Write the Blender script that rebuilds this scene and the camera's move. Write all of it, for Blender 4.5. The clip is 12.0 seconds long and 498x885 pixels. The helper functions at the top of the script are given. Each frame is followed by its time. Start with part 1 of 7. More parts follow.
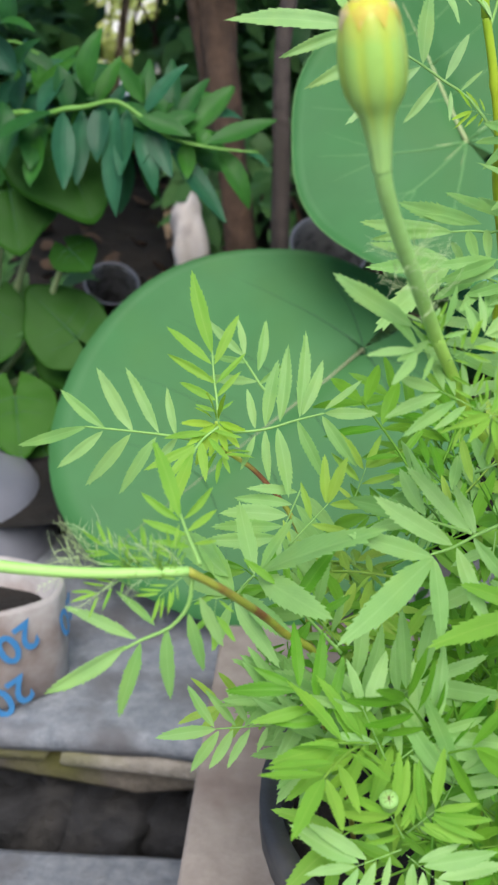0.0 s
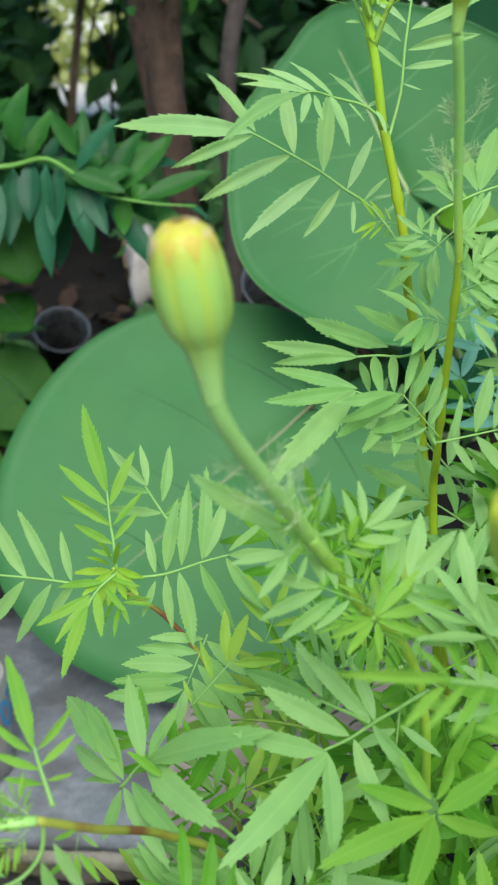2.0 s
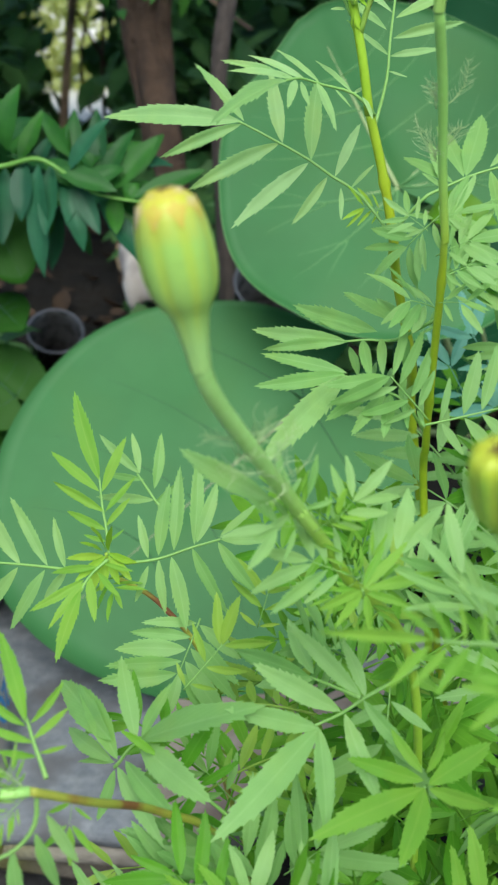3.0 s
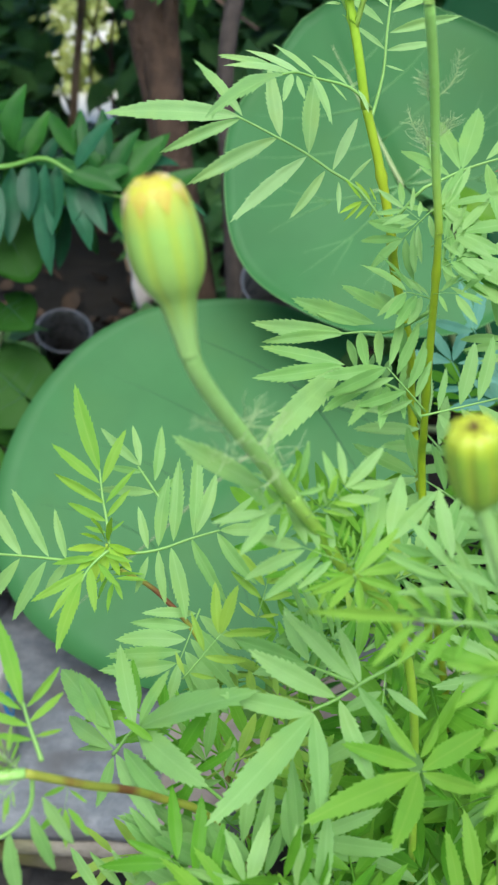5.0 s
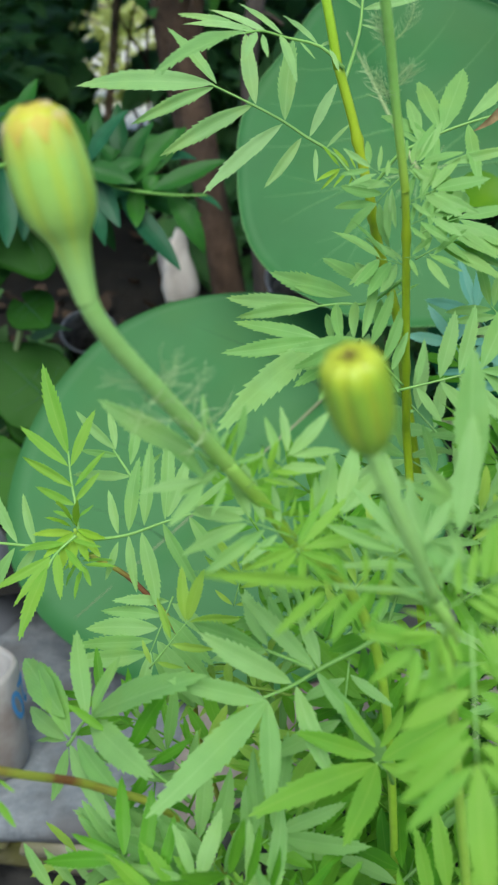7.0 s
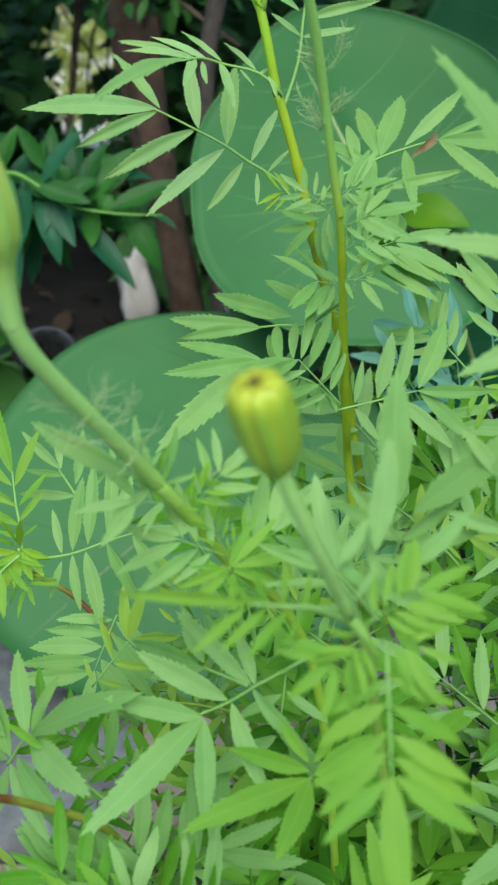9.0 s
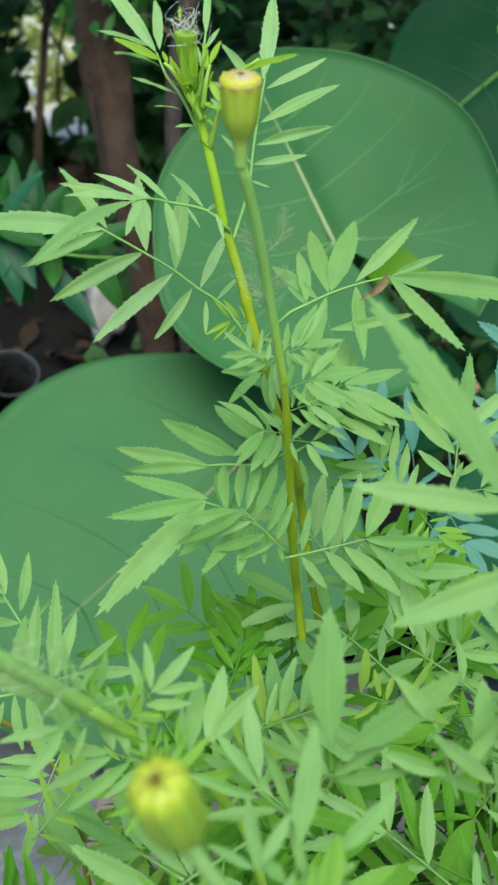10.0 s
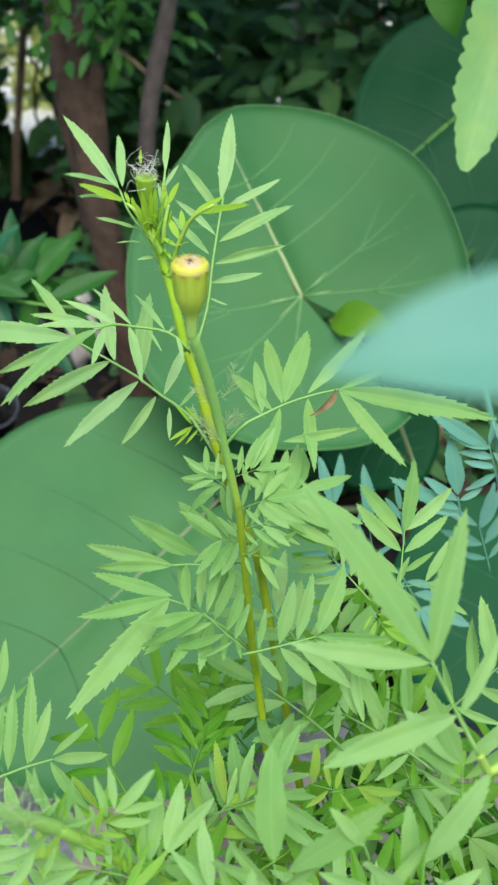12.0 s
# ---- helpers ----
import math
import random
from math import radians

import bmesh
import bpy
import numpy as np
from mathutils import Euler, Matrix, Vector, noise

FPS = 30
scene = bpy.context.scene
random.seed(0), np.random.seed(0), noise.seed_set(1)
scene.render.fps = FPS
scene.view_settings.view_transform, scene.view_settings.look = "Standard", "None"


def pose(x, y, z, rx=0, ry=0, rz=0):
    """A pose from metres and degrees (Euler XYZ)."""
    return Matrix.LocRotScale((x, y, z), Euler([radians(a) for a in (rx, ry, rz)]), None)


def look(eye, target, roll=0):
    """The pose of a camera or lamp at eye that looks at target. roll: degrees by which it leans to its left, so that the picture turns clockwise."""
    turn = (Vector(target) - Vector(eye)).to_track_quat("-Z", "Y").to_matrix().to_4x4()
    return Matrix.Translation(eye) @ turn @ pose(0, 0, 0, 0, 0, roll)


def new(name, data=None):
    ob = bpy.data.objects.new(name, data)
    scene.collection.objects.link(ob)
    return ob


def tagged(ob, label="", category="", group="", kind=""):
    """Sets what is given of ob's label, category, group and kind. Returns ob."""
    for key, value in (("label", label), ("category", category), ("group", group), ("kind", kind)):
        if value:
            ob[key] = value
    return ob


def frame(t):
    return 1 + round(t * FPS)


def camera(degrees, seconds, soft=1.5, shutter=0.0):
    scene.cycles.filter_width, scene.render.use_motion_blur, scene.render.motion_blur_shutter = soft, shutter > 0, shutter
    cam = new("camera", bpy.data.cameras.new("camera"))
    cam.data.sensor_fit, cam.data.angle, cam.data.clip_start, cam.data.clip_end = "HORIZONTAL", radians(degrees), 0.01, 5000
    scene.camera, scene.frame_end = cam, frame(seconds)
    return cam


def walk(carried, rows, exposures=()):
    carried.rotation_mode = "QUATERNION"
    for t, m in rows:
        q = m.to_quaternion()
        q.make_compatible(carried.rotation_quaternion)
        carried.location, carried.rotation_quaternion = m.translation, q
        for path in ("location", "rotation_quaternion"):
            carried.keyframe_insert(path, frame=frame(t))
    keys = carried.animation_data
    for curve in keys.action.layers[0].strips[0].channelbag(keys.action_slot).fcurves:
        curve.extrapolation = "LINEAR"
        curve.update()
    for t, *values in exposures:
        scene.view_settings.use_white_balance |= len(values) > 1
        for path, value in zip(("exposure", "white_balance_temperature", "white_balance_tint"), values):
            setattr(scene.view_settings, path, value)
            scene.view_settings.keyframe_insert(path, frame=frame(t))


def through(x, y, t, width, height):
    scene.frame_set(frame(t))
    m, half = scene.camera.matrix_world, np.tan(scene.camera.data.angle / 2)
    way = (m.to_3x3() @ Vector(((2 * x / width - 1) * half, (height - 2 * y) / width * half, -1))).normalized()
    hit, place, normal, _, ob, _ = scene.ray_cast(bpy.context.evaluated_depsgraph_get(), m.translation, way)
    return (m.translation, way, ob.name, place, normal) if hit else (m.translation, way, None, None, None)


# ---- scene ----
cam = camera(25.0, 12.0, 2.2)
cam.data.dof.use_dof = True
cam.data.dof.focus_distance = 0.43
cam.data.dof.aperture_fstop = 31.0
PATH = [
    (0.0, 0.0043, -0.0021, 0.4519, 66.10, -0.16, 0.46),
    (0.5, 0.0243, 0.0337, 0.4463, 66.68, 0.31, -0.57),
    (1.0, 0.0362, 0.0396, 0.4772, 65.86, 0.66, -0.67),
    (1.5, 0.0383, 0.0459, 0.4887, 65.68, 1.55, -1.39),
    (2.0, 0.0398, 0.0488, 0.4916, 65.76, 1.57, -0.91),
    (2.5, 0.0442, 0.0530, 0.4911, 65.25, 1.74, -0.99),
    (3.0, 0.0414, 0.0422, 0.4852, 66.11, 1.96, -1.32),
    (3.2, 0.0365, 0.0391, 0.4843, 66.07, 1.49, -1.65),
    (4.8, 0.0403, 0.0320, 0.4850, 66.42, 1.80, -1.09),
    (5.0, 0.0465, 0.0373, 0.4828, 66.23, 2.37, -0.81),
    (5.5, 0.0661, 0.0356, 0.4779, 66.35, 3.23, -0.46),
    (6.0, 0.0697, 0.0357, 0.4716, 66.76, 3.80, -0.12),
    (6.5, 0.0719, 0.0534, 0.4634, 67.08, 4.09, 1.23),
    (6.7, 0.0736, 0.0528, 0.4634, 66.78, 3.96, 1.50),
    (8.5, 0.0821, 0.0405, 0.4588, 67.59, 3.78, 0.67),
    (9.0, 0.0846, 0.0464, 0.4656, 67.57, 3.45, -0.20),
    (9.5, 0.0846, 0.0523, 0.4941, 66.67, 2.96, -1.08),
    (10.0, 0.0983, 0.0777, 0.5184, 66.08, 2.65, -1.22),
    (10.3, 0.0983, 0.0675, 0.5434, 65.74, 2.48, -1.58),
    (10.5, 0.0954, 0.0653, 0.5521, 65.80, 2.48, -1.95),
    (11.0, 0.1054, 0.0658, 0.5501, 66.23, 2.69, -1.97),
    (11.5, 0.0985, 0.0663, 0.5596, 66.02, 2.35, -2.69),
    (12.0, 0.1092, 0.0662, 0.5687, 65.71, 2.69, -2.22),
]
walk(cam, [(t, pose(x, y, z, rx, ry, rz)) for t, x, y, z, rx, ry, rz in PATH], ((0.0, 0.84, 6500, 13), (0.5, 0.60, 6400, 8), (1.0, 0.63, 6350, 5), (2.0, 0.75, 6350, 4), (3.0, 0.70, 6350, 4), (5.0, 0.87, 6250, 7), (6.5, 0.61, 6300, 3), (8.5, 0.54, 6300, 0), (9.0, 0.54, 6300, 0), (10.0, 0.58, 6300, 1), (11.0, 0.68, 6400, 6), (12.0, 0.79, 6400, 6)))

# ---- light ----
world = bpy.data.worlds.new("sky")
scene.world = world
world.use_nodes = True
wn = world.node_tree
sky = wn.nodes.new("ShaderNodeTexSky")
sky.sky_type = "NISHITA"
sky.sun_disc = False
sky.sun_elevation = radians(50)
sky.sun_rotation = radians(175)
bg = wn.nodes["Background"]
bg.inputs["Strength"].default_value = 0.105
wn.links.new(sky.outputs["Color"], bg.inputs["Color"])
sun = new("sun", bpy.data.lights.new("sun", "SUN"))
sun.data.energy = 2.5
sun.data.angle = radians(50)
sun.data.color = (1.0, 0.96, 0.88)
sun.matrix_world = look((0.2, -2.4, 2.9), (0, 0, 0))


# ---- materials ----
def calyx(name, green, yellow, top, foot, flush, rough=0.42):
    """A bud's skin: green lobes, yellow seams between them, a yellow flush towards the mouth and a paler foot. UV: lobe, height."""
    m, t, p, out = nodes_of(name)
    co = t.nodes.new("ShaderNodeTexCoord")
    sep = t.nodes.new("ShaderNodeSeparateXYZ")
    t.links.new(co.outputs["UV"], sep.inputs[0])
    geo = t.nodes.new("ShaderNodeNewGeometry")
    nz = add(t, "ShaderNodeTexNoise", Scale=320.0, Detail=4.0)
    t.links.new(geo.outputs["Position"], nz.inputs["Vector"])
    w = t.nodes.new("ShaderNodeMath")
    w.operation = "MULTIPLY"
    w.inputs[1].default_value = 2 * math.pi
    t.links.new(sep.outputs[0], w.inputs[0])
    cs = t.nodes.new("ShaderNodeMath")
    cs.operation = "COSINE"
    t.links.new(w.outputs[0], cs.inputs[0])
    c = mixc(t, ramp(t, cs.outputs[0], 0.2, -1.0, 0.0, 0.5), green, yellow)
    c = mixc(t, ramp(t, nz.outputs["Fac"], 0.45, 0.75, 0.0, 0.3), c, tuple(0.75 * v for v in green))
    j = t.nodes.new("ShaderNodeMath")
    j.operation = "MULTIPLY_ADD"
    t.links.new(nz.outputs["Fac"], j.inputs[0])
    j.inputs[1].default_value = 0.10
    t.links.new(sep.outputs[1], j.inputs[2])
    c = mixc(t, ramp(t, j.outputs[0], flush, flush + 0.24), c, top)
    c = mixc(t, ramp(t, sep.outputs[1], 0.38, 0.16), c, foot)
    t.links.new(c, p.inputs["Base Color"])
    t.links.new(bump(t, nz.outputs["Fac"], 0.2, 0.0003), p.inputs["Normal"])
    p.inputs["Roughness"].default_value = rough
    tr = t.nodes.new("ShaderNodeBsdfTranslucent")
    t.links.new(c, tr.inputs["Color"])
    mx = t.nodes.new("ShaderNodeMixShader")
    mx.inputs[0].default_value = 0.04
    t.links.new(p.outputs[0], mx.inputs[1])
    t.links.new(tr.outputs[0], mx.inputs[2])
    t.links.new(mx.outputs[0], out.inputs["Surface"])
    return m


def nodes_of(name):
    m = bpy.data.materials.new(name)
    m.use_nodes = True
    t = m.node_tree
    return m, t, t.nodes["Principled BSDF"], t.nodes["Material Output"]


def add(t, kind, **inputs):
    n = t.nodes.new(kind)
    for k, v in inputs.items():
        n.inputs[k.replace("_", " ")].default_value = v
    return n


def mixc(t, fac, a, b, mode="MIX"):
    n = t.nodes.new("ShaderNodeMix")
    n.data_type = "RGBA"
    n.blend_type = mode
    for sock, v in ((n.inputs[0], fac), (n.inputs[6], a), (n.inputs[7], b)):
        if isinstance(v, (int, float, tuple)):
            sock.default_value = v if not isinstance(v, tuple) else (*v[:3], 1)
        else:
            t.links.new(v, sock)
    return n.outputs[2]


def ramp(t, fac, lo, hi, a=0.0, b=1.0):
    n = t.nodes.new("ShaderNodeMapRange")
    for i, v in ((1, lo), (2, hi), (3, a), (4, b)):
        n.inputs[i].default_value = v
    t.links.new(fac, n.inputs[0])
    return n.outputs[0]


def bump(t, height, strength, dist):
    n = add(t, "ShaderNodeBump", Strength=strength, Distance=dist)
    t.links.new(height, n.inputs["Height"])
    return n.outputs[0]


def leafy(name, base, other, rib, rough=0.55, through=0.35, vary=0.25, speck=0.0, ribs=True, coat=0.0, scale=120):
    """A leaf: two greens mixed by leaf and by blotches, a paler midrib and side veins, light that shines through."""
    m, t, p, out = nodes_of(name)
    geo = t.nodes.new("ShaderNodeNewGeometry")
    info = t.nodes.new("ShaderNodeObjectInfo")
    rnd = t.nodes.new("ShaderNodeMath")
    rnd.operation = "ADD"
    t.links.new(geo.outputs["Random Per Island"], rnd.inputs[0])
    t.links.new(info.outputs["Random"], rnd.inputs[1])
    fr = t.nodes.new("ShaderNodeMath")
    fr.operation = "FRACT"
    t.links.new(rnd.outputs[0], fr.inputs[0])
    co = t.nodes.new("ShaderNodeTexCoord")
    pos = geo.outputs["Position"]
    nz = add(t, "ShaderNodeTexNoise", Scale=scale, Detail=3.0)
    t.links.new(pos, nz.inputs["Vector"])
    c = mixc(t, fr.outputs[0], base, other)
    c = mixc(t, ramp(t, nz.outputs["Fac"], 0.35, 0.75, 0.0, vary), c, tuple(v * 0.62 for v in base))
    n3 = add(t, "ShaderNodeTexNoise", Scale=max(scale * 0.45, 14.0), Detail=2.0)
    t.links.new(pos, n3.inputs["Vector"])
    c = mixc(t, ramp(t, n3.outputs["Fac"], 0.48, 0.72, 0.0, 0.38), c, (base[0] * 1.55, base[1] * 1.16, base[2] * 0.95))
    if ribs:
        sep = t.nodes.new("ShaderNodeSeparateXYZ")
        t.links.new(co.outputs["UV"], sep.inputs[0])
        ab = t.nodes.new("ShaderNodeMath")
        ab.operation = "ABSOLUTE"
        t.links.new(sep.outputs[0], ab.inputs[0])
        c = mixc(t, ramp(t, ab.outputs[0], 0.012, 0.06, 0.2, 0.0), c, rib)
        # side veins, slanting forward from the midrib
        sl = t.nodes.new("ShaderNodeMath")
        sl.operation = "MULTIPLY_ADD"
        t.links.new(ab.outputs[0], sl.inputs[0])
        sl.inputs[1].default_value = -0.9
        t.links.new(sep.outputs[1], sl.inputs[2])
        wv = t.nodes.new("ShaderNodeMath")
        wv.operation = "MULTIPLY"
        t.links.new(sl.outputs[0], wv.inputs[0])
        wv.inputs[1].default_value = 62.0
        sn = t.nodes.new("ShaderNodeMath")
        sn.operation = "SINE"
        t.links.new(wv.outputs[0], sn.inputs[0])
        c = mixc(t, ramp(t, sn.outputs[0], 0.6, 1.0, 0.0, 0.09), c, rib)
        nrm = bump(t, nz.outputs["Fac"], 0.25, 0.0004)
    else:
        nrm = bump(t, nz.outputs["Fac"], 0.3, 0.0006)
    if speck:
        vo = add(t, "ShaderNodeTexVoronoi", Scale=1100.0)
        t.links.new(pos, vo.inputs["Vector"])
        big = add(t, "ShaderNodeTexNoise", Scale=34.0, Detail=1.0)
        t.links.new(pos, big.inputs["Vector"])
        mu = t.nodes.new("ShaderNodeMath")
        mu.operation = "MULTIPLY"
        t.links.new(ramp(t, vo.outputs["Distance"], 0.2, 0.5, 0.8, 0.0), mu.inputs[0])
        t.links.new(ramp(t, big.outputs["Fac"], 0.735, 0.77), mu.inputs[1])
        c = mixc(t, mu.outputs[0], c, (0.8, 0.86, 0.78))
    t.links.new(c, p.inputs["Base Color"])
    t.links.new(nrm, p.inputs["Normal"])
    p.inputs["Roughness"].default_value = rough
    p.inputs["Specular IOR Level"].default_value = 0.3
    p.inputs["Coat Weight"].default_value = coat
    tr = t.nodes.new("ShaderNodeBsdfTranslucent")
    warm = mixc(t, 1.0, c, (1.0, 1.0, 0.45), "MULTIPLY")
    t.links.new(warm, tr.inputs["Color"])
    mx = t.nodes.new("ShaderNodeMixShader")
    mx.inputs[0].default_value = through
    t.links.new(p.outputs[0], mx.inputs[1])
    t.links.new(tr.outputs[0], mx.inputs[2])
    t.links.new(mx.outputs[0], out.inputs["Surface"])
    return m


def plain(name, a, b, scale=30.0, rough=0.7, detail=6.0, bump_by=0.4, dist=0.002, metal=0.0, second=None, second_scale=4.0, through=0.0):
    """A surface of two colours mixed by a fine noise, with stains of a third at a larger scale."""
    m, t, p, out = nodes_of(name)
    geo = t.nodes.new("ShaderNodeNewGeometry")
    nz = add(t, "ShaderNodeTexNoise", Scale=scale, Detail=detail, Roughness=0.65)
    t.links.new(geo.outputs["Position"], nz.inputs["Vector"])
    c = mixc(t, ramp(t, nz.outputs["Fac"], 0.3, 0.7), a, b)
    if second:
        n2 = add(t, "ShaderNodeTexNoise", Scale=second_scale, Detail=4.0)
        t.links.new(geo.outputs["Position"], n2.inputs["Vector"])
        c = mixc(t, ramp(t, n2.outputs["Fac"], 0.48, 0.66), c, second)
    t.links.new(c, p.inputs["Base Color"])
    t.links.new(ramp(t, nz.outputs["Fac"], 0.2, 0.8, max(rough - 0.12, 0.05), min(rough + 0.1, 1.0)), p.inputs["Roughness"])
    t.links.new(bump(t, nz.outputs["Fac"], bump_by, dist), p.inputs["Normal"])
    p.inputs["Metallic"].default_value = metal
    if through:
        tr = t.nodes.new("ShaderNodeBsdfTranslucent")
        t.links.new(c, tr.inputs["Color"])
        mx = t.nodes.new("ShaderNodeMixShader")
        mx.inputs[0].default_value = through
        t.links.new(p.outputs[0], mx.inputs[1])
        t.links.new(tr.outputs[0], mx.inputs[2])
        t.links.new(mx.outputs[0], out.inputs["Surface"])
    return m


MARI = leafy("marigold_leaf_green", (0.215, 0.465, 0.125), (0.335, 0.585, 0.205), (0.41, 0.66, 0.27), 0.5, 0.33, 0.22)
MINT = leafy("marigold_upper_mint", (0.26, 0.51, 0.165), (0.38, 0.63, 0.265), (0.44, 0.68, 0.30), 0.5, 0.3, 0.2)
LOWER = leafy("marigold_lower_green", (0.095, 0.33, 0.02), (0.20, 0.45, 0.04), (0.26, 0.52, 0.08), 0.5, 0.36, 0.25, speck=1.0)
YOUNG = leafy("marigold_young_green", (0.20, 0.48, 0.055), (0.30, 0.57, 0.08), (0.42, 0.62, 0.13), 0.55, 0.42, 0.15)
LEMON = leafy("marigold_top_lemon", (0.32, 0.60, 0.05), (0.42, 0.67, 0.075), (0.46, 0.66, 0.14), 0.55, 0.4, 0.15)
PALE = leafy("marigold_yellowing", (0.26, 0.50, 0.07), (0.32, 0.51, 0.08), (0.42, 0.56, 0.15), 0.6, 0.3, 0.3)
BLUISH = leafy("bluish_leaf", (0.13, 0.37, 0.29), (0.17, 0.42, 0.34), (0.27, 0.5, 0.4), 0.5, 0.25, 0.2)
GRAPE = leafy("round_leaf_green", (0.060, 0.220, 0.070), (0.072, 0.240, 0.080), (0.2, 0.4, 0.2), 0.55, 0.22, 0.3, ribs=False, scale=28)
# the round leaf green made darker: deep shade is put into the colour
SHADEROUND = leafy("shaded_round_leaf_green", (0.006, 0.090, 0.030), (0.009, 0.100, 0.033), (0.2, 0.4, 0.2), 0.6, 0.2, 0.3, ribs=False, scale=28)
HEART = leafy("heart_leaf_green", (0.021, 0.105, 0.008), (0.046, 0.175, 0.012), (0.2, 0.4, 0.1), 0.62, 0.3, 0.3, ribs=False, scale=30)
SHRUB = leafy("shrub_leaf_green", (0.018, 0.105, 0.035), (0.055, 0.23, 0.022), (0.07, 0.23, 0.05), 0.5, 0.3, 0.3, coat=0.03)
# bluish copy of the shrub green: sky sheen is put into the colour
SKYSHRUB = leafy("shrub_leaf_sky_sheen", (0.018, 0.10, 0.05), (0.036, 0.17, 0.08), (0.06, 0.22, 0.11), 0.48, 0.25, 0.3, coat=0.04)
HEDGE = leafy("hedge_leaf_green", (0.06, 0.185, 0.055), (0.145, 0.31, 0.095), (0.11, 0.2, 0.08), 0.45, 0.2, 0.4, scale=40)
MIDGREEN = leafy("mid_green_leaf", (0.07, 0.24, 0.06), (0.12, 0.34, 0.05), (0.14, 0.34, 0.09), 0.4, 0.35, 0.3, scale=40)
# pale yellow: sunlight on the far shrub is put into the leaf colour
SUNLEAF = leafy("sunlit_yellow_leaf", (0.40, 0.47, 0.16), (0.52, 0.57, 0.25), (0.6, 0.66, 0.4), 0.5, 0.4, 0.2)
GREENVEIN = plain("green_vein", (0.13, 0.34, 0.05), (0.17, 0.38, 0.07), 200, 0.5, bump_by=0.1)
LIME = leafy("lime_leaf", (0.28, 0.56, 0.19), (0.34, 0.60, 0.24), (0.45, 0.68, 0.32), 0.5, 0.4, 0.2)
CURLED = leafy("curled_leaf_green", (0.14, 0.34, 0.02), (0.17, 0.38, 0.025), (0.3, 0.45, 0.1), 0.45, 0.35, 0.2, ribs=False)
VEIN = plain("pale_vein", (0.42, 0.5, 0.24), (0.34, 0.46, 0.2), 300, 0.6, bump_by=0.1)
DULLVEIN = plain("dull_vein", (0.020, 0.092, 0.028), (0.030, 0.115, 0.038), 300, 0.6, bump_by=0.1)
PALERIB = plain("pale_green_vein", (0.105, 0.285, 0.085), (0.13, 0.31, 0.105), 300, 0.6, bump_by=0.1)
# side veins of the shaded round leaves, darkened with the blade
SHADEVEIN = plain("shaded_vein", (0.014, 0.110, 0.040), (0.020, 0.122, 0.045), 300, 0.6, bump_by=0.1)
BROWNVEIN = plain("brownish_vein", (0.24, 0.30, 0.15), (0.3, 0.3, 0.18), 200, 0.6, bump_by=0.1)
STEM = plain("stem_green", (0.33, 0.50, 0.04), (0.42, 0.55, 0.055), 260, 0.5, bump_by=0.3, dist=0.0003, second=(0.46, 0.42, 0.05), second_scale=26)
FRESHSTEM = plain("stem_fresh_green", (0.37, 0.63, 0.10), (0.44, 0.68, 0.12), 240, 0.5, bump_by=0.3, dist=0.0003, second=(0.42, 0.58, 0.06), second_scale=40)
RIBGREEN = plain("rib_pale_green", (0.21, 0.44, 0.10), (0.27, 0.50, 0.13), 240, 0.5, bump_by=0.2, dist=0.0002)


def graded(name, low, high, z0, z1):
    """A stem whose colour changes with its height above the soil, with fine lengthwise flecks."""
    m, t, p, out = nodes_of(name)
    geo = t.nodes.new("ShaderNodeNewGeometry")
    sep = t.nodes.new("ShaderNodeSeparateXYZ")
    t.links.new(geo.outputs["Position"], sep.inputs[0])
    nz = add(t, "ShaderNodeTexNoise", Scale=260.0, Detail=6.0, Roughness=0.65)
    t.links.new(geo.outputs["Position"], nz.inputs["Vector"])
    c = mixc(t, ramp(t, sep.outputs[2], z0, z1), low, high)
    c = mixc(t, ramp(t, nz.outputs["Fac"], 0.35, 0.7, 0.0, 0.5), c, (0.72, 0.78, 0.55), "MULTIPLY")
    t.links.new(c, p.inputs["Base Color"])
    p.inputs["Roughness"].default_value = 0.5
    t.links.new(bump(t, nz.outputs["Fac"], 0.25, 0.0003), p.inputs["Normal"])
    return m


SLIMSTEM = graded("stem_olive_to_green", (0.38, 0.52, 0.02), (0.36, 0.70, 0.17), 0.385, 0.425)
FORESTEM = graded("stem_yellow_to_green", (0.40, 0.64, 0.06), (0.40, 0.72, 0.22), 0.325, 0.370)
LOWSTEM = graded("stem_fresh_to_green", (0.38, 0.64, 0.08), (0.40, 0.72, 0.22), 0.335, 0.360)
TALLSTEM = graded("stem_olive_to_lemon", (0.38, 0.50, 0.02), (0.38, 0.64, 0.04), 0.395, 0.445)
REDSTEM = plain("stem_reddish", (0.32, 0.36, 0.05), (0.40, 0.44, 0.06), 220, 0.5, bump_by=0.4, dist=0.0004, second=(0.24, 0.09, 0.035), second_scale=46)
STALK = plain("flower_stalk_green", (0.34, 0.66, 0.16), (0.40, 0.70, 0.20), 240, 0.5, bump_by=0.2, dist=0.0003)
CALYX = calyx("calyx_yellow_green", (0.36, 0.62, 0.13), (0.48, 0.62, 0.05), (0.60, 0.58, 0.06), (0.34, 0.60, 0.18), 0.78)
GREENCALYX = calyx("calyx_green", (0.34, 0.60, 0.05), (0.56, 0.64, 0.04), (0.54, 0.58, 0.05), (0.34, 0.60, 0.06), 0.86)
YELLOWCALYX = calyx("calyx_yellow", (0.50, 0.70, 0.07), (0.60, 0.70, 0.05), (0.66, 0.63, 0.06), (0.42, 0.70, 0.16), 0.84)
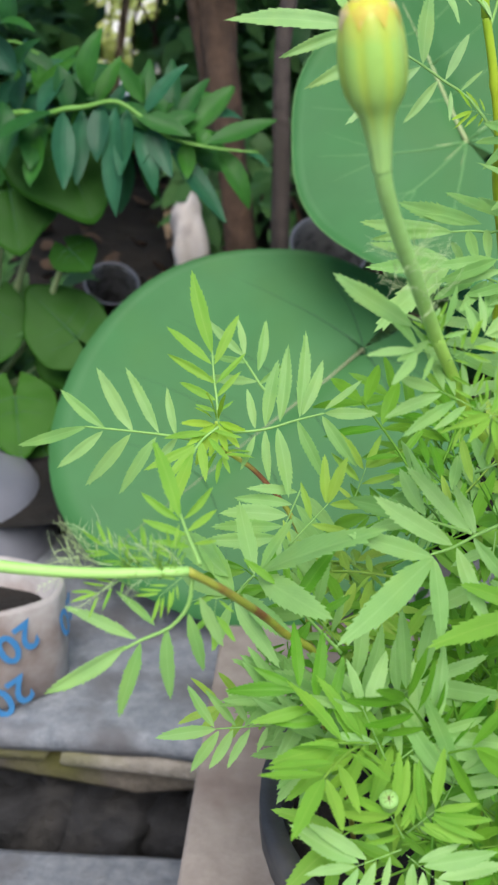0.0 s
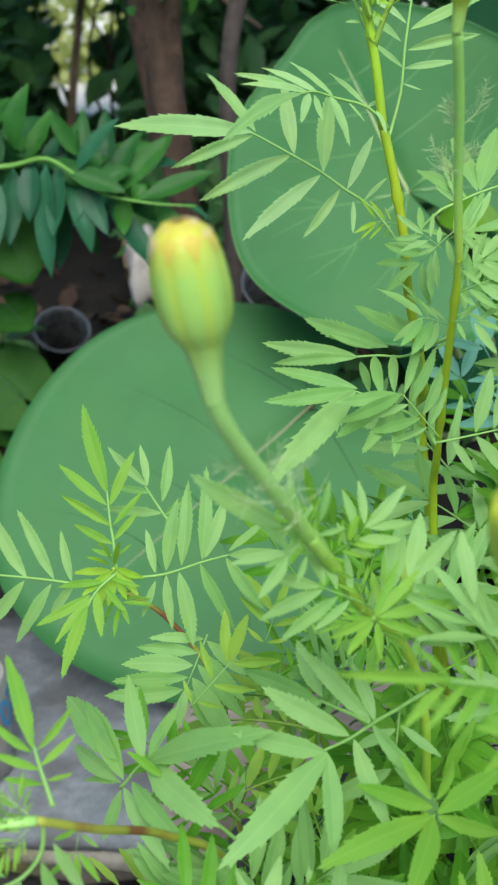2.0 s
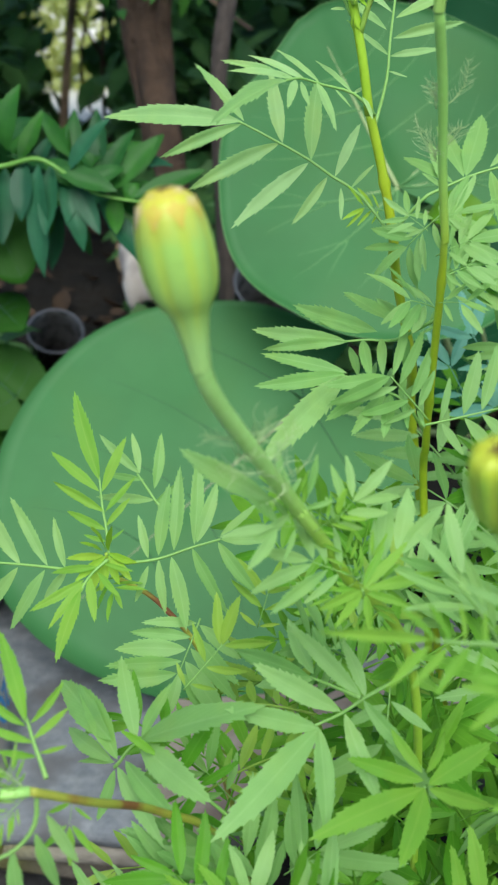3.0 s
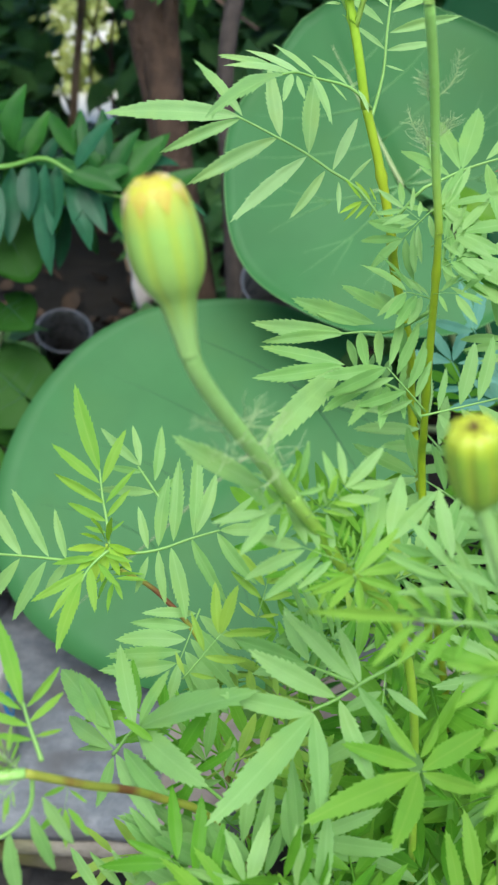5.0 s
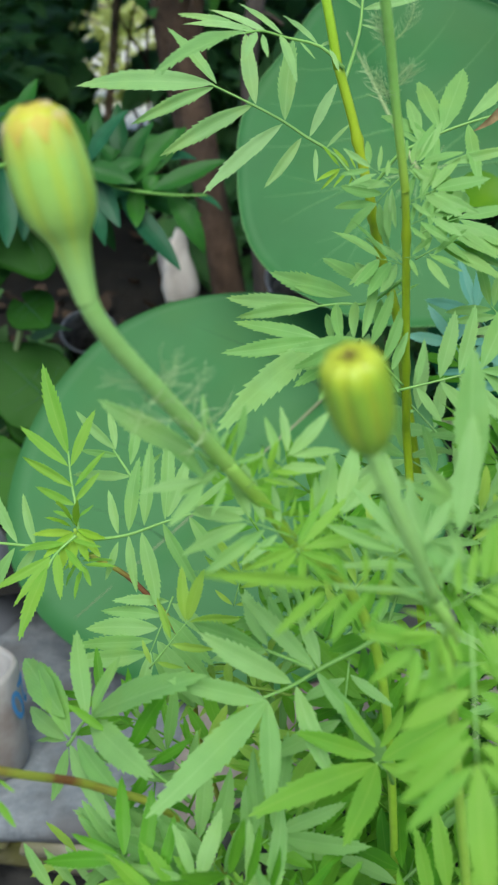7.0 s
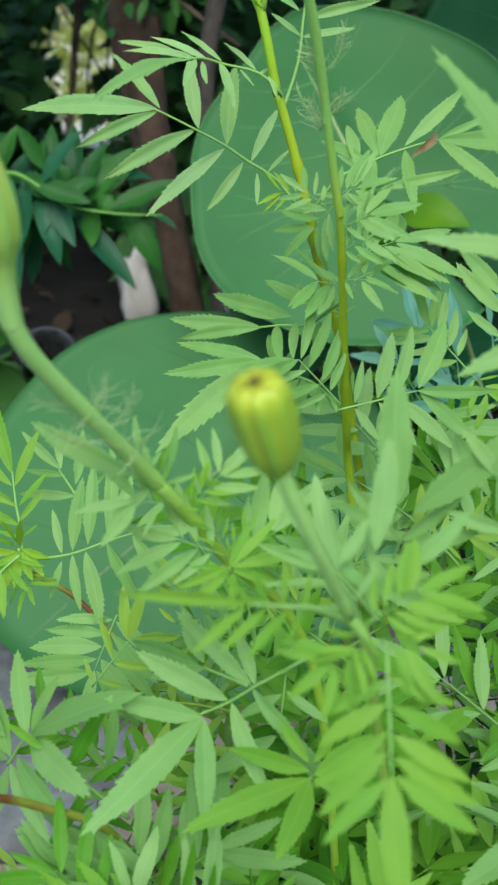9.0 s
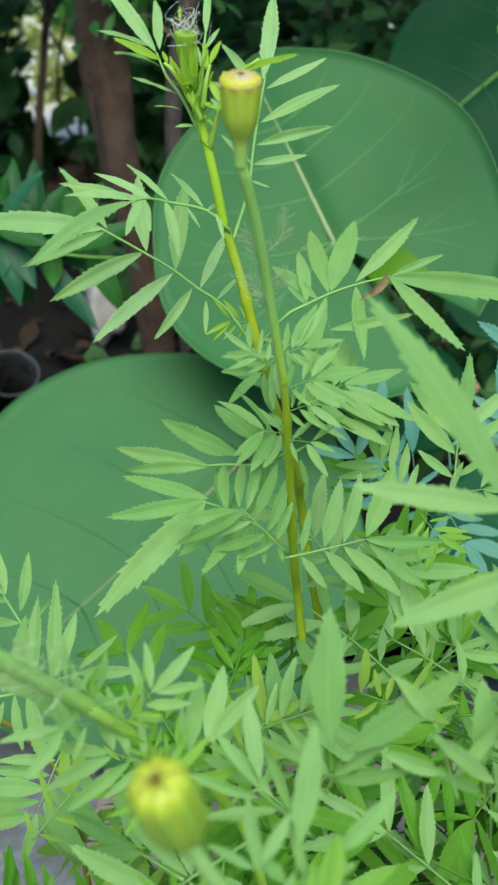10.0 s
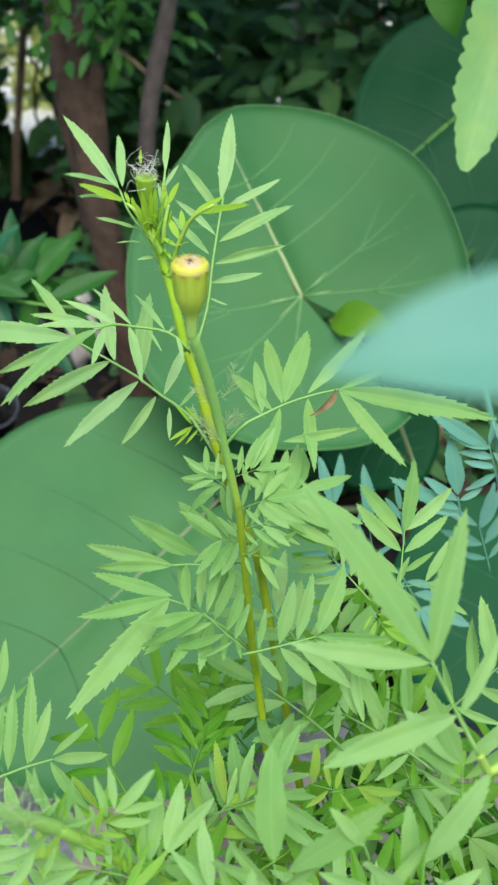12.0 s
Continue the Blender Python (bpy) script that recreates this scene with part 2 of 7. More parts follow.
PETAL = plain("petal_yellow", (0.55, 0.52, 0.06), (0.58, 0.46, 0.07), 300, 0.6, bump_by=0.5, dist=0.0006, second=(0.60, 0.50, 0.30), second_scale=160)
GREENPETAL = plain("petal_green_yellow", (0.34, 0.50, 0.03), (0.42, 0.52, 0.035), 420, 0.55, bump_by=0.4, dist=0.0005)
DARKTIP = plain("withered_tip", (0.07, 0.03, 0.015), (0.16, 0.08, 0.03), 700, 0.8)
HAIR = plain("white_hair", (0.85, 0.87, 0.80), (0.78, 0.82, 0.7), 300, 0.6)
BRACT = plain("bract_green", (0.50, 0.68, 0.30), (0.58, 0.74, 0.40), 300, 0.6, bump_by=0.1)
# dark soil taken near black: shade under the trees is put into it
SOIL = plain("dark_shaded_soil", (0.006, 0.005, 0.004), (0.018, 0.014, 0.011), 60, 0.95, bump_by=1.0, dist=0.012, second=(0.024, 0.018, 0.013), second_scale=7)
# lightened to stand in for sun falling on the big dry leaves
DRY = plain("dry_leaf_brown", (0.38, 0.25, 0.14), (0.58, 0.42, 0.27), 60, 0.8, bump_by=0.5, second=(0.12, 0.055, 0.03), second_scale=14)
WITHERED = plain("withered_leaflet_brown", (0.15, 0.105, 0.045), (0.30, 0.21, 0.10), 400, 0.8, bump_by=0.8, dist=0.0006, second=(0.12, 0.055, 0.03), second_scale=160)
# dry leaves again, far darker: shade on the soil put into the colour
LITTER = plain("shaded_leaf_litter", (0.036, 0.022, 0.014), (0.105, 0.066, 0.041), 50, 0.9, bump_by=0.5, second=(0.06, 0.04, 0.028), second_scale=9)
BARK = plain("brown_bark", (0.068, 0.041, 0.027), (0.165, 0.102, 0.068), 45, 0.9, bump_by=1.0, dist=0.012, second=(0.09, 0.062, 0.05), second_scale=6)
BARKGREY = plain("grey_bark", (0.062, 0.049, 0.044), (0.125, 0.100, 0.088), 60, 0.9, bump_by=0.8, dist=0.006, second=(0.08, 0.065, 0.055), second_scale=9)
CONCRETE = plain("grey_concrete", (0.15, 0.17, 0.20), (0.29, 0.31, 0.34), 90, 0.85, bump_by=0.7, dist=0.003, second=(0.13, 0.13, 0.14), second_scale=16)
# near black: shadow of the gap under the slab put into the colour
SHADERUBBLE = plain("shaded_rubble", (0.008, 0.008, 0.009), (0.034, 0.034, 0.036), 50, 0.9, bump_by=1.0, dist=0.006, second=(0.055, 0.052, 0.05), second_scale=22)
TANBARK = plain("tan_dead_wood", (0.26, 0.17, 0.11), (0.42, 0.29, 0.19), 50, 0.9, bump_by=0.8, dist=0.006, second=(0.14, 0.1, 0.08), second_scale=12)
MOSSY = plain("mossy_concrete", (0.075, 0.065, 0.052), (0.19, 0.165, 0.135), 60, 0.9, bump_by=0.9, dist=0.005, second=(0.13, 0.13, 0.03), second_scale=11)
PALEEDGE = plain("pale_worn_concrete", (0.20, 0.18, 0.15), (0.36, 0.33, 0.29), 60, 0.9, bump_by=0.9, dist=0.005, second=(0.15, 0.15, 0.05), second_scale=9)
BOARD = plain("weathered_board", (0.27, 0.225, 0.195), (0.42, 0.36, 0.32), 40, 0.8, bump_by=0.6, dist=0.003, second=(0.2, 0.15, 0.13), second_scale=12)
BLACKPOT = plain("black_plastic", (0.022, 0.022, 0.025), (0.05, 0.05, 0.055), 80, 0.5, bump_by=0.3, second=(0.12, 0.11, 0.1), second_scale=18)
GREYPLASTIC = plain("grey_plastic", (0.145, 0.155, 0.19), (0.185, 0.195, 0.23), 18, 0.4, bump_by=0.1, second=(0.2, 0.2, 0.23), second_scale=8)
BAGWHITE = plain("printed_bag", (0.34, 0.32, 0.315), (0.47, 0.45, 0.44), 55, 0.55, bump_by=0.4, second=(0.24, 0.19, 0.17), second_scale=20)
PRINTBLUE = plain("blue_print", (0.04, 0.2, 0.46), (0.06, 0.26, 0.55), 90, 0.5, bump_by=0.1)
# whitish stone lightened further to stand in for a fleck of sun
PALESTONE = plain("pale_stone", (0.72, 0.64, 0.58), (0.85, 0.80, 0.76), 35, 0.7, bump_by=0.6, second=(0.3, 0.26, 0.26), second_scale=16)
CLEARGREY = plain("dusty_clear_plastic", (0.035, 0.038, 0.04), (0.14, 0.145, 0.15), 60, 0.3, second=(0.04, 0.04, 0.04), second_scale=14)
# near white: the glare of sunlit ground is put into the colour
SUNPAVE = plain("sunlit_pale_paving", (0.70, 0.67, 0.60), (0.80, 0.77, 0.70), 3, 0.9)
CREAM = plain("cream_blossom", (0.6, 0.62, 0.42), (0.72, 0.72, 0.55), 80, 0.6)
rng = random.Random(7)


# ---- mesh helpers ----
def mesh_of(name, verts, faces, mat, uvs=None, smooth=True):
    me = bpy.data.meshes.new(name)
    me.from_pydata([tuple(v) for v in verts], [], faces)
    if uvs is not None:
        lay = me.uv_layers.new(name="uv")
        idx = np.zeros(len(me.loops), int)
        me.loops.foreach_get("vertex_index", idx)
        lay.data.foreach_set("uv", np.asarray(uvs, float)[idx].ravel())
    me.materials.append(mat)
    if smooth:
        me.polygons.foreach_set("use_smooth", [True] * len(me.polygons))
    me.update()
    return me


def under(ob, parent):
    ob.parent = parent
    if parent is not None:
        ob.matrix_parent_inverse = parent.matrix_world.inverted()
    return ob


def part_of(name, me, parent, label=""):
    return tagged(under(new(name, me), parent), label)


def part(name, bm, mat, parent, label=""):
    me = bpy.data.meshes.new(name)
    bm.to_mesh(me)
    bm.free()
    me.materials.append(mat)
    return part_of(name, me, parent, label)


def thing(name, place, label, category, group="", kind=""):
    e = new(name)
    e.location = place
    e.empty_display_size = 0.02
    e.matrix_world = Matrix.Translation(place)
    return tagged(e, label, category, group, kind)


def spline(points, n):
    """n + 1 points on a smooth curve through the given ones."""
    pts = [Vector(p) for p in points]
    pts = [pts[0] * 2 - pts[1]] + pts + [pts[-1] * 2 - pts[-2]]
    out, spans = [], len(pts) - 3
    for i in range(n + 1):
        s = min(i / n * spans, spans - 1e-6)
        k, u = int(s), s - int(s)
        a, b, c, d = pts[k:k + 4]
        out.append(0.5 * (2 * b + (c - a) * u + (2 * a - 5 * b + 4 * c - d) * u * u + (3 * b - a - 3 * c + d) * u ** 3))
    return out


def tube_data(path, radii, sides=8, wob=0.0):
    verts, faces = [], []
    n = len(path)
    side = None
    for i, p in enumerate(path):
        d = (path[min(i + 1, n - 1)] - path[max(i - 1, 0)]).normalized()
        if side is None:
            side = d.orthogonal().normalized()
        side = (side - d * side.dot(d)).normalized()
        up = d.cross(side)
        r = radii[i]
        for k in range(sides):
            a = 2 * math.pi * k / sides
            q = r * (1 + (wob * noise.noise(p * 9 + Vector((k, 0, 0))) if wob else 0))
            verts.append(p + side * (q * math.cos(a)) + up * (q * math.sin(a)))
    for i in range(n - 1):
        for k in range(sides):
            a, b = i * sides + k, i * sides + (k + 1) % sides
            faces.append((a, b, b + sides, a + sides))
    faces.append(tuple(range(sides))[::-1])
    faces.append(tuple((n - 1) * sides + k for k in range(sides)))
    return verts, faces


def tube(name, points, r0, r1, mat, parent, n=16, sides=8, label="", wob=0.0, nodes=()):
    path = spline(points, n)
    radii = [r0 + (r1 - r0) * i / n for i in range(n + 1)]
    for u in nodes:
        k = round(u * n)
        radii[k] *= 1.3
    v, f = tube_data(path, radii, sides, wob)
    return part_of(name, mesh_of(name, v, f, mat), parent, label)


def lathe(profile, sides, ribs=0, depth=0.0):
    """Rings of (radius, height) round z; ribs press grooves into it."""
    verts, faces = [], []
    for r, h in profile:
        for k in range(sides):
            a = 2 * math.pi * k / sides
            q = r * (1 - depth * (1 - abs(math.cos(ribs * a / 2)) ** 0.7)) if ribs else r
            verts.append(Vector((q * math.cos(a), q * math.sin(a), h)))
    for i in range(len(profile) - 1):
        for k in range(sides):
            a, b = i * sides + k, i * sides + (k + 1) % sides
            faces.append((a, b, b + sides, a + sides))
    return verts, faces


def axes(y, z):
    """Rotation whose y runs along y and whose z is as near to z as it can be."""
    y = Vector(y).normalized()
    x = y.cross(Vector(z)).normalized()
    z = x.cross(y)
    return Matrix((x, y, z)).transposed()


def blade(width, teeth, fold, droop, twist, seed):
    """A lance-shaped leaflet along y, one long: a blade folded at its midrib, margins rolled down, a fine point and small saw teeth that lean forward. Returns points, faces and (across, along)."""
    r = random.Random(seed)
    n = 15
    us = [i / n for i in range(n + 1)]
    verts, uv, faces = [], [], []

    def half(u):
        return width * 0.5 * (u ** 0.82 * (1 - u) ** 1.02) / 0.282 if 0 < u < 1 else 0.0

    def put(x, u):
        a = twist * u
        h = max(half(u), 0.01)
        zz = fold * abs(x) - 0.5 * fold * x * x / h - droop * u * u + 0.006 * math.sin(14 * u + seed * 2 + (4 if x > 0 else 0)) * abs(x) / h
        verts.append(Vector((x * math.cos(a) + 0.035 * math.sin(2.6 * u + seed) * u, u, zz + x * math.sin(a))))
        uv.append((x / width, u))
        return len(verts) - 1

    m = [put(0, u) for u in us]
    for s in (-1, 1):
        inner = [m[0]] + [put(s * 0.5 * half(u), u) for u in us[1:-1]] + [m[-1]]
        outer = [m[0]] + [put(s * half(u), u) for u in us[1:-1]] + [m[-1]]
        for i in range(n):
            for a, b in ((m, inner), (inner, outer)):
                ring = [a[i], b[i], b[i + 1], a[i + 1]]
                ring = [k for q, k in enumerate(ring) if k not in ring[:q]]
                if len(ring) > 2:
                    faces.append(tuple(ring if s > 0 else ring[::-1]))
            if teeth and 2 < i < n - 1:
                v = us[i] + 0.95 / n
                k = put(s * (half(v) + 0.019 * r.uniform(0.3, 1.4)), v + 0.012)
                faces.append((outer[i], k, outer[i + 1]) if s > 0 else (outer[i + 1], k, outer[i]))
    return verts, faces, uv


BLADES = [blade(0.165 + 0.008 * k, True, 0.34 + 0.16 * (k % 3), 0.02 + 0.05 * (k % 4), 0.2 * (-1) ** k, k) for k in range(8)]
BLADE_MESH = {}


def blade_mesh(k, mat):
    key = (k, mat.name)
    if key not in BLADE_MESH:
        v, f, u = BLADES[k]
        BLADE_MESH[key] = mesh_of("leaflet", v, f, mat, u)
    return BLADE_MESH[key]


TOWARD = Vector((0, -0.88, 0.47))


def leaf(plant, base, neck, tip, pairs=4, size=0.030, face=TOWARD, bend=0.05, mat=MARI, split=True, wide=1.0, open_by=54, first=0.32, small=0.45, tip_wide=1.0, label=""):
    """A feather-shaped leaf: a thin rib from its joint to the neck, pairs of leaflets along it and a last one from neck to tip."""
    base, neck, tip = Vector(base), Vector(neck), Vector(tip)
    run = neck - base
    L = run.length
    d = run.normalized()
    nrm = Vector(face)
    nrm = (nrm - d * nrm.dot(d)).normalized()
    knee = base + run * 0.5 + nrm * (bend * L)
    rib = [base * (1 - u) ** 2 + knee * 2 * u * (1 - u) + neck * u * u for u in [i / 10 for i in range(11)]]
    rv, rf = tube_data(rib, [min(0.00068, 0.018 * L) * (1 - 0.45 * i / 10) for i in range(11)], 5)
    pieces = []

    def at(u):
        k = min(int(u * 10), 9)
        p = rib[k].lerp(rib[k + 1], u * 10 - k)
        t = (rib[k + 1] - rib[k]).normalized()
        return p, t

    def piece(p, way, up, ln, thin=1.0):
        w = wide * thin * rng.uniform(0.9, 1.12)
        pieces.append((p, axes(way, up), ln, w, rng.randrange(len(BLADES))))

    piece(neck, tip - neck, nrm, (tip - neck).length, tip_wide)
    for i in range(pairs):
        u = first + (0.99 - first) * (i / max(pairs - 1, 1)) ** 0.95
        p, t = at(u)
        s = t.cross(nrm).normalized()
        grow = small + (1 - small) * math.sin(min((u - first * 0.6) / (0.85 - first * 0.6), 1.0) * math.pi / 2)
        for sg in (-1, 1):
            a = radians(open_by + rng.uniform(-6, 6) - 18 * (u - 0.6))
            way = t * math.cos(a) + s * (sg * math.sin(a)) + nrm * rng.uniform(-0.2, 0.08)
            up = nrm + s * (sg * rng.uniform(-0.3, 0.1)) + t * rng.uniform(-0.15, 0.15)
            piece(p + s * (sg * 0.0006) + t * rng.uniform(-0.0012, 0.0012), way, up, size * grow * rng.uniform(0.92, 1.08))
    if split:
        ob = part_of("leaf", mesh_of("leaf", rv, rf, BLUISH if mat is BLUISH else RIBGREEN, [(0, 0)] * len(rv)), plant, label)
        for p, q, ln, w, k in pieces:
            o = new("leaflet", blade_mesh(k, mat))
            o.matrix_world = Matrix.LocRotScale(p, q.to_quaternion(), (ln * w, ln, ln))
            o.parent = ob
            o.matrix_parent_inverse = ob.matrix_world.inverted()
        return ob
    verts, faces, uvs = list(rv), list(rf), [(0, 0)] * len(rv)
    for p, q, ln, w, k in pieces:
        v0, f0, u0 = BLADES[k]
        n = len(verts)
        verts += [p + q @ Vector((v.x * ln * w, v.y * ln, v.z * ln)) for v in v0]
        faces += [tuple(i + n for i in fc) for fc in f0]
        uvs += u0
    return part_of("leaf", mesh_of("leaf", verts, faces, mat, uvs), plant, label)


def sprig(plant, rib, leaflets, mat=MARI, face=TOWARD, wide=1.0, label=""):
    """A feather leaf whose leaflets are given one by one, (root, tip) and at times a share of the width, on a thin rib."""
    path = spline(rib, 12)
    r0 = 0.0011 if mat is LEMON else 0.0007
    rv, rf = tube_data(path, [r0 * (1 - 0.43 * i / 12) for i in range(13)], 6)
    ob = part_of("leaf", mesh_of("leaf", rv, rf, BLUISH if mat is BLUISH else FRESHSTEM if mat is LEMON else RIBGREEN, [(0, 0)] * len(rv)), plant, label)
    for a, b, *own in leaflets:
        a, b = Vector(a), Vector(b)
        o = new("leaflet", blade_mesh(rng.randrange(len(BLADES)), mat))
        up = Vector(face) + Vector((rng.uniform(-0.25, 0.25), 0, rng.uniform(-0.2, 0.2)))
        ln = (b - a).length
        if axes(b - a, up).col[2].dot(Vector((0, -0.5, 0.86))) < 0.6:
            up = up + Vector((0, 0.35, 1.1))
        o.matrix_world = Matrix.LocRotScale(a, axes(b - a, up).to_quaternion(), (ln * wide * (own[0] if own else 1.0) * rng.uniform(0.94, 1.06), ln, ln))
        o.parent = ob
        o.matrix_parent_inverse = ob.matrix_world.inverted()
    return ob


def flower_bud(plant, base, top, width, open_top=0.75, petal=0.2, label="", ribs=8, funnel=0.2, shape="barrel", cup_mat=None, petal_mat=None, star=1.0, groove=0.07):
    """A ribbed green cup with yellow petals packed into its mouth; base is where the stalk widens into the funnel."""
    base, top = Vector(base), Vector(top)
    L, r = (top - base).length, width / 2
    body = ((0.55, 0.0), (0.76, 0.07), (0.89, 0.16), (0.97, 0.28), (1.0, 0.41), (0.99, 0.54), (0.94, 0.68), (0.86, 0.80), (0.52 + 0.43 * open_top, 0.89), (open_top, 0.95), (open_top * 0.9, 0.96))
    foot = ((0.29, 0), (0.34, 0.3), (0.42, 0.6), (0.51, 0.88)) if shape == "barrel" else ((0.31, 0), (0.33, 0.3), (0.37, 0.6), (0.43, 0.88))
    if shape == "cup":
        body = ((0.50, 0.0), (0.66, 0.08), (0.80, 0.18), (0.90, 0.34), (0.95, 0.55), (0.98, 0.75), (1.0, 0.88), (0.97, 0.94), (open_top, 0.965), (open_top * 0.9, 0.97))
    if shape == "closed":
        body = ((0.34, 0.0), (0.60, 0.05), (0.80, 0.14), (0.93, 0.3), (1.0, 0.5), (1.0, 0.74), (0.96, 0.86), (0.84, 0.94), (0.60, 0.985), (0.30, 0.99), (0.06, 0.97))
    cup_mat, petal_mat = cup_mat or CALYX, petal_mat or PETAL
    prof = [(a, funnel * h) for a, h in foot] + [(a * (1.0 if h else 1.12), funnel + h * (1 - funnel)) for a, h in body]
    v, f = lathe([(a * r, h * L) for a, h in prof], 64, ribs, groove)
    uvs = [(k * ribs / 64, h) for _, h in prof for k in range(64)]
    q = axes((top - base).orthogonal(), top - base)
    prof[0] = (prof[0][0], -0.01)
    place = Matrix.LocRotScale(base, q.to_quaternion(), None)
    bud = part_of("flower_bud", mesh_of("flower_bud", [place @ p for p in v], f, cup_mat, uvs), plant, label)
    # petals: lobes that show between the ribs, then close over the mouth in a low dome
    def cup(h):
        for (r0, h0), (r1, h1) in zip(prof, prof[1:]):
            if h0 <= h <= h1:
                return r0 + (r1 - r0) * (h - h0) / (h1 - h0)
        return open_top * 0.9

    verts, faces = [], []
    top_h = 0.955
    rows_ = [(cup(h) * 1.012, h, w) for h, w in ((0.93 - petal, 0.04), (0.93 - petal * 0.6, 0.16), (0.93 - petal * 0.25, 0.34), (0.93, 0.5))]
    rows_ += [(open_top * a, top_h + h, 0.5) for a, h in ((0.97, 0.012), (0.82, 0.034), (0.55, 0.044), (0.25, 0.044), (0.0, 0.040))]
    for k in range(ribs):
        aa = 2 * math.pi * (k + 0.5) / ribs
        n = len(verts)
        for rr, hh, wd in rows_:
            for sg in (-1, -0.5, 0, 0.5, 1):
                a = aa + sg * wd * 2 * math.pi / ribs
                dip = 0.012 * abs(sg) if hh > 0.94 else 0.0
                q2 = rr * r * (1.0 - 0.02 * abs(sg) * (hh > 0.94))
                verts.append(place @ Vector((q2 * math.cos(a), q2 * math.sin(a), (hh - dip * rr) * L)))
        for i in range(len(rows_) - 1):
            for sg in range(4):
                c = n + i * 5 + sg
                faces.append((c, c + 1, c + 6, c + 5))
    if shape != "closed":
        part_of("petal_dome", mesh_of("petal_dome", verts, faces, petal_mat), bud, "yellow petal tips")
    # the withered star in the middle
    verts, faces = [], []
    for k in range(7):
        a = 2 * math.pi * k / 7 + rng.uniform(-0.2, 0.2)
        c, s = Vector((math.cos(a), math.sin(a), 0)), Vector((-math.sin(a), math.cos(a), 0))
        n = len(verts)
        ln = star * open_top * r * rng.uniform(0.45, 0.75)
        h = Vector((0, 0, L * 1.0))
        verts += [place @ (h + s * (0.05 * r)), place @ (h - s * (0.05 * r)), place @ (h + c * ln - Vector((0, 0, 0.004 * L))), place @ (h * 1.008)]
        faces += [(n, n + 1, n + 3), (n, n + 3, n + 2), (n + 1, n + 2, n + 3)]
    part_of("withered_star", mesh_of("withered_star", verts, faces, DARKTIP), bud, "dark withered petal tips")
    return bud


def fringe(plant, name, place, way, count, length, mat, spread=1.0, thick=0.00026, label="", curl=0.4):
    """Thin curling threads that spring from one joint."""
    verts, faces = [], []
    place, way = Vector(place), Vector(way).normalized()
    for k in range(count):
        d = (way + Vector((rng.uniform(-1, 1), rng.uniform(-1, 1), rng.uniform(-1, 1))) * spread).normalized()
        o = place + Vector((rng.uniform(-1, 1), rng.uniform(-1, 1), rng.uniform(-1, 1))) * length * 0.25
        side = d.orthogonal().normalized()
        ln = length * rng.uniform(0.5, 1.1)
        cv = rng.uniform(-0.5, 0.5)
        up = side.cross(d)
        hook = rng.uniform(-0.5, 0.5) * curl
        path = [o + d * (ln * u * (1 - 0.35 * curl * u * u)) + side * (cv * ln * u * u) + up * (hook * ln * math.sin(3.5 * u) * u) for u in (0, 0.2, 0.4, 0.6, 0.8, 1.0)]
        v, f = tube_data(path, [thick, thick, thick * 0.9, thick * 0.75, thick * 0.55, thick * 0.2], 3)
        n = len(verts)
        verts += v
        faces += [tuple(i + n for i in fc) for fc in f]
    return part_of(name, mesh_of(name, verts, faces, mat), plant, label)


def thread_leaf(plant, base, tip, pairs, length, mat, thick=0.0003, label=""):
    """A bract cut into fine threads: a thin axis with many fine curling side threads, longest in the middle."""
    base, tip = Vector(base), Vector(tip)
    d = (tip - base).normalized()
    side = d.cross(Vector((rng.uniform(-0.2, 0.2), -0.9, 0.4))).normalized()
    up = side.cross(d)
    bow = rng.uniform(-0.22, 0.22) * (tip - base).length
    axis = [base.lerp(tip, i / 8) + side * (bow * 4 * (i / 8) * (1 - i / 8)) for i in range(9)]
    verts, faces = tube_data(axis, [thick * (1.6 - i / 8) for i in range(9)], 4)
    for k in range(pairs * 2):
        u = 0.12 + 0.86 * k / (pairs * 2 - 1)
        j = min(int(u * 8), 7)
        o = axis[j].lerp(axis[j + 1], u * 8 - j)
        for sg in (-1, 1):
            way = (d * rng.uniform(0.4, 1.1) + side * (sg * rng.uniform(0.5, 1.0)) + up * rng.uniform(-0.7, 0.7)).normalized()
            ln = length * rng.uniform(0.4, 1.1) * (0.5 + 0.6 * math.sin(math.pi * u))
            cv, hk = rng.uniform(-0.2, 0.7), rng.uniform(-0.5, 0.5)
            path = [o + way * (ln * w) + d * (cv * ln * w * w) + up * (hk * ln * math.sin(3 * w) * w) for w in (0, 0.25, 0.5, 0.75, 1.0)]
            v, f = tube_data(path, [thick * 0.7, thick * 0.65, thick * 0.55, thick * 0.4, thick * 0.15], 3)
            n = len(verts)
            verts += v
            faces += [tuple(i + n for i in fc) for fc in f]
    return part_of("thread_bract", mesh_of("thread_bract", verts, faces, mat), plant, label)


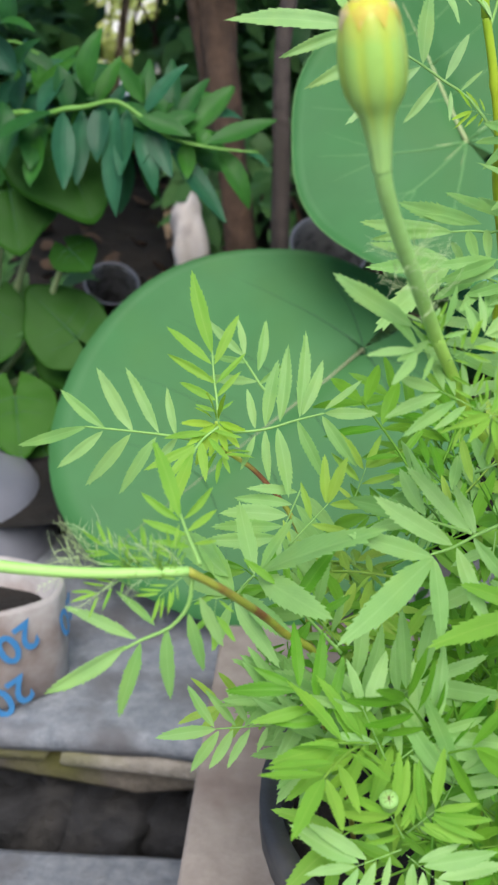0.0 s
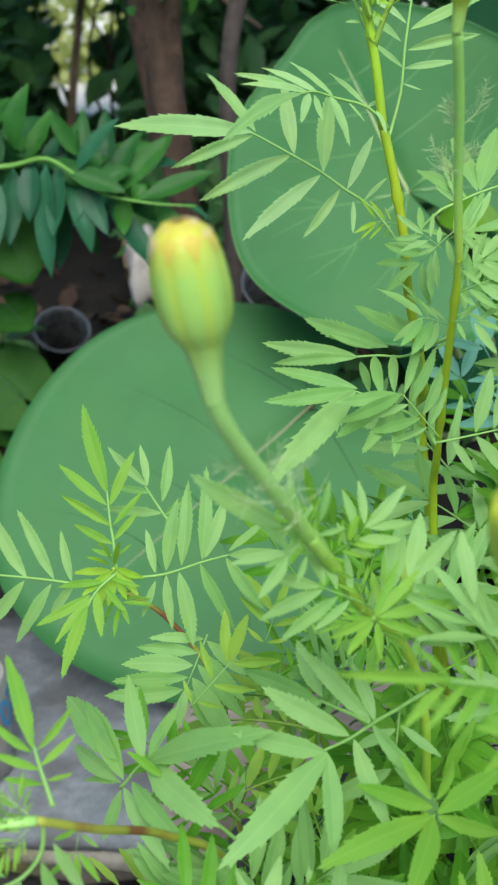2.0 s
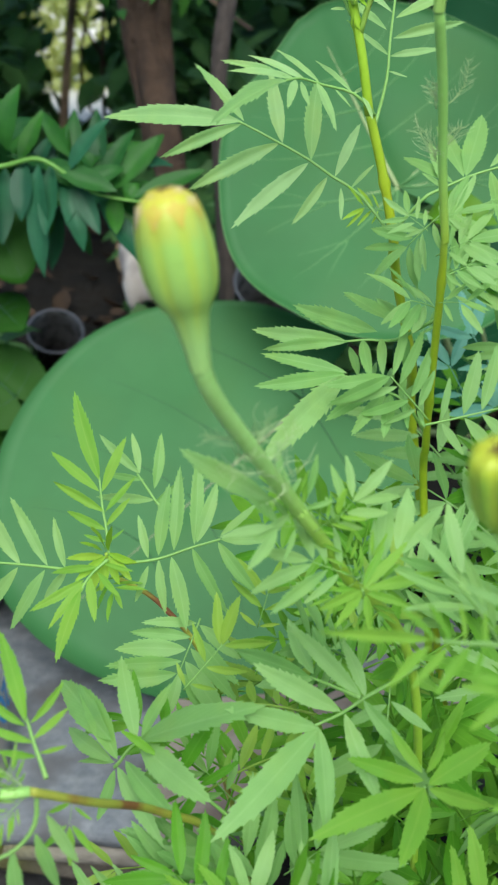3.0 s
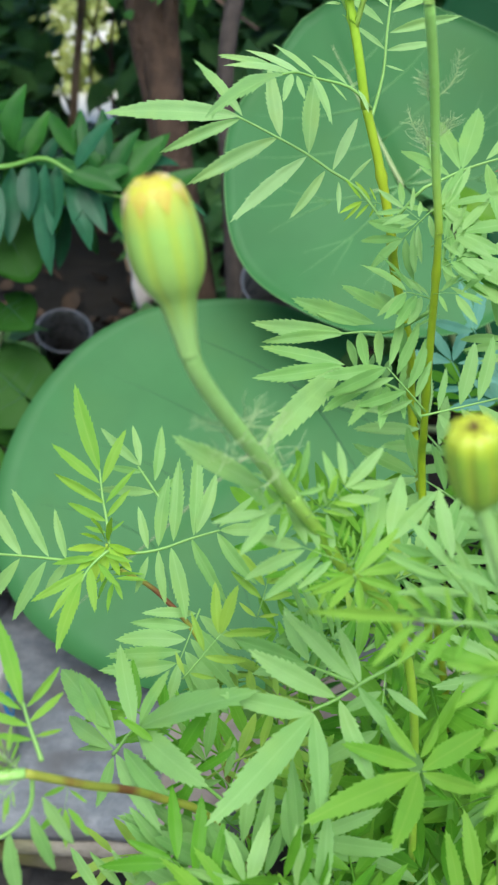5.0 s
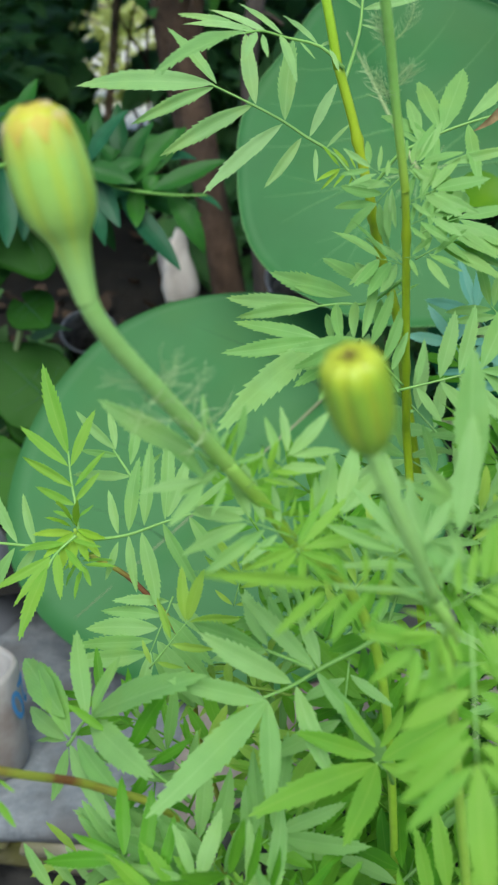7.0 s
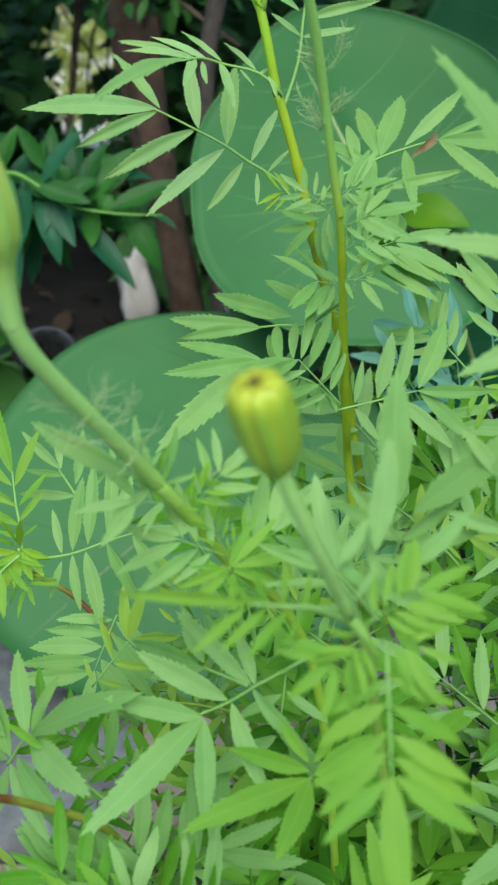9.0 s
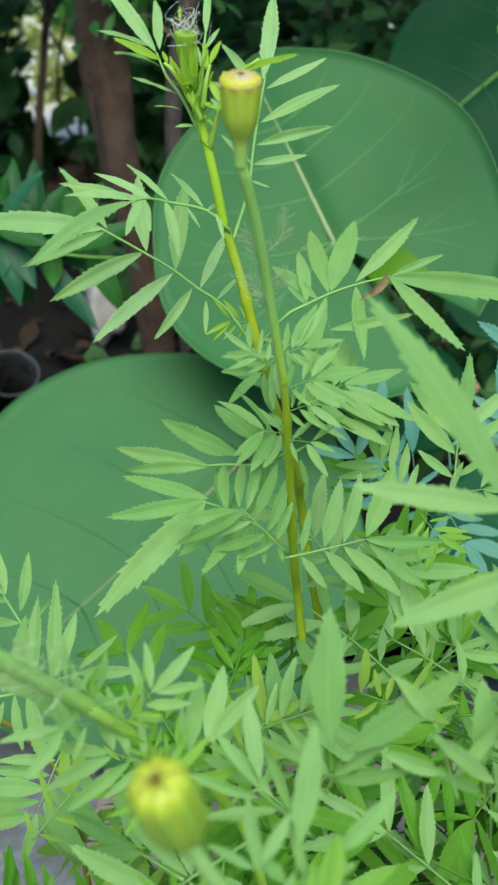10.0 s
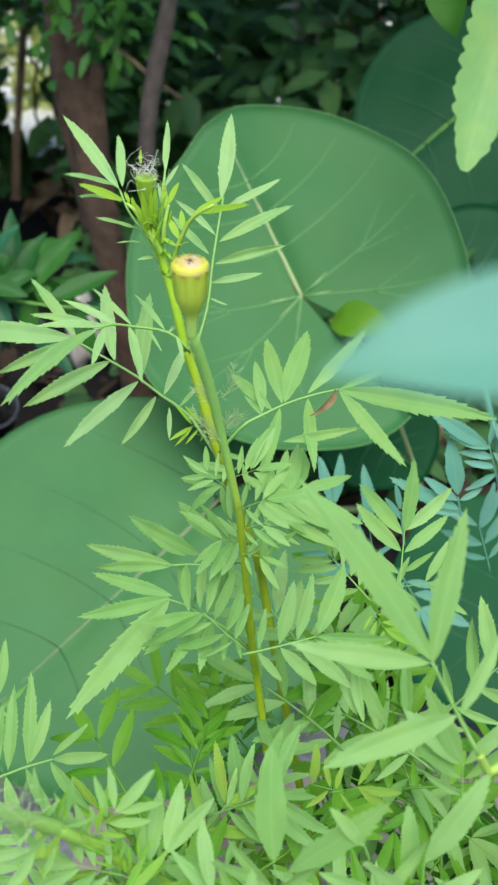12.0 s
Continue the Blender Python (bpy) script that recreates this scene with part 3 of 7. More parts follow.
def lance(parent, base, tip, width, face, mat=None, name="leaf", droop=0.1):
    """One pointed oval leaf, folded along its midrib and arched."""
    base, tip = Vector(base), Vector(tip)
    L = (tip - base).length
    q = axes(tip - base, face)
    verts, faces, uvs = [], [], []
    n = 10
    for i in range(n + 1):
        u = i / n
        w = width * 0.5 * (math.sin(math.pi * u ** 0.9) ** 0.8 if 0 < i < n else 0.03)
        z = droop * L * 4 * u * (1 - u)
        for k in (-1, -0.5, 0, 0.5, 1):
            verts.append(base + q @ Vector((k * w, u * L, z + 0.28 * abs(k) * w + 0.03 * width * math.sin(9 * u + k))))
            uvs.append((k * 0.5 * (w / (width * 0.5)), u))
    for i in range(n):
        for k in range(4):
            a = i * 5 + k
            faces.append((a, a + 1, a + 6, a + 5))
    return part_of(name, mesh_of(name, verts, faces, mat or SHRUB, uvs), parent)


def round_leaf(name, joint, tip, face, radius, offset, mat, vein_mat, label, category, group, gap=10, wave=0.02, veins=7, cup=0.0, point=0.0, stalk_to=None, vein_r=0.0016, side_veins=True, cut=None):
    """A round leaf blade with a notch where the stalk joins it, radiating raised veins and a rolled, wavy margin."""
    side_mat = SHADEVEIN if mat is SHADEROUND else PALERIB if vein_mat is VEIN else DULLVEIN
    joint, tip = Vector(joint), Vector(tip)
    e = thing(name, joint, label, category, group)
    q = axes(tip - joint, face)
    seg, rings = 96, 14
    verts, faces = [], []

    def reach(a):
        # distance from the joint to the margin; a = 0 towards the tip
        c, s = math.cos(a), math.sin(a)
        d = offset * c + math.sqrt(max(radius ** 2 - (offset * s) ** 2, 1e-9))
        d *= 1 + 0.02 * math.sin(3 * a + 1) + 0.012 * math.sin(7 * a)
        if point:
            d *= 1 + point * math.exp(-(a / 0.22) ** 2)
        return d + 0.12 * radius * math.exp(-((math.pi - abs(a)) / 0.5) ** 2)

    def height(x, y, u, a):
        h = wave * radius * (noise.noise(Vector((x, y, 0)) * (2.2 / radius)) + 0.5 * math.sin(5 * a) * u * u)
        h += cup * radius * u * u
        return h - 0.003 * math.exp(-(x / (0.05 * radius)) ** 2) * (y > 0) * (radius / 0.12)

    span = math.pi - radians(gap)
    lo, hi = (radians(c) for c in cut) if cut else (-span, span)
    for i in range(rings + 1):
        u = 0.02 + 0.98 * (i / rings)
        for k in range(seg + 1):
            a = lo + (hi - lo) * k / seg
            d = reach(a) * u
            x, y = d * math.sin(a), d * math.cos(a)
            verts.append(joint + q @ Vector((x, y, height(x, y, u, a) - (0.004 * radius * max(0, (u - 0.95) / 0.05) ** 2))))
    w = seg + 1
    for i in range(rings):
        for k in range(seg):
            a = i * w + k
            faces.append((a, a + 1, a + 1 + w, a + w))
    # a thin underside closes the blade
    n = len(verts)
    down = q @ Vector((0, 0, -0.0007))
    verts += [v + down for v in verts]
    faces += [tuple(j + n for j in fc[::-1]) for fc in faces[:]]
    rim = [i * w for i in range(rings + 1)] + [rings * w + k for k in range(1, w)] + [i * w + seg for i in range(rings - 1, -1, -1)]
    for a, b in zip(rim, rim[1:]):
        faces.append((b, a, a + n, b + n))
    part_of("blade", mesh_of("blade", verts, faces, mat), e)
    def vein_line(a0, start, a1, stop, bow):
        """From a point on the midrib (share of its length) or the joint, bowing towards the tip."""
        pts = []
        for i in range(9):
            u = i / 8
            x0, y0 = 0.0, start
            x1, y1 = stop * math.sin(a1), stop * math.cos(a1)
            x, y = x0 + (x1 - x0) * u, y0 + (y1 - y0) * u - bow * radius * 4 * u * (1 - u)
            d, b_ = math.hypot(x, y) + 1e-6, math.atan2(x, y)
            if d < 0.96 * reach(b_):
                pts.append(joint + q @ Vector((x, y, height(x, y, d / reach(b_), b_) - 0.0002)))
        return pts

    def fork(a1, share, a2, far):
        """A finer vein that leaves a side vein part of the way out."""
        pts = []
        for i in range(7):
            u = i / 6
            a, d = a1 + (a2 - a1) * u ** 0.7, (share + (far * 0.97 - share) * u)
            d *= reach(a)
            x, y = d * math.sin(a), d * math.cos(a) - 0.1 * radius * (1 - u) * share
            pts.append(joint + q @ Vector((x, y, height(x, y, math.hypot(x, y) / reach(a), a) - 0.0002)))
        return pts

    ln = reach(0) * 0.94
    lines = [(vein_line(0, 0.0, 0, ln, 0), vein_r * 1.5, vein_mat)]
    for sg in (-1, 1):
        for share, ang, far in ((0.26, 52, 0.90), (0.46, 36, 0.9), (0.66, 22, 0.92))[: 3 if side_veins else 1]:
            a1 = radians(ang) * sg
            lines.append((vein_line(0, share * ln, a1, reach(a1) * far, 0.05), vein_r * 0.8, side_mat))
        for ang, far in ((72, 0.86), (108, 0.82), (146, 0.75))[: max(1, veins // 2 - 1)]:
            a1 = radians(ang) * sg
            if a1 > hi - 0.1:
                continue
            lines.append((vein_line(0, 0.0, a1, reach(a1) * far, 0.03), vein_r * 0.95, side_mat))
            if vein_mat is VEIN:
                lines.append((vein_line(0, 0.0, a1, reach(a1) * far * 0.22, 0.006), vein_r, vein_mat))
                for turn_ in (-13, 11):
                    a2 = a1 + radians(turn_)
                    if a2 < hi - 0.12:
                        lines.append((fork(a1, 0.42, a2, far), vein_r * 0.55, side_mat))
    for pts, vr, vm in lines:
        if len(pts) > 2:
            v, f = tube_data(pts, [vr * (1 - 0.8 * i / (len(pts) - 1)) for i in range(len(pts))], 6)
            part_of("vein", mesh_of("vein", v, f, vm), e)
    if vein_mat is VEIN:
        edge = [verts[rings * w + k] for k in range(0, w)]
        v, f = tube_data(edge, [0.0005] * len(edge), 6)
        part_of("margin", mesh_of("margin", v, f, PALERIB), e, "thin light margin")
    if stalk_to is not None:
        tube("leaf_stalk", [joint - q @ Vector((0, 0, 0.002)), joint + (Vector(stalk_to) - joint) * 0.4 - q @ Vector((0, 0, 0.02)), Vector(stalk_to)], 0.0028, 0.004, VEIN, e, 12, 7)
    return e


# ---- ground and setting ----
def sheet(name, x0, x1, y0, y1, z, nx, ny, mat, rough, label, kind="structure"):
    verts, faces = [], []
    for j in range(ny + 1):
        for i in range(nx + 1):
            x, y = x0 + (x1 - x0) * i / nx, y0 + (y1 - y0) * j / ny
            verts.append((x, y, z + rough * noise.noise(Vector((x * 5, y * 5, 1.3)))))
    for j in range(ny):
        for i in range(nx):
            a = j * (nx + 1) + i
            faces.append((a, a + 1, a + nx + 2, a + nx + 1))
    return tagged(new(name, mesh_of(name, verts, faces, mat)), label, name.split("_")[0], "", kind)


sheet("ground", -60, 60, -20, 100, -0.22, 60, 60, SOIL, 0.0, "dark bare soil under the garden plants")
sheet("garden_bed", -2.2, 2.2, 0.86, 3.5, -0.005, 88, 54, SOIL, 0.02, "uneven dark garden soil with leaf litter, shade put into its colour")
# bright ground added beyond the hedge to show through its gap
sheet("paving", -6, 6, 3.55, 12, -0.012, 12, 8, SUNPAVE, 0.01, "pale sunlit paving beyond the shrubs")


def slab_wall(name, x0, x1, y0, y1, z1, label):
    bm = bmesh.new()
    bmesh.ops.create_cube(bm, size=1.0)
    bmesh.ops.transform(bm, matrix=Matrix.LocRotScale(((x0 + x1) / 2, (y0 + y1) / 2, z1 / 2 - 0.08), None, (x1 - x0, y1 - y0, z1 + 0.16)), verts=bm.verts)
    me = bpy.data.meshes.new(name)
    bm.to_mesh(me)
    bm.free()
    me.materials.append(MOSSY)
    return tagged(new(name, me), label, "wall", "", "structure")


# the south one is unseen, added behind the camera to block low sky light
slab_wall("sky_block_south", -6, 6, -4.2, -4.0, 2.2, "plain unseen wall added to block low sky light")
slab_wall("wall_north", -7, 7, 12.0, 12.2, 2.4, "plain garden wall far behind the shrubs")


def block(name, x0, x1, y0, y1, z0, z1, mat, label, category, bevel=0.006, uneven=0.004, cuts=14, kind="", turn=0.0):
    """A slab with worn, uneven edges."""
    bm = bmesh.new()
    bmesh.ops.create_cube(bm, size=1.0)
    bmesh.ops.subdivide_edges(bm, edges=[e for e in bm.edges if abs((e.verts[0].co - e.verts[1].co).x) > 0.5], cuts=cuts, use_grid_fill=True)
    bmesh.ops.subdivide_edges(bm, edges=[e for e in bm.edges if abs((e.verts[0].co - e.verts[1].co).y) > 0.5], cuts=5, use_grid_fill=True)
    m = Matrix.LocRotScale(((x0 + x1) / 2, (y0 + y1) / 2, (z0 + z1) / 2), Euler((0, 0, radians(turn))), (x1 - x0, y1 - y0, z1 - z0))
    bmesh.ops.transform(bm, matrix=m, verts=bm.verts)
    edges = [e for e in bm.edges if len(e.link_faces) == 2 and e.calc_face_angle(0) > 1]
    bmesh.ops.bevel(bm, geom=edges, offset=bevel, segments=2, affect="EDGES", profile=0.6)
    for v in bm.verts:
        v.co += Vector((noise.noise(v.co * 24), noise.noise(v.co * 24 + Vector((7, 0, 0))), 0.6 * noise.noise(v.co * 24 + Vector((0, 9, 0))))) * uneven
    me = bpy.data.meshes.new(name)
    bm.to_mesh(me)
    bm.free()
    me.materials.append(mat)
    me.polygons.foreach_set("use_smooth", [True] * len(me.polygons))
    return tagged(new(name, me), label, category, "", kind)


block("concrete_slab", -0.75, 0.62, 0.635, 0.93, -0.080, -0.06, CONCRETE, "grey concrete slab edging the bed, stained and mossy in front", "slab", 0.008, 0.006, 40, turn=-6)
block("lower_paving", -0.9, 0.9, -0.9, 0.606, -0.215, -0.14, CONCRETE, "grey concrete paving below the bed edge", "paving", 0.008, 0.004, 40, turn=-3)
block("weathered_board", -0.0375, 0.42, 0.24, 0.765, -0.054, -0.038, BOARD, "weathered brown board lying on the slab under the pot", "board", 0.003, 0.002, 20, turn=-4)
block("concrete_block", 0.0, 0.36, 0.26, 0.50, -0.139, -0.056, MOSSY, "grey concrete block propping up the board", "block", 0.006, 0.004, 14)


def chunk(parent, name, x0, x1, y0, y1, z0, z1, mat, turn, uneven, seed):
    """A worn piece of masonry under its wall."""
    bm = bmesh.new()
    bmesh.ops.create_cube(bm, size=1.0)
    bmesh.ops.subdivide_edges(bm, edges=bm.edges[:], cuts=5, use_grid_fill=True)
    m = Matrix.LocRotScale(((x0 + x1) / 2, (y0 + y1) / 2, (z0 + z1) / 2), Euler((0, radians(turn[1]), radians(turn[0]))), (x1 - x0, y1 - y0, z1 - z0))
    for v in bm.verts:
        c = v.co.copy()
        v.co *= 1 - 0.05 * max(0.0, c.length - 0.62) / 0.24
    bmesh.ops.transform(bm, matrix=m, verts=bm.verts)
    for v in bm.verts:
        v.co += Vector((noise.noise(v.co * 30 + Vector((seed, 0, 0))), noise.noise(v.co * 30 + Vector((7, seed, 0))), 0.7 * noise.noise(v.co * 30 + Vector((seed, 9, 0))))) * uneven
    for f_ in bm.faces:
        f_.smooth = True
    return part(name, bm, mat, parent)


rubble = thing("rubble_wall", (-0.1, 0.75, -0.139), "low wall of mossy concrete courses and shade-darkened rubble under a slab", "wall")
for k, (x0, x1, tilt) in enumerate(((-0.75, -0.47, 1.0), (-0.466, -0.13, -1.2), (-0.127, 0.20, 1.4), (0.204, 0.60, -0.6))):
    chunk(rubble, "course", x0, x1, 0.612 - 0.105 * x0 + 0.004 * (k % 2), 0.90, -0.099, -0.082, PALEEDGE, (-6, tilt), 0.007, k)
for k, (x0, x1, tilt) in enumerate(((-0.75, -0.40, -1.5), (-0.394, -0.21, 2.0), (-0.204, 0.06, 3.2), (0.066, 0.34, 1.0), (0.344, 0.60, -1.0))):
    chunk(rubble, "course", x0, x1, 0.622 - 0.105 * x0 + 0.006 * (k % 3), 0.88, -0.124, -0.101, MOSSY, (-6, tilt), 0.011, 9 + k)
# stones in the recess; their colour carries its shadow
rr_ = random.Random(77)
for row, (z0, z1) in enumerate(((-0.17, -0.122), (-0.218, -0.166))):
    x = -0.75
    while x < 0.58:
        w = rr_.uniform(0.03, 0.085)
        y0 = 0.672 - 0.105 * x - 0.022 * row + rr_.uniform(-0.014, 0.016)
        chunk(rubble, "rubble", x, x + w, y0, 0.84, z0 + rr_.uniform(-0.006, 0.006), z1 + rr_.uniform(-0.004, 0.01), SHADERUBBLE, (-6 + rr_.uniform(-14, 14), rr_.uniform(-9, 9)), 0.016, rr_.randrange(90))
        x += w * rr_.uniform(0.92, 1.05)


def pot(name, place, r_top, r_bot, h, mat, label, soil=True, sides=40, group="", lip=0.006):
    e = thing(name, place, label, "pot", group)
    prof = [(0.0, 0.0), (r_bot * 0.98, 0.0), (r_bot, 0.003), (r_top - 0.002, h - 0.018), (r_top + lip, h - 0.017), (r_top + lip, h), (r_top - 0.004, h), (r_top - 0.006, h - 0.02), (r_bot * 0.95, 0.006)]
    v, f = lathe(prof, sides)
    o = part_of("wall", mesh_of("wall", [p + Vector(place) for p in v], f, mat), e)
    if soil:
        ring = [(r_top * 0.0, h - 0.022), (r_top * 0.4, h - 0.021), (r_top * 0.94, h - 0.028)]
        v, f = lathe(ring, sides)
        v = [p + Vector((0, 0, 0.006 * noise.noise(p * 60))) for p in v]
        part_of("soil", mesh_of("soil", [p + Vector(place) for p in v], f, SOIL), e, "dark crumbly potting soil")
    return e


pot("flower_pot", (0.125, 0.43, -0.038), 0.112, 0.086, 0.110, BLACKPOT, "black plastic flower pot full of marigolds on a board")


# ---- marigolds ----
MARIGOLDS = "marigolds in the black pot"
SOILZ = 0.048


def marigold(x, y, label):
    return thing("marigold_plant", (x, y, SOILZ), label, "marigold", MARIGOLDS)


tall = marigold(0.15, 0.50, "tall marigold with a bristly green flower head, in pot")
slim = marigold(0.13, 0.45, "marigold with one closed yellow bud on a long stalk")
fore = marigold(0.10, 0.38, "marigold with a large green-yellow bud on a leaning stalk")
low = marigold(0.13, 0.33, "short marigold with a small yellow bud seen from above")
left = marigold(0.05, 0.45, "sprawling marigold with fresh feathery sprigs and reddish stems")
right = marigold(0.20, 0.36, "leafy marigold with long broad leaflets beside the others")

# stems
tube("stem", [(0.15, 0.50, SOILZ - 0.01), (0.1230, 0.5220, 0.2650), (0.1180, 0.5050, 0.3130), (0.1080, 0.4890, 0.3570), (0.1040, 0.4750, 0.3800), (0.0990, 0.4730, 0.4060), (0.0940, 0.4720, 0.4270)], 0.0022, 0.0018, TALLSTEM, tall, 44, 9, nodes=(0.3, 0.6, 0.8))
tube("stem_top", [(0.0940, 0.4720, 0.4260), (0.0910, 0.4700, 0.4470), (0.0880, 0.4700, 0.4630), (0.0860, 0.4680, 0.4730), (0.0840, 0.4680, 0.4830)], 0.0018, 0.0016, TALLSTEM, tall, 24, 9, "fresh yellow-green stem top", nodes=(0.4, 0.75))
tube("stem", [(0.13, 0.45, SOILZ - 0.01), (0.1160, 0.4520, 0.2610), (0.1130, 0.4380, 0.3080), (0.1120, 0.4240, 0.3430), (0.1110, 0.4080, 0.3790), (0.1100, 0.4000, 0.3970)], 0.0018, 0.0012, SLIMSTEM, slim, 30, 9, nodes=(0.5, 0.8))
tube("flower_stalk", [(0.1101, 0.4004, 0.3955), (0.1100, 0.4000, 0.3970), (0.1070, 0.3920, 0.4210), (0.1040, 0.3800, 0.4460), (0.1000, 0.3680, 0.4680)], 0.00128, 0.00158, SLIMSTEM, slim, 20, 9)
flower_bud(slim, (0.1000, 0.3680, 0.4670), (0.1010, 0.3620, 0.4900), 0.0104, 0.86, 0.05, "closed bud with a flat yellow top", 8, 0.36, "cup", YELLOWCALYX)
tube("stem", [(0.10, 0.38, SOILZ - 0.01), (0.0950, 0.3400, 0.2580), (0.0690, 0.3200, 0.3209), (0.0552, 0.3039, 0.3503)], 0.0013, 0.0020, FORESTEM, fore, 30, 9)
tube("flower_stalk", [(0.0556, 0.3044, 0.3494), (0.0552, 0.3039, 0.3503), (0.0462, 0.2880, 0.3712), (0.0383, 0.2745, 0.3894), (0.0352, 0.2690, 0.3977), (0.0338, 0.2664, 0.4033), (0.0333, 0.2657, 0.4068)], 0.00206, 0.0022, FORESTEM, fore, 30, 12)
flower_bud(fore, (0.0337, 0.2662, 0.4033), (0.0281, 0.2643, 0.4421), 0.0160, 0.56, 0.10, "large green-yellow bud with orange petal tips", 8, 0.36, groove=0.05)
tube("stem", [(0.13, 0.33, SOILZ - 0.01), (0.1056, 0.2611, 0.3001), (0.1016, 0.2346, 0.3417), (0.0975, 0.2287, 0.3540)], 0.0013, 0.0012, LOWSTEM, low, 24, 9)
tube("flower_stalk", [(0.0975, 0.2287, 0.3540), (0.0927, 0.2188, 0.3710), (0.0882, 0.2135, 0.3848), (0.0861, 0.2122, 0.3915)], 0.00125, 0.0015, LOWSTEM, low, 18, 9)
flower_bud(low, (0.0860, 0.2130, 0.3908), (0.0825, 0.2055, 0.4100), 0.0104, 0.86, 0.07, "small ribbed bud with a dark star of withered tips", 8, 0.10, "closed", GREENCALYX, GREENPETAL, 1.5, 0.16)
tube("stem", [(0.05, 0.45, SOILZ - 0.01), (0.0293, 0.4110, 0.1683), (0.0239, 0.4222, 0.2182), (0.0069, 0.4285, 0.2446), (-0.0109, 0.4293, 0.2586)], 0.0014, 0.0010, REDSTEM, left, 30, 8)
tube("stem", [(0.055, 0.43, SOILZ - 0.01), (0.0320, 0.3306, 0.2090), (0.0125, 0.3049, 0.2497), (-0.0018, 0.2749, 0.2808), (-0.0137, 0.2605, 0.2975)], 0.0014, 0.0012, REDSTEM, left, 30, 8)
tube("flower_stalk", [(-0.0137, 0.2605, 0.2975), (-0.0357, 0.2559, 0.2994), (-0.0555, 0.2519, 0.3029), (-0.0761, 0.2486, 0.3078)], 0.0014, 0.0018, STALK, left, 20, 8)
tube("stem", [(0.20, 0.36, SOILZ - 0.01), (0.1821, 0.3017, 0.3344), (0.1695, 0.2915, 0.3718), (0.1668, 0.2891, 0.3785)], 0.0016, 0.0010, FRESHSTEM, right, 24, 8)

# bristles at the joints
fringe(fore, "bract_fringe", (0.0430, 0.2845, 0.3769), (0, -0.2, 0.5), 26, 0.012, BRACT, 1.2, 0.00011, "thin pale bracts")
fringe(fore, "bract_fringe", (0.0513, 0.2919, 0.3653), (0.3, -0.2, 0.5), 18, 0.012, BRACT, 1.1, 0.00011)
for b_, t_ in (((0.0430, 0.2844, 0.3761), (0.0489, 0.2820, 0.3868)), ((0.0410, 0.2829, 0.3797), (0.0326, 0.2792, 0.3827)), ((0.0470, 0.2877, 0.3710), (0.0543, 0.2853, 0.3812)), ((0.0423, 0.2835, 0.3773), (0.0392, 0.2799, 0.3864)), ((0.0470, 0.2872, 0.3690), (0.0363, 0.2827, 0.3734))):
    thread_leaf(fore, b_, t_, 5, 0.0038, BRACT, 0.00010)
fringe(slim, "bract_fringe", (0.1040, 0.3840, 0.4410), (-0.3, -0.2, 0.6), 12, 0.006, BRACT, 0.9, 0.00013, "curling thread-like bracts")
fringe(slim, "bract_fringe", (0.1060, 0.3930, 0.4240), (-0.3, -0.2, 0.5), 16, 0.008, BRACT, 1.0, 0.00013)
for b_, t_ in (((0.1060, 0.3840, 0.4400), (0.1110, 0.3800, 0.4530)), ((0.1030, 0.3840, 0.4390), (0.0990, 0.3800, 0.4460)), ((0.1040, 0.3840, 0.4410), (0.1010, 0.3800, 0.4470)), ((0.1060, 0.3930, 0.4240), (0.0980, 0.3900, 0.4360)), ((0.1050, 0.3930, 0.4220), (0.1010, 0.3900, 0.4320)), ((0.1080, 0.3930, 0.4270), (0.1120, 0.3900, 0.4330)), ((0.1080, 0.3930, 0.4240), (0.1100, 0.3900, 0.4320))):
    thread_leaf(slim, b_, t_, 6, 0.0042, BRACT, 0.00013)
fringe(left, "bract_fringe", (-0.0420, 0.2591, 0.3018), (-0.3, -0.2, 0.7), 26, 0.014, BRACT, 1.0, 0.00011)
fringe(left, "bract_fringe", (-0.0288, 0.2608, 0.2982), (0, -0.2, 0.4), 26, 0.009, YOUNG, 1.0, 0.0002)
fringe(left, "bract_fringe", (-0.0198, 0.2605, 0.2975), (0, -0.2, 0.6), 22, 0.008, YOUNG, 1.0, 0.00024)
for b_, t_ in (((-0.0373, 0.2582, 0.3023), (-0.0468, 0.2569, 0.3139)), ((-0.0388, 0.2576, 0.3009), (-0.0519, 0.2500, 0.2986)), ((-0.0337, 0.2585, 0.3004), (-0.0449, 0.2577, 0.3110)), ((-0.0271, 0.2594, 0.2999), (-0.0356, 0.2586, 0.3080)), ((-0.0316, 0.2585, 0.2979), (-0.0430, 0.2511, 0.2911)), ((-0.0227, 0.2599, 0.2987), (-0.0276, 0.2592, 0.3068)), ((-0.0198, 0.2605, 0.2975), (-0.0307, 0.2543, 0.2934)), ((-0.0152, 0.2608, 0.2982), (-0.0225, 0.2609, 0.3059))):
    thread_leaf(left, b_, t_, 5, 0.004, BRACT, 0.00010)
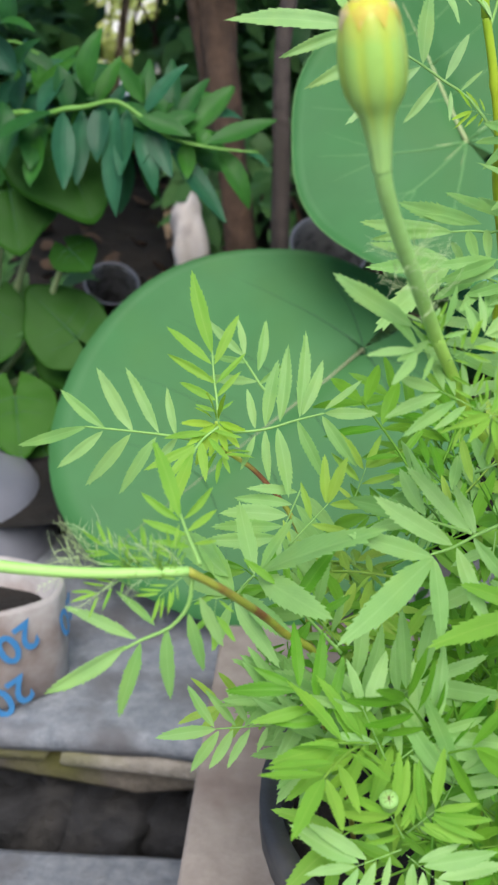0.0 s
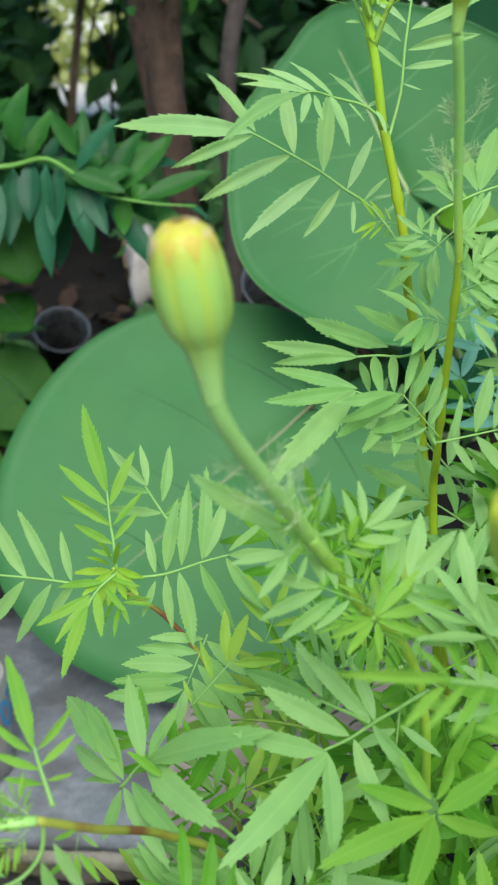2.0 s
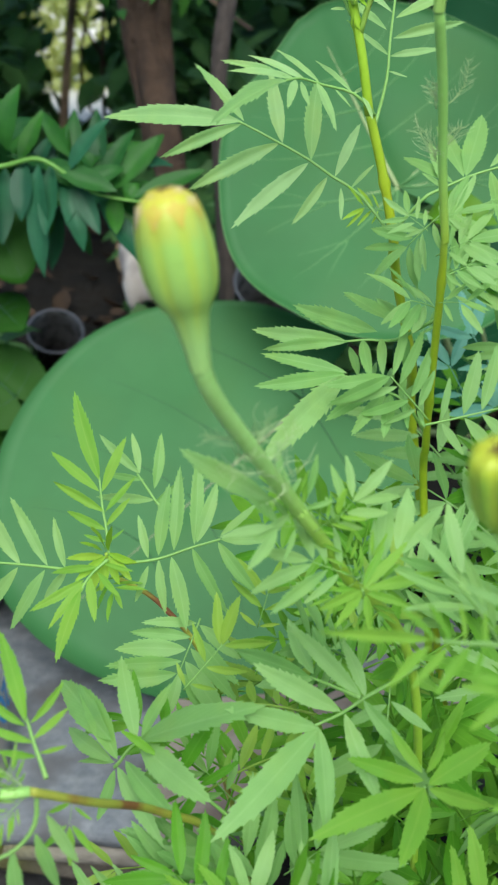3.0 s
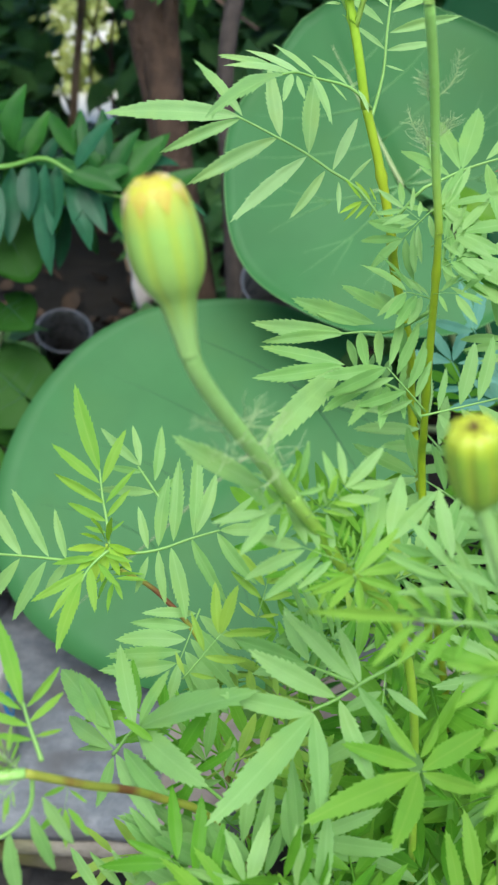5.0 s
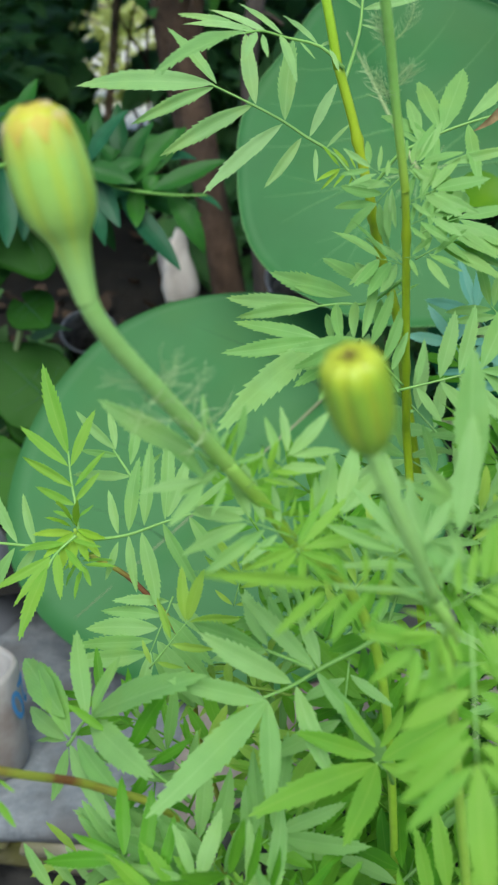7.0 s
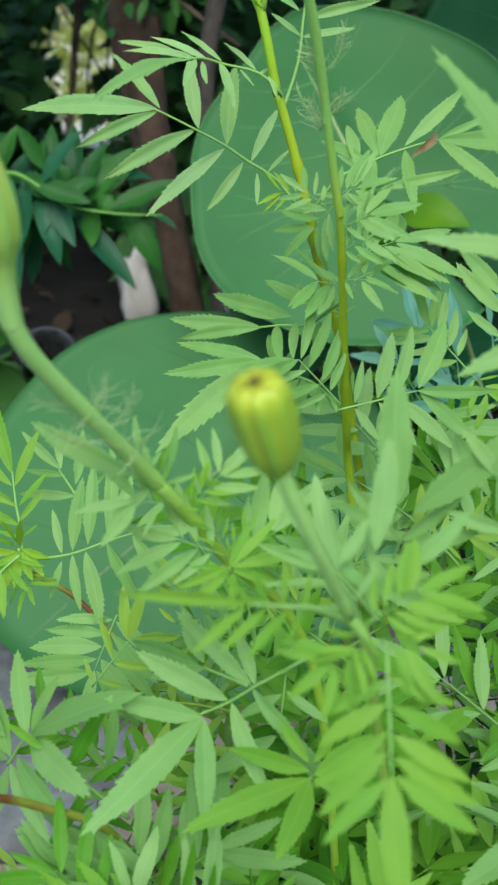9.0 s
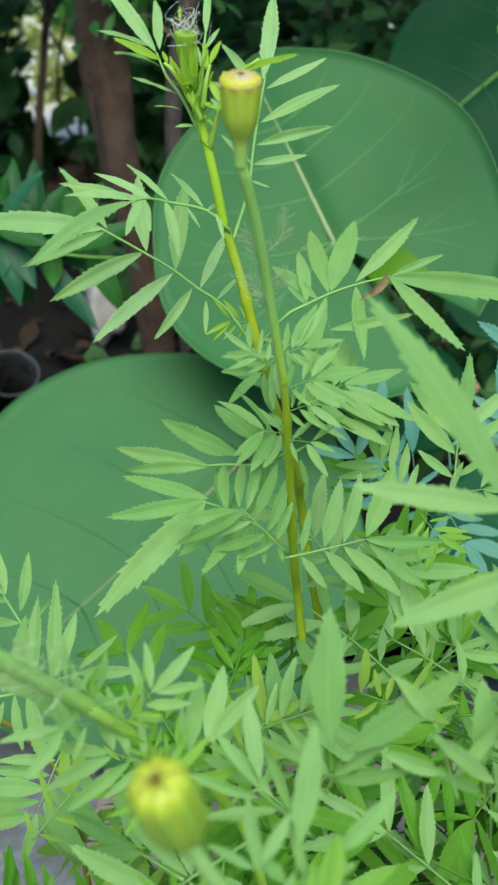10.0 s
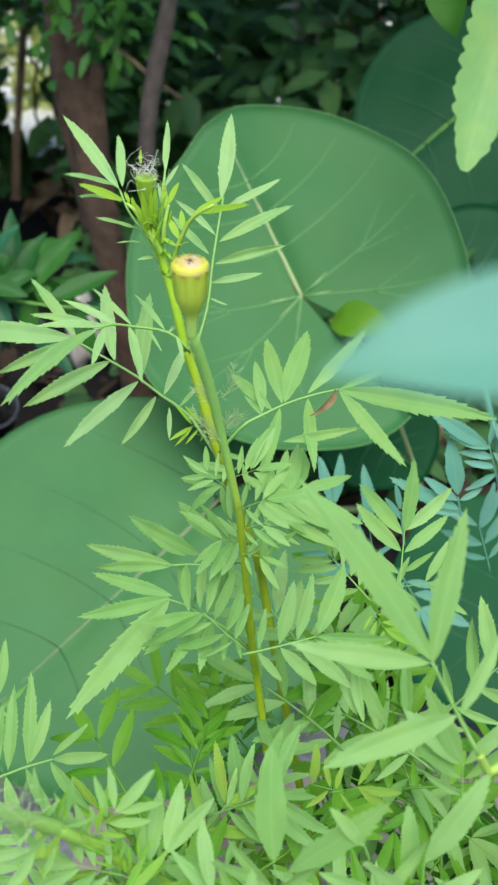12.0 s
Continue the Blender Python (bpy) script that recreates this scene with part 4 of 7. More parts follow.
for b_, n_, t_ in (((-0.0271, 0.2589, 0.2988), (-0.0356, 0.2579, 0.3064), (-0.0410, 0.2560, 0.3119)), ((-0.0212, 0.2599, 0.2987), (-0.0266, 0.2598, 0.3057), (-0.0296, 0.2589, 0.3112)), ((-0.0286, 0.2585, 0.2979), (-0.0372, 0.2538, 0.2947), (-0.0442, 0.2502, 0.2940)), ((-0.0167, 0.2608, 0.2982), (-0.0184, 0.2612, 0.3040), (-0.0195, 0.2616, 0.3098)), ((-0.0145, 0.2602, 0.2968), (-0.0211, 0.2552, 0.2929), (-0.0231, 0.2496, 0.2878))):
    leaf(left, b_, n_, t_, 4, 0.0065, TOWARD, 0.05, YOUNG, wide=0.6, open_by=44)

flower_bud(low, (0.0442, 0.2566, 0.2199), (0.0431, 0.2523, 0.2274), 0.0056, 0.66, 0.06, "tiny pale green bud with a brown centre", 8, 0.1, "cup", RIBGREEN, RIBGREEN, 2.2)

# the spent flower head on the tall plant
v, f = lathe([(0.0014, 0), (0.0022, 0.002), (0.0031, 0.005), (0.0036, 0.0085), (0.0039, 0.0108), (0.0040, 0.0115), (0.0034, 0.0119), (0.0014, 0.0112), (0.0, 0.0113)], 32, 11, 0.16)
hd, tp = Vector((0.0840, 0.4680, 0.4820)), Vector((0.0850, 0.4650, 0.4950))
pm = Matrix.LocRotScale(hd, axes((tp - hd).orthogonal(), tp - hd).to_quaternion(), None)
head = part_of("flower_head", mesh_of("flower_head", [pm @ p for p in v], f, LEMON), tall, "pale green spent flower head")
fringe(tall, "bristle_tuft", tp - Vector((0, 0, 0.0030)), (0, -0.1, 0.55), 40, 0.0135, HAIR, 1.2, 0.00011, "fine white curling threads", 1.6)

# leaves of the tall plant
sprig(tall, [(0.1030, 0.4740, 0.3800), (0.0930, 0.4860, 0.3930), (0.0820, 0.4920, 0.4000), (0.0730, 0.4980, 0.4060), (0.0620, 0.5030, 0.4120), (0.0480, 0.5100, 0.4190), (0.0450, 0.5120, 0.4200)], [
    ((0.0470, 0.5110, 0.4200), (-0.0120, 0.5200, 0.4260), 0.82), ((0.0470, 0.5110, 0.4190), (0.0130, 0.5050, 0.4090)), ((0.0620, 0.5040, 0.4120), (0.0240, 0.4950, 0.3980)), ((0.0730, 0.4970, 0.4050), (0.0410, 0.4820, 0.3840)), ((0.0800, 0.4920, 0.4000), (0.0650, 0.4800, 0.3840)), ((0.0850, 0.4890, 0.3960), (0.0850, 0.4800, 0.3860), 0.90), ((0.0480, 0.5110, 0.4200), (0.0290, 0.5300, 0.4430), 1.00), ((0.0630, 0.5040, 0.4120), (0.0590, 0.5260, 0.4390)), ((0.0740, 0.4970, 0.4060), (0.0780, 0.5220, 0.4360)), ((0.0830, 0.4920, 0.4000), (0.0960, 0.5080, 0.4200), 0.90), ((0.0890, 0.4880, 0.3960), (0.0990, 0.4940, 0.4040), 0.80)], MINT, (0.05, -0.93, 0.36), 0.76)
sprig(tall, [(0.0960, 0.4700, 0.4260), (0.0880, 0.4700, 0.4340), (0.0760, 0.4670, 0.4380), (0.0680, 0.4620, 0.4410), (0.0620, 0.4560, 0.4410)], [
    ((0.0630, 0.4570, 0.4410), (0.0370, 0.4040, 0.4410), 0.72), ((0.0640, 0.4590, 0.4410), (0.0410, 0.4540, 0.4510), 0.90), ((0.0660, 0.4610, 0.4410), (0.0440, 0.4480, 0.4480), 0.80), ((0.0700, 0.4640, 0.4400), (0.0500, 0.4680, 0.4510), 0.85), ((0.0750, 0.4660, 0.4390), (0.0600, 0.4800, 0.4510), 0.85), ((0.0870, 0.4700, 0.4350), (0.0750, 0.4870, 0.4460), 0.80), ((0.0660, 0.4590, 0.4410), (0.0630, 0.4380, 0.4360), 0.92), ((0.0680, 0.4610, 0.4400), (0.0700, 0.4430, 0.4340), 0.92), ((0.0740, 0.4650, 0.4390), (0.0800, 0.4400, 0.4280), 0.92), ((0.0810, 0.4680, 0.4360), (0.0860, 0.4580, 0.4310), 0.92), ((0.0880, 0.4700, 0.4340), (0.0950, 0.4830, 0.4360), 0.80), ((0.0910, 0.4690, 0.4330), (0.0940, 0.4570, 0.4270), 0.80)], MINT, (0.05, -0.75, 0.66), 0.68)
sprig(tall, [(0.0958, 0.4723, 0.4205), (0.1030, 0.4920, 0.4360), (0.1060, 0.5050, 0.4500), (0.1100, 0.5200, 0.4650), (0.1120, 0.5260, 0.4720)], [
    ((0.1110, 0.5250, 0.4710), (0.1190, 0.5550, 0.5040), 0.85), ((0.1120, 0.5220, 0.4680), (0.1360, 0.5290, 0.4780), 0.85), ((0.1090, 0.5120, 0.4570), (0.1400, 0.5190, 0.4690), 0.85), ((0.1070, 0.5050, 0.4500), (0.1360, 0.5070, 0.4560), 0.80), ((0.1050, 0.4990, 0.4440), (0.1260, 0.5000, 0.4470), 0.75), ((0.1040, 0.4950, 0.4390), (0.1110, 0.4910, 0.4370), 0.80), ((0.1110, 0.5210, 0.4660), (0.0950, 0.5400, 0.4840), 0.80), ((0.1080, 0.5150, 0.4590), (0.0920, 0.5300, 0.4730), 0.75), ((0.1050, 0.5080, 0.4530), (0.0890, 0.5250, 0.4680), 0.75), ((0.1050, 0.5000, 0.4440), (0.0930, 0.5120, 0.4550), 0.70)], MINT, (0.05, -0.95, 0.3), 0.8)
leaf(tall, (0.1033, 0.4896, 0.3860), (0.0941, 0.4850, 0.3886), (0.0847, 0.4782, 0.3860), 3, 0.010, TOWARD, 0.1, LEMON, wide=0.7)
# young leaves and thick bracts below the spent head
sprig(tall, [(0.0870, 0.4700, 0.4610), (0.0820, 0.4720, 0.4720), (0.0770, 0.4760, 0.4790), (0.0740, 0.4810, 0.4860)], [
    ((0.0740, 0.4810, 0.4860), (0.0540, 0.4940, 0.5140), 0.72), ((0.0740, 0.4810, 0.4870), (0.0570, 0.4700, 0.4970), 0.72), ((0.0750, 0.4780, 0.4820), (0.0620, 0.4620, 0.4910), 0.72), ((0.0750, 0.4810, 0.4870), (0.0730, 0.5050, 0.5030), 0.85), ((0.0810, 0.4730, 0.4730), (0.0660, 0.4620, 0.4810), 0.72), ((0.0820, 0.4720, 0.4680), (0.0730, 0.4630, 0.4730), 0.80), ((0.0850, 0.4710, 0.4630), (0.0800, 0.4660, 0.4640), 1.00)], MINT, (0.2, -0.9, 0.35), 0.8, "pale young leaf with saw-edged leaflets")
sprig(tall, [(0.0880, 0.4680, 0.4650), (0.0840, 0.4670, 0.4740), (0.0800, 0.4670, 0.4810), (0.0770, 0.4680, 0.4840)], [
    ((0.0760, 0.4680, 0.4850), (0.0620, 0.4600, 0.4930), 0.80), ((0.0780, 0.4670, 0.4840), (0.0770, 0.4700, 0.4880), 1.60), ((0.0800, 0.4670, 0.4810), (0.0790, 0.4680, 0.4860), 1.50), ((0.0820, 0.4670, 0.4760), (0.0780, 0.4640, 0.4800), 1.20), ((0.0840, 0.4670, 0.4730), (0.0820, 0.4640, 0.4770), 1.50)], LEMON, (0.2, -0.8, 0.5), 0.95, "yellow-green thick young bract")
sprig(tall, [(0.0870, 0.4740, 0.4690), (0.0890, 0.4780, 0.4780), (0.0900, 0.4810, 0.4860), (0.0910, 0.4840, 0.4920)], [
    ((0.0910, 0.4840, 0.4910), (0.0920, 0.5050, 0.5070), 0.72), ((0.0900, 0.4810, 0.4860), (0.0960, 0.4870, 0.4930), 0.80), ((0.0890, 0.4790, 0.4800), (0.0880, 0.4840, 0.4880), 0.90), ((0.0880, 0.4760, 0.4740), (0.0860, 0.4760, 0.4810), 1.00)], MINT, (0.1, -0.93, 0.3), 0.8)
sprig(tall, [(0.0890, 0.4670, 0.4690), (0.0900, 0.4650, 0.4760), (0.0920, 0.4660, 0.4830)], [
    ((0.0920, 0.4660, 0.4830), (0.0960, 0.4700, 0.4900), 1.30), ((0.0910, 0.4660, 0.4810), (0.0900, 0.4720, 0.4900), 1.20), ((0.0900, 0.4660, 0.4740), (0.0930, 0.4660, 0.4810), 1.30), ((0.0890, 0.4660, 0.4710), (0.0940, 0.4600, 0.4700), 1.00), ((0.0890, 0.4670, 0.4670), (0.0920, 0.4620, 0.4640), 1.00)], LEMON, (0.0, -0.85, 0.5), 0.95)
sprig(tall, [(0.0880, 0.4680, 0.4650), (0.0860, 0.4660, 0.4710), (0.0860, 0.4660, 0.4750)], [((0.0840, 0.4660, 0.4730), (0.0810, 0.4620, 0.4870)), ((0.0850, 0.4660, 0.4740), (0.0830, 0.4620, 0.4890)), ((0.0860, 0.4660, 0.4760), (0.0860, 0.4620, 0.4900)), ((0.0860, 0.4660, 0.4740), (0.0880, 0.4620, 0.4900)), ((0.0870, 0.4660, 0.4740), (0.0910, 0.4620, 0.4880)), ((0.0840, 0.4660, 0.4710), (0.0820, 0.4620, 0.4820)), ((0.0860, 0.4660, 0.4710), (0.0870, 0.4620, 0.4820)), ((0.0850, 0.4660, 0.4670), (0.0890, 0.4620, 0.4800)), ((0.0830, 0.4730, 0.4960), (0.0830, 0.4780, 0.5010)), ((0.0880, 0.4660, 0.4640), (0.0850, 0.4620, 0.4740)), ((0.0890, 0.4660, 0.4630), (0.0920, 0.4620, 0.4730))], LEMON, (0.0, -0.93, 0.3), 0.78, "slim yellow-green bracts hugging the flower head")
sprig(tall, [(0.0900, 0.4700, 0.4540), (0.0930, 0.4660, 0.4650), (0.0970, 0.4620, 0.4740), (0.1010, 0.4580, 0.4800), (0.1080, 0.4520, 0.4850)], [
    ((0.1020, 0.4570, 0.4810), (0.1190, 0.4400, 0.4880), 0.62), ((0.0990, 0.4600, 0.4780), (0.1110, 0.4700, 0.4860), 0.80), ((0.0970, 0.4620, 0.4750), (0.0960, 0.4660, 0.4810), 1.50), ((0.0950, 0.4630, 0.4710), (0.0910, 0.4660, 0.4790), 1.30), ((0.0960, 0.4620, 0.4740), (0.1000, 0.4620, 0.4790), 1.20), ((0.0940, 0.4640, 0.4680), (0.0980, 0.4580, 0.4720), 1.00)], LEMON, (-0.2, -0.6, 0.75), 0.95, "arched thick yellow-green young leaf")
fringe(tall, "bract_fringe", (0.0860, 0.4660, 0.4760), (0, -0.1, 0.8), 16, 0.007, LEMON, 0.8, 0.00030)
fringe(tall, "bract_fringe", (0.0890, 0.4690, 0.4570), (0, -0.1, 0.5), 18, 0.005, YOUNG, 1.0, 0.00020)
# leaves of the slim plant
sprig(tall, [(0.1030, 0.4740, 0.3800), (0.1140, 0.4670, 0.3950), (0.1210, 0.4690, 0.3980), (0.1320, 0.4710, 0.4020), (0.1430, 0.4710, 0.4050), (0.1520, 0.4700, 0.4070)], [
    ((0.1520, 0.4700, 0.4070), (0.2060, 0.4350, 0.4060), 0.72), ((0.1220, 0.4700, 0.3990), (0.1220, 0.4950, 0.4140), 1.10), ((0.1300, 0.4710, 0.4020), (0.1260, 0.5060, 0.4220), 0.95), ((0.1310, 0.4720, 0.4020), (0.1430, 0.5020, 0.4240), 1.15), ((0.1400, 0.4720, 0.4050), (0.1670, 0.4920, 0.4240), 0.90), ((0.1520, 0.4700, 0.4070), (0.1720, 0.4710, 0.4140), 0.80), ((0.1290, 0.4690, 0.4010), (0.1200, 0.4400, 0.3830), 1.05), ((0.1400, 0.4700, 0.4040), (0.1390, 0.4400, 0.3890), 1.00), ((0.1520, 0.4690, 0.4070), (0.1720, 0.4280, 0.3930), 0.85), ((0.1290, 0.4550, 0.3930), (0.1580, 0.4500, 0.3990), 0.80), ((0.1260, 0.4700, 0.4000), (0.1090, 0.4950, 0.4100), 0.90), ((0.1230, 0.4680, 0.3980), (0.1150, 0.4800, 0.4030), 0.80)], MARI, (-0.05, -0.93, 0.36), 0.8)
lance(slim, (0.1500, 0.4620, 0.4110), (0.1390, 0.4520, 0.4040), 0.0032, (0.5, -0.8, 0.2), WITHERED, "withered_leaflet", 0.25)
sprig(slim, [(0.1130, 0.4380, 0.3100), (0.1030, 0.4290, 0.3280), (0.0950, 0.4340, 0.3310), (0.0880, 0.4390, 0.3330), (0.0810, 0.4410, 0.3350)], [
    ((0.0820, 0.4410, 0.3350), (0.0490, 0.3820, 0.3280), 0.95), ((0.0820, 0.4420, 0.3350), (0.0470, 0.4300, 0.3360), 1.00), ((0.0830, 0.4430, 0.3350), (0.0500, 0.4530, 0.3430), 0.95), ((0.0930, 0.4360, 0.3320), (0.0740, 0.4140, 0.3290), 1.00), ((0.0960, 0.4340, 0.3300), (0.0810, 0.4040, 0.3260), 0.95), ((0.0980, 0.4320, 0.3300), (0.0940, 0.4090, 0.3250), 1.00), ((0.1030, 0.4290, 0.3280), (0.1020, 0.4130, 0.3240), 1.10), ((0.1070, 0.4250, 0.3260), (0.1080, 0.4150, 0.3240), 1.10), ((0.1030, 0.4300, 0.3280), (0.1090, 0.4430, 0.3310), 1.00), ((0.0960, 0.4350, 0.3310), (0.1030, 0.4520, 0.3350), 1.00), ((0.0900, 0.4380, 0.3330), (0.0980, 0.4540, 0.3360), 0.90), ((0.0870, 0.4410, 0.3340), (0.0860, 0.4630, 0.3410), 0.90)], MARI, (0.0, -0.9, 0.43), 0.82)
sprig(slim, [(0.1120, 0.4190, 0.3630), (0.1010, 0.4420, 0.3480), (0.0910, 0.4460, 0.3470), (0.0820, 0.4480, 0.3460)], [
    ((0.0830, 0.4490, 0.3460), (0.0470, 0.4700, 0.3450), 0.95), ((0.0830, 0.4470, 0.3460), (0.0500, 0.4580, 0.3420), 0.90), ((0.0950, 0.4490, 0.3490), (0.0640, 0.4820, 0.3510), 0.95), ((0.1030, 0.4540, 0.3510), (0.0840, 0.4850, 0.3560), 0.95), ((0.1090, 0.4480, 0.3510), (0.0970, 0.4740, 0.3550), 0.90), ((0.0890, 0.4510, 0.3480), (0.0720, 0.4700, 0.3490), 0.80), ((0.1120, 0.4440, 0.3510), (0.1040, 0.4660, 0.3540), 0.80), ((0.1100, 0.4410, 0.3500), (0.1200, 0.4470, 0.3530), 0.70), ((0.1050, 0.4420, 0.3490), (0.1020, 0.4230, 0.3450), 1.00), ((0.0960, 0.4440, 0.3480), (0.0940, 0.4230, 0.3440), 1.00), ((0.0890, 0.4460, 0.3470), (0.0890, 0.4230, 0.3430), 1.00)], MARI, (0.0, -0.9, 0.43), 0.78)
leaf(slim, (0.1103, 0.4193, 0.3240), (0.0957, 0.4172, 0.3429), (0.0736, 0.4039, 0.3365), 4, 0.023, (0.0, -0.93, 0.35), 0.12, open_by=66)
leaf(slim, (0.1069, 0.4133, 0.3957), (0.1009, 0.4155, 0.4002), (0.0922, 0.4185, 0.4065), 3, 0.010)
leaf(slim, (0.1093, 0.4098, 0.3880), (0.1200, 0.4066, 0.3936), (0.1361, 0.4028, 0.3981), 3, 0.016, (0, -0.7, 0.7), 0.08)
leaf(slim, (0.1098, 0.4070, 0.3817), (0.1185, 0.4034, 0.3863), (0.1294, 0.3988, 0.3890), 3, 0.013, (0, -0.7, 0.7), 0.08)
leaf(slim, (0.1103, 0.4081, 0.3721), (0.1179, 0.4030, 0.3734), (0.1252, 0.3972, 0.3729), 2, 0.014, (0, -0.7, 0.7), 0.08)
leaf(slim, (0.1091, 0.4146, 0.3986), (0.1170, 0.4154, 0.4008), (0.1295, 0.4115, 0.4049), 4, 0.017, (0, -0.75, 0.65), 0.1)
leaf(slim, (0.1081, 0.4187, 0.3225), (0.1370, 0.4204, 0.3276), (0.1646, 0.4144, 0.3279), 4, 0.027, (0.0, -0.93, 0.35), 0.08, open_by=62, first=0.25)
leaf(slim, (0.1372, 0.4368, 0.3155), (0.1515, 0.4279, 0.3086), (0.1527, 0.4142, 0.2903), 2, 0.027, (0.1, -0.95, 0.3), 0.10, open_by=44, first=0.6)
leaf(slim, (0.1720, 0.4430, 0.3308), (0.1753, 0.4524, 0.3519), (0.1808, 0.4596, 0.3804), 3, 0.026, (0.0, -0.97, 0.25), -0.03, open_by=50)
leaf(slim, (0.1615, 0.4505, 0.3226), (0.1469, 0.4583, 0.3392), (0.1413, 0.4616, 0.3584), 4, 0.018, (0.0, -0.95, 0.3), 0.05, open_by=56)
leaf(slim, (0.1686, 0.4522, 0.3268), (0.1837, 0.4481, 0.3307), (0.1943, 0.4433, 0.3327), 2, 0.020, (0.0, -0.9, 0.4), 0.05)
leaf(slim, (0.1601, 0.4408, 0.3254), (0.1645, 0.4332, 0.3209), (0.1742, 0.4259, 0.3173), 3, 0.013, (0.0, -0.9, 0.4), 0.05, YOUNG)
leaf(slim, (0.1174, 0.4399, 0.3962), (0.1043, 0.4398, 0.3840), (0.0907, 0.4403, 0.3734), 4, 0.017, (0, -0.7, 0.7), 0.1)
leaf(slim, (0.1174, 0.4403, 0.3716), (0.1330, 0.4476, 0.3751), (0.1556, 0.4546, 0.3774), 4, 0.028, (0, -0.7, 0.7), 0.1)
leaf(slim, (0.1169, 0.4370, 0.3640), (0.1304, 0.4444, 0.3676), (0.1457, 0.4482, 0.3631), 3, 0.024, (0, -0.7, 0.7), 0.1)
leaf(slim, (0.1167, 0.4354, 0.3603), (0.1037, 0.4272, 0.3675), (0.0932, 0.4237, 0.3598), 4, 0.019, (0, -0.6, 0.8), 0.1)
# leaves of the left plant
sprig(left, [(-0.0150, 0.4190, 0.2650), (-0.0320, 0.4240, 0.2660), (-0.0460, 0.4280, 0.2660), (-0.0590, 0.4310, 0.2660), (-0.0680, 0.4330, 0.2660)], [
    ((-0.0670, 0.4330, 0.2660), (-0.1000, 0.4360, 0.2550), 0.90), ((-0.0590, 0.4310, 0.2660), (-0.0800, 0.4420, 0.2790), 1.00), ((-0.0470, 0.4280, 0.2660), (-0.0650, 0.4430, 0.2890), 1.00), ((-0.0360, 0.4260, 0.2660), (-0.0510, 0.4400, 0.2900), 1.00), ((-0.0600, 0.4310, 0.2650), (-0.0800, 0.4280, 0.2480), 1.00), ((-0.0480, 0.4280, 0.2650), (-0.0690, 0.4230, 0.2420), 1.00), ((-0.0370, 0.4250, 0.2650), (-0.0550, 0.4190, 0.2410), 1.00), ((-0.0290, 0.4240, 0.2660), (-0.0330, 0.4330, 0.2840), 1.00), ((-0.0280, 0.4230, 0.2660), (-0.0390, 0.4200, 0.2520), 1.00)], MARI, (0.0, -0.93, 0.36), 0.8)
sprig(left, [(-0.0110, 0.4210, 0.2710), (-0.0120, 0.4270, 0.2820), (-0.0130, 0.4300, 0.2880), (-0.0140, 0.4360, 0.2990)], [
    ((-0.0140, 0.4350, 0.2980), (-0.0230, 0.4520, 0.3290), 0.85), ((-0.0140, 0.4330, 0.2940), (-0.0330, 0.4430, 0.3090), 0.90), ((-0.0130, 0.4330, 0.2940), (-0.0030, 0.4420, 0.3130), 0.90), ((-0.0120, 0.4290, 0.2870), (-0.0330, 0.4370, 0.2980), 0.85), ((-0.0120, 0.4300, 0.2870), (-0.0000, 0.4350, 0.2990), 0.85), ((-0.0120, 0.4260, 0.2810), (-0.0280, 0.4310, 0.2870), 0.85), ((-0.0120, 0.4270, 0.2820), (-0.0020, 0.4310, 0.2920), 0.85), ((-0.0120, 0.4240, 0.2770), (-0.0210, 0.4260, 0.2790), 0.90), ((-0.0110, 0.4240, 0.2770), (-0.0050, 0.4260, 0.2810), 0.90)], YOUNG, (0.15, -0.95, 0.3), 0.92)
sprig(left, [(-0.0100, 0.4200, 0.2690), (0.0070, 0.4190, 0.2710), (0.0210, 0.4200, 0.2750), (0.0320, 0.4200, 0.2780)], [
    ((0.0320, 0.4200, 0.2780), (0.0540, 0.4190, 0.2790), 1.20), ((0.0080, 0.4200, 0.2720), (0.0130, 0.4320, 0.2970), 1.10), ((0.0140, 0.4200, 0.2740), (0.0180, 0.4350, 0.3030), 1.10), ((0.0220, 0.4200, 0.2760), (0.0250, 0.4370, 0.3080), 1.00), ((0.0230, 0.4200, 0.2770), (0.0320, 0.4300, 0.2980), 1.10), ((0.0320, 0.4210, 0.2790), (0.0470, 0.4250, 0.2910), 1.00), ((0.0080, 0.4190, 0.2710), (0.0090, 0.4090, 0.2520), 1.15), ((0.0130, 0.4190, 0.2720), (0.0180, 0.4050, 0.2470), 1.15), ((0.0210, 0.4200, 0.2750), (0.0320, 0.4060, 0.2520), 1.10), ((0.0310, 0.4200, 0.2770), (0.0450, 0.4090, 0.2590), 1.10), ((0.0040, 0.4180, 0.2690), (-0.0020, 0.4120, 0.2560), 1.10), ((0.0040, 0.4200, 0.2710), (-0.0000, 0.4280, 0.2860), 1.10)], MARI, (0.0, -0.93, 0.36), 0.8)
